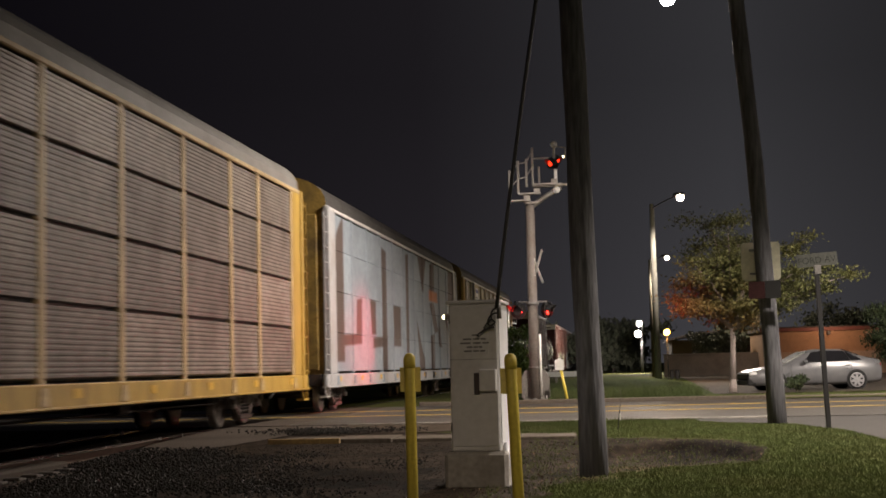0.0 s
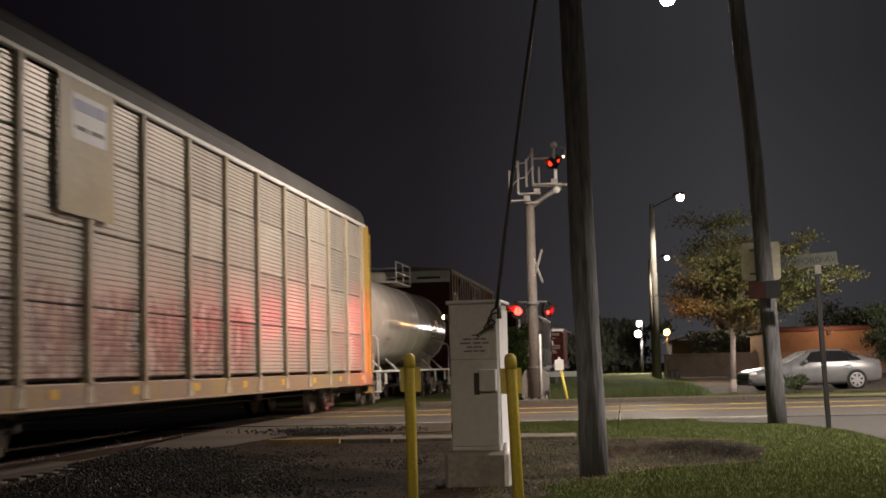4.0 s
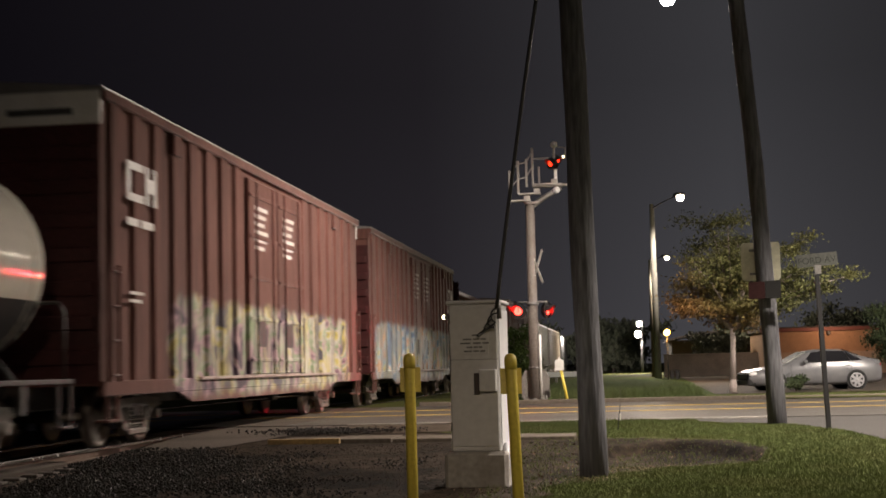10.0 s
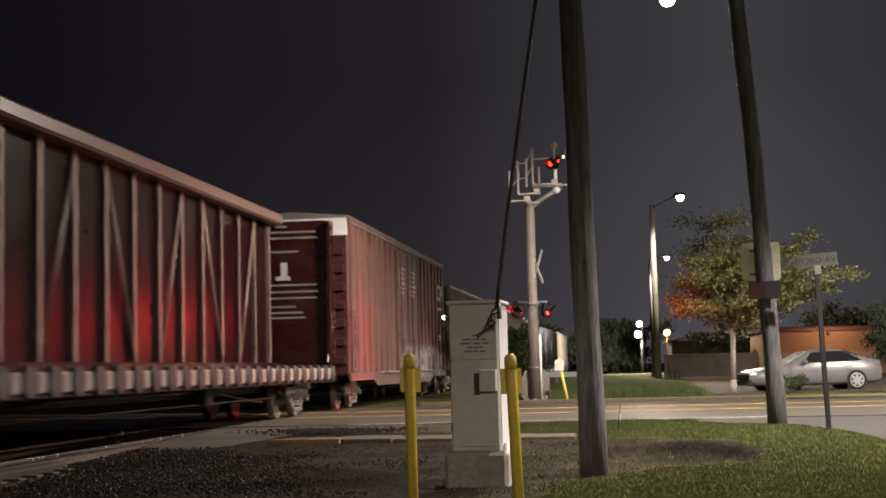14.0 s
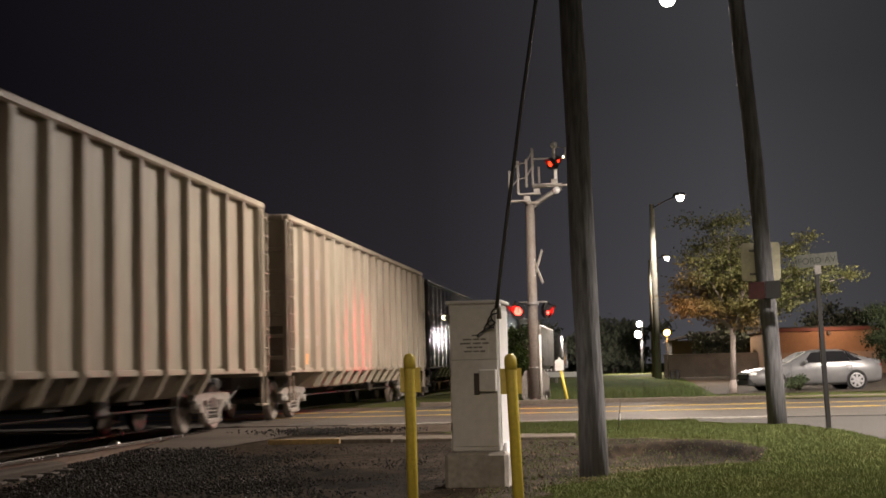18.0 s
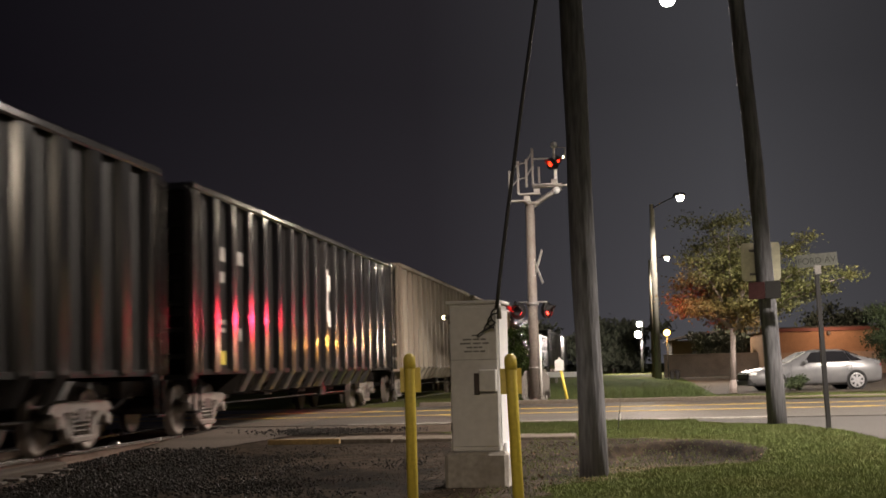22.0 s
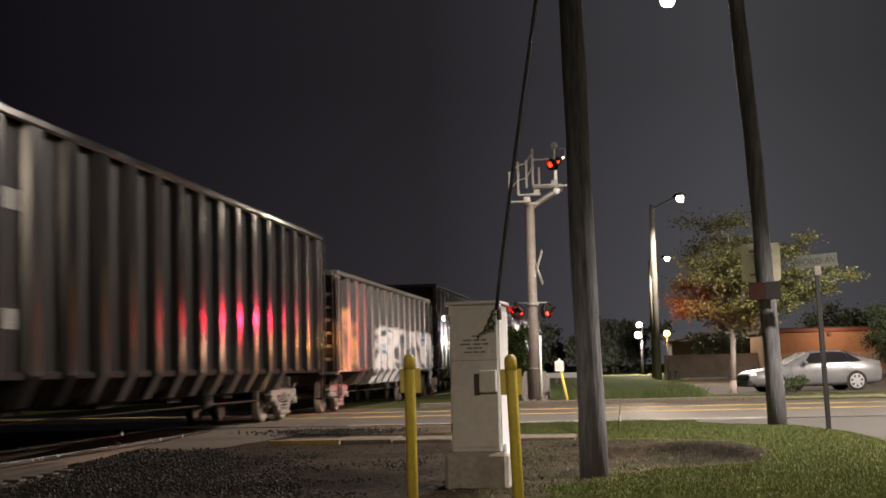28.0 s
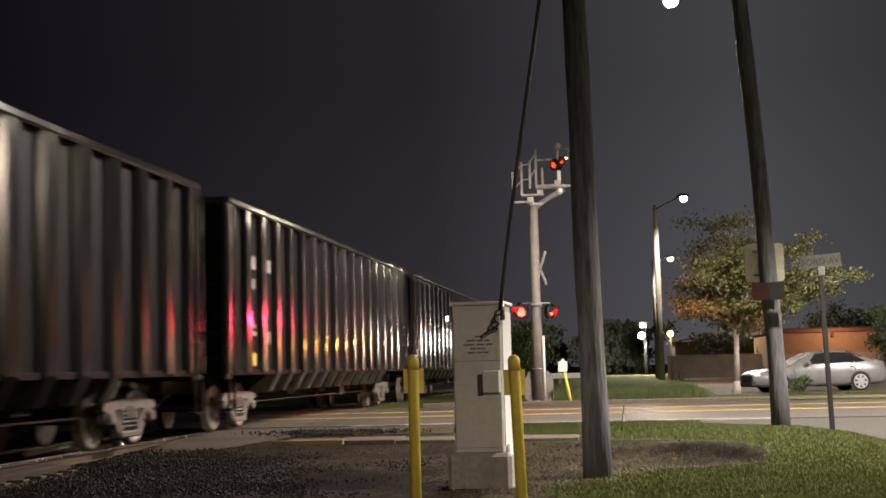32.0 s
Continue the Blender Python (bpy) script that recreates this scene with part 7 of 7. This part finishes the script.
rack_c = auto_rack(27.0, RACK_SKIN_C, surface("pale_post", (0.40, 0.34, 0.25), 0.5), surface("rusty_sill", (0.24, 0.17, 0.12), 0.55, 0, 0.25, 3, (0.35, 0.24, 0.06), 0.7), RACK_ROOF, RACK_YELLOW, "silver enclosed auto rack car with yellow ends", 1, 0.022, 0.012)
joins(rack_c, 63.25)
board = part("sign_board", Shape().box(HW + 0.088, HW + 0.096, 4.62, 6.62, 3.25, 5.10, 0.004), surface("tan_board", (0.36, 0.28, 0.13), 0.55, 0, 0.15, 3, (0.25, 0.19, 0.1), 0.4), rack_c, "tan sign board on the car side")
part("placard", Shape().box(HW + 0.097, HW + 0.100, 5.1, 6.3, 4.28, 4.92), surface("placard_white", (0.6, 0.6, 0.62), 0.5), board, "white placard")
part("stripe", Shape().box(HW + 0.1005, HW + 0.103, 5.15, 6.25, 4.68, 4.84), surface("placard_blue", (0.05, 0.07, 0.3), 0.5), board, "blue stripe")
for y0, y1 in ((5.2, 5.6), (5.7, 6.2)):
    part("text_bar", Shape().box(HW + 0.1005, HW + 0.103, y0, y1, 4.42, 4.48), DARK_DECAL, board, "unreadable text")
joins(tank_car(16.95, TANK_CREAM, "cream tank car with white railings"), 91.4)
joins(box_car(19.0, BOX_SKIN[0], "red-brown high-cube box car with grey spray paint", SILL_PALE), 108.94)
joins(tank_car(14.2, TANK_WHITE, "white tank car with a black band and belly", (6.45, 9.8)), 128.9)
joins(box_car(19.0, BOX_SKIN[1], "red-brown box car with coloured spray paint low down", SILL_PALE), 144.02)
joins(box_car(19.4, BOX_SKIN[2], "red-brown box car with blue and orange spray paint", SILL_PALE, False, False), 164.8)
joins(centre_beam_car(24.0, surface("centre_beam_brown", (0.032, 0.007, 0.007), 0.16, 0.05, 0.2, 3, (0.06, 0.03, 0.028), 0.5), "empty dark red centre beam flat car with tall bulkheads"), 185.7)
joins(box_car(19.3, BOX_SKIN[3], "red-brown box car with pale sprayed lower side", SILL_PALE, False), 211.43)
for start, kind, marks in ((232.4, "cream", "x"), (254.6, "cream", "x"), (276.1, "black", "x"), (298.0, "black", "xA"), (319.8, "cream", "x"), (341.7, "grey", "xD"), (363.5, "black", "x"),
                           (404.1, "black", "x"), (426.1, "black", "x"), (448.3, "black", "x")):
    if kind == "black":
        car = hopper_car(20.6, 4.42, HOP_BLACK, HOP_BLACK_RIB, "glossy black ribbed open-top hopper car", marks, False, face=0.17)
    else:
        car = hopper_car(20.5, 4.58, HOP_CREAM if kind == "cream" else HOP_GREY, HOP_CREAM if kind == "cream" else HOP_GREY,
                         "dusty cream ribbed open-top hopper car" if kind == "cream" else "pale grey ribbed hopper car with dark painted blocks", marks, True)
    joins(car, start)
joins(hopper_car(17.2, 3.7, HOP_TAGGED, HOP_TAGGED, "short dark hopper car with pale spray paint", "", False, 14, 0.15), 385.5)


# ---- how the train runs ----
def run(t):
    """Metres that the train has gone since the start."""
    return 12.497 * t + 0.00555 * (t - 16) ** 2


def blink_times():
    """When the lamps change over: the first pair lights up, then the second."""
    out, t = [], 0.5 - 1.556
    while t < 32.0:
        out += [(t, "first"), (t + 0.79, "second")]
        t += 1.556
    return out


def motions():
    starts = {}
    for flap, turn, shut, open_ in BLINKERS:
        rows, last = [(0.0, Matrix.Translation(shut if turn == "first" else open_))], None
        for t, lit in blink_times():
            if t <= 0.1 or t > 31.9:
                continue
            was, now = (open_, shut) if lit != turn else (shut, open_)
            rows += [(t - 1 / FPS, Matrix.Translation(was)), (t, Matrix.Translation(now))]
            last = now
        rows.append((32.0, Matrix.Translation(last)))
        walk(flap, rows)
    for car, start in TRAIN:
        starts[car] = start
        walk(car, [(2.0 * k, pose(TRACK_X, start - run(2.0 * k), 0)) for k in range(17)])
    # the wheels roll while their truck is on the stretch of track by the crossing
    for car, along, dy, wheel in WHEELSETS:
        s0 = starts[car] + along
        first = max(0, math.ceil((s0 - 75) / 12.5 * FPS))
        last = min(32 * FPS, math.floor((s0 - 10) / 12.5 * FPS))
        rows = [(0.0, pose(0, dy, 0.458))] if first > 0 or last <= first else []
        angle = 0.0
        for k in range(first, last + 1):
            angle = (run(k / FPS) - run(first / FPS)) / 0.458
            rows.append((k / FPS, Matrix.Translation((0, dy, 0.458)) @ Matrix.Rotation(angle, 4, "X")))
        if rows[-1][0] < 32.0:
            rows.append((32.0, Matrix.Translation((0, dy, 0.458)) @ Matrix.Rotation(angle, 4, "X")))
        if rows[0][0] > 0:
            rows.insert(0, (0.0, pose(0, dy, 0.458)))
        walk(wheel, rows)


motions()
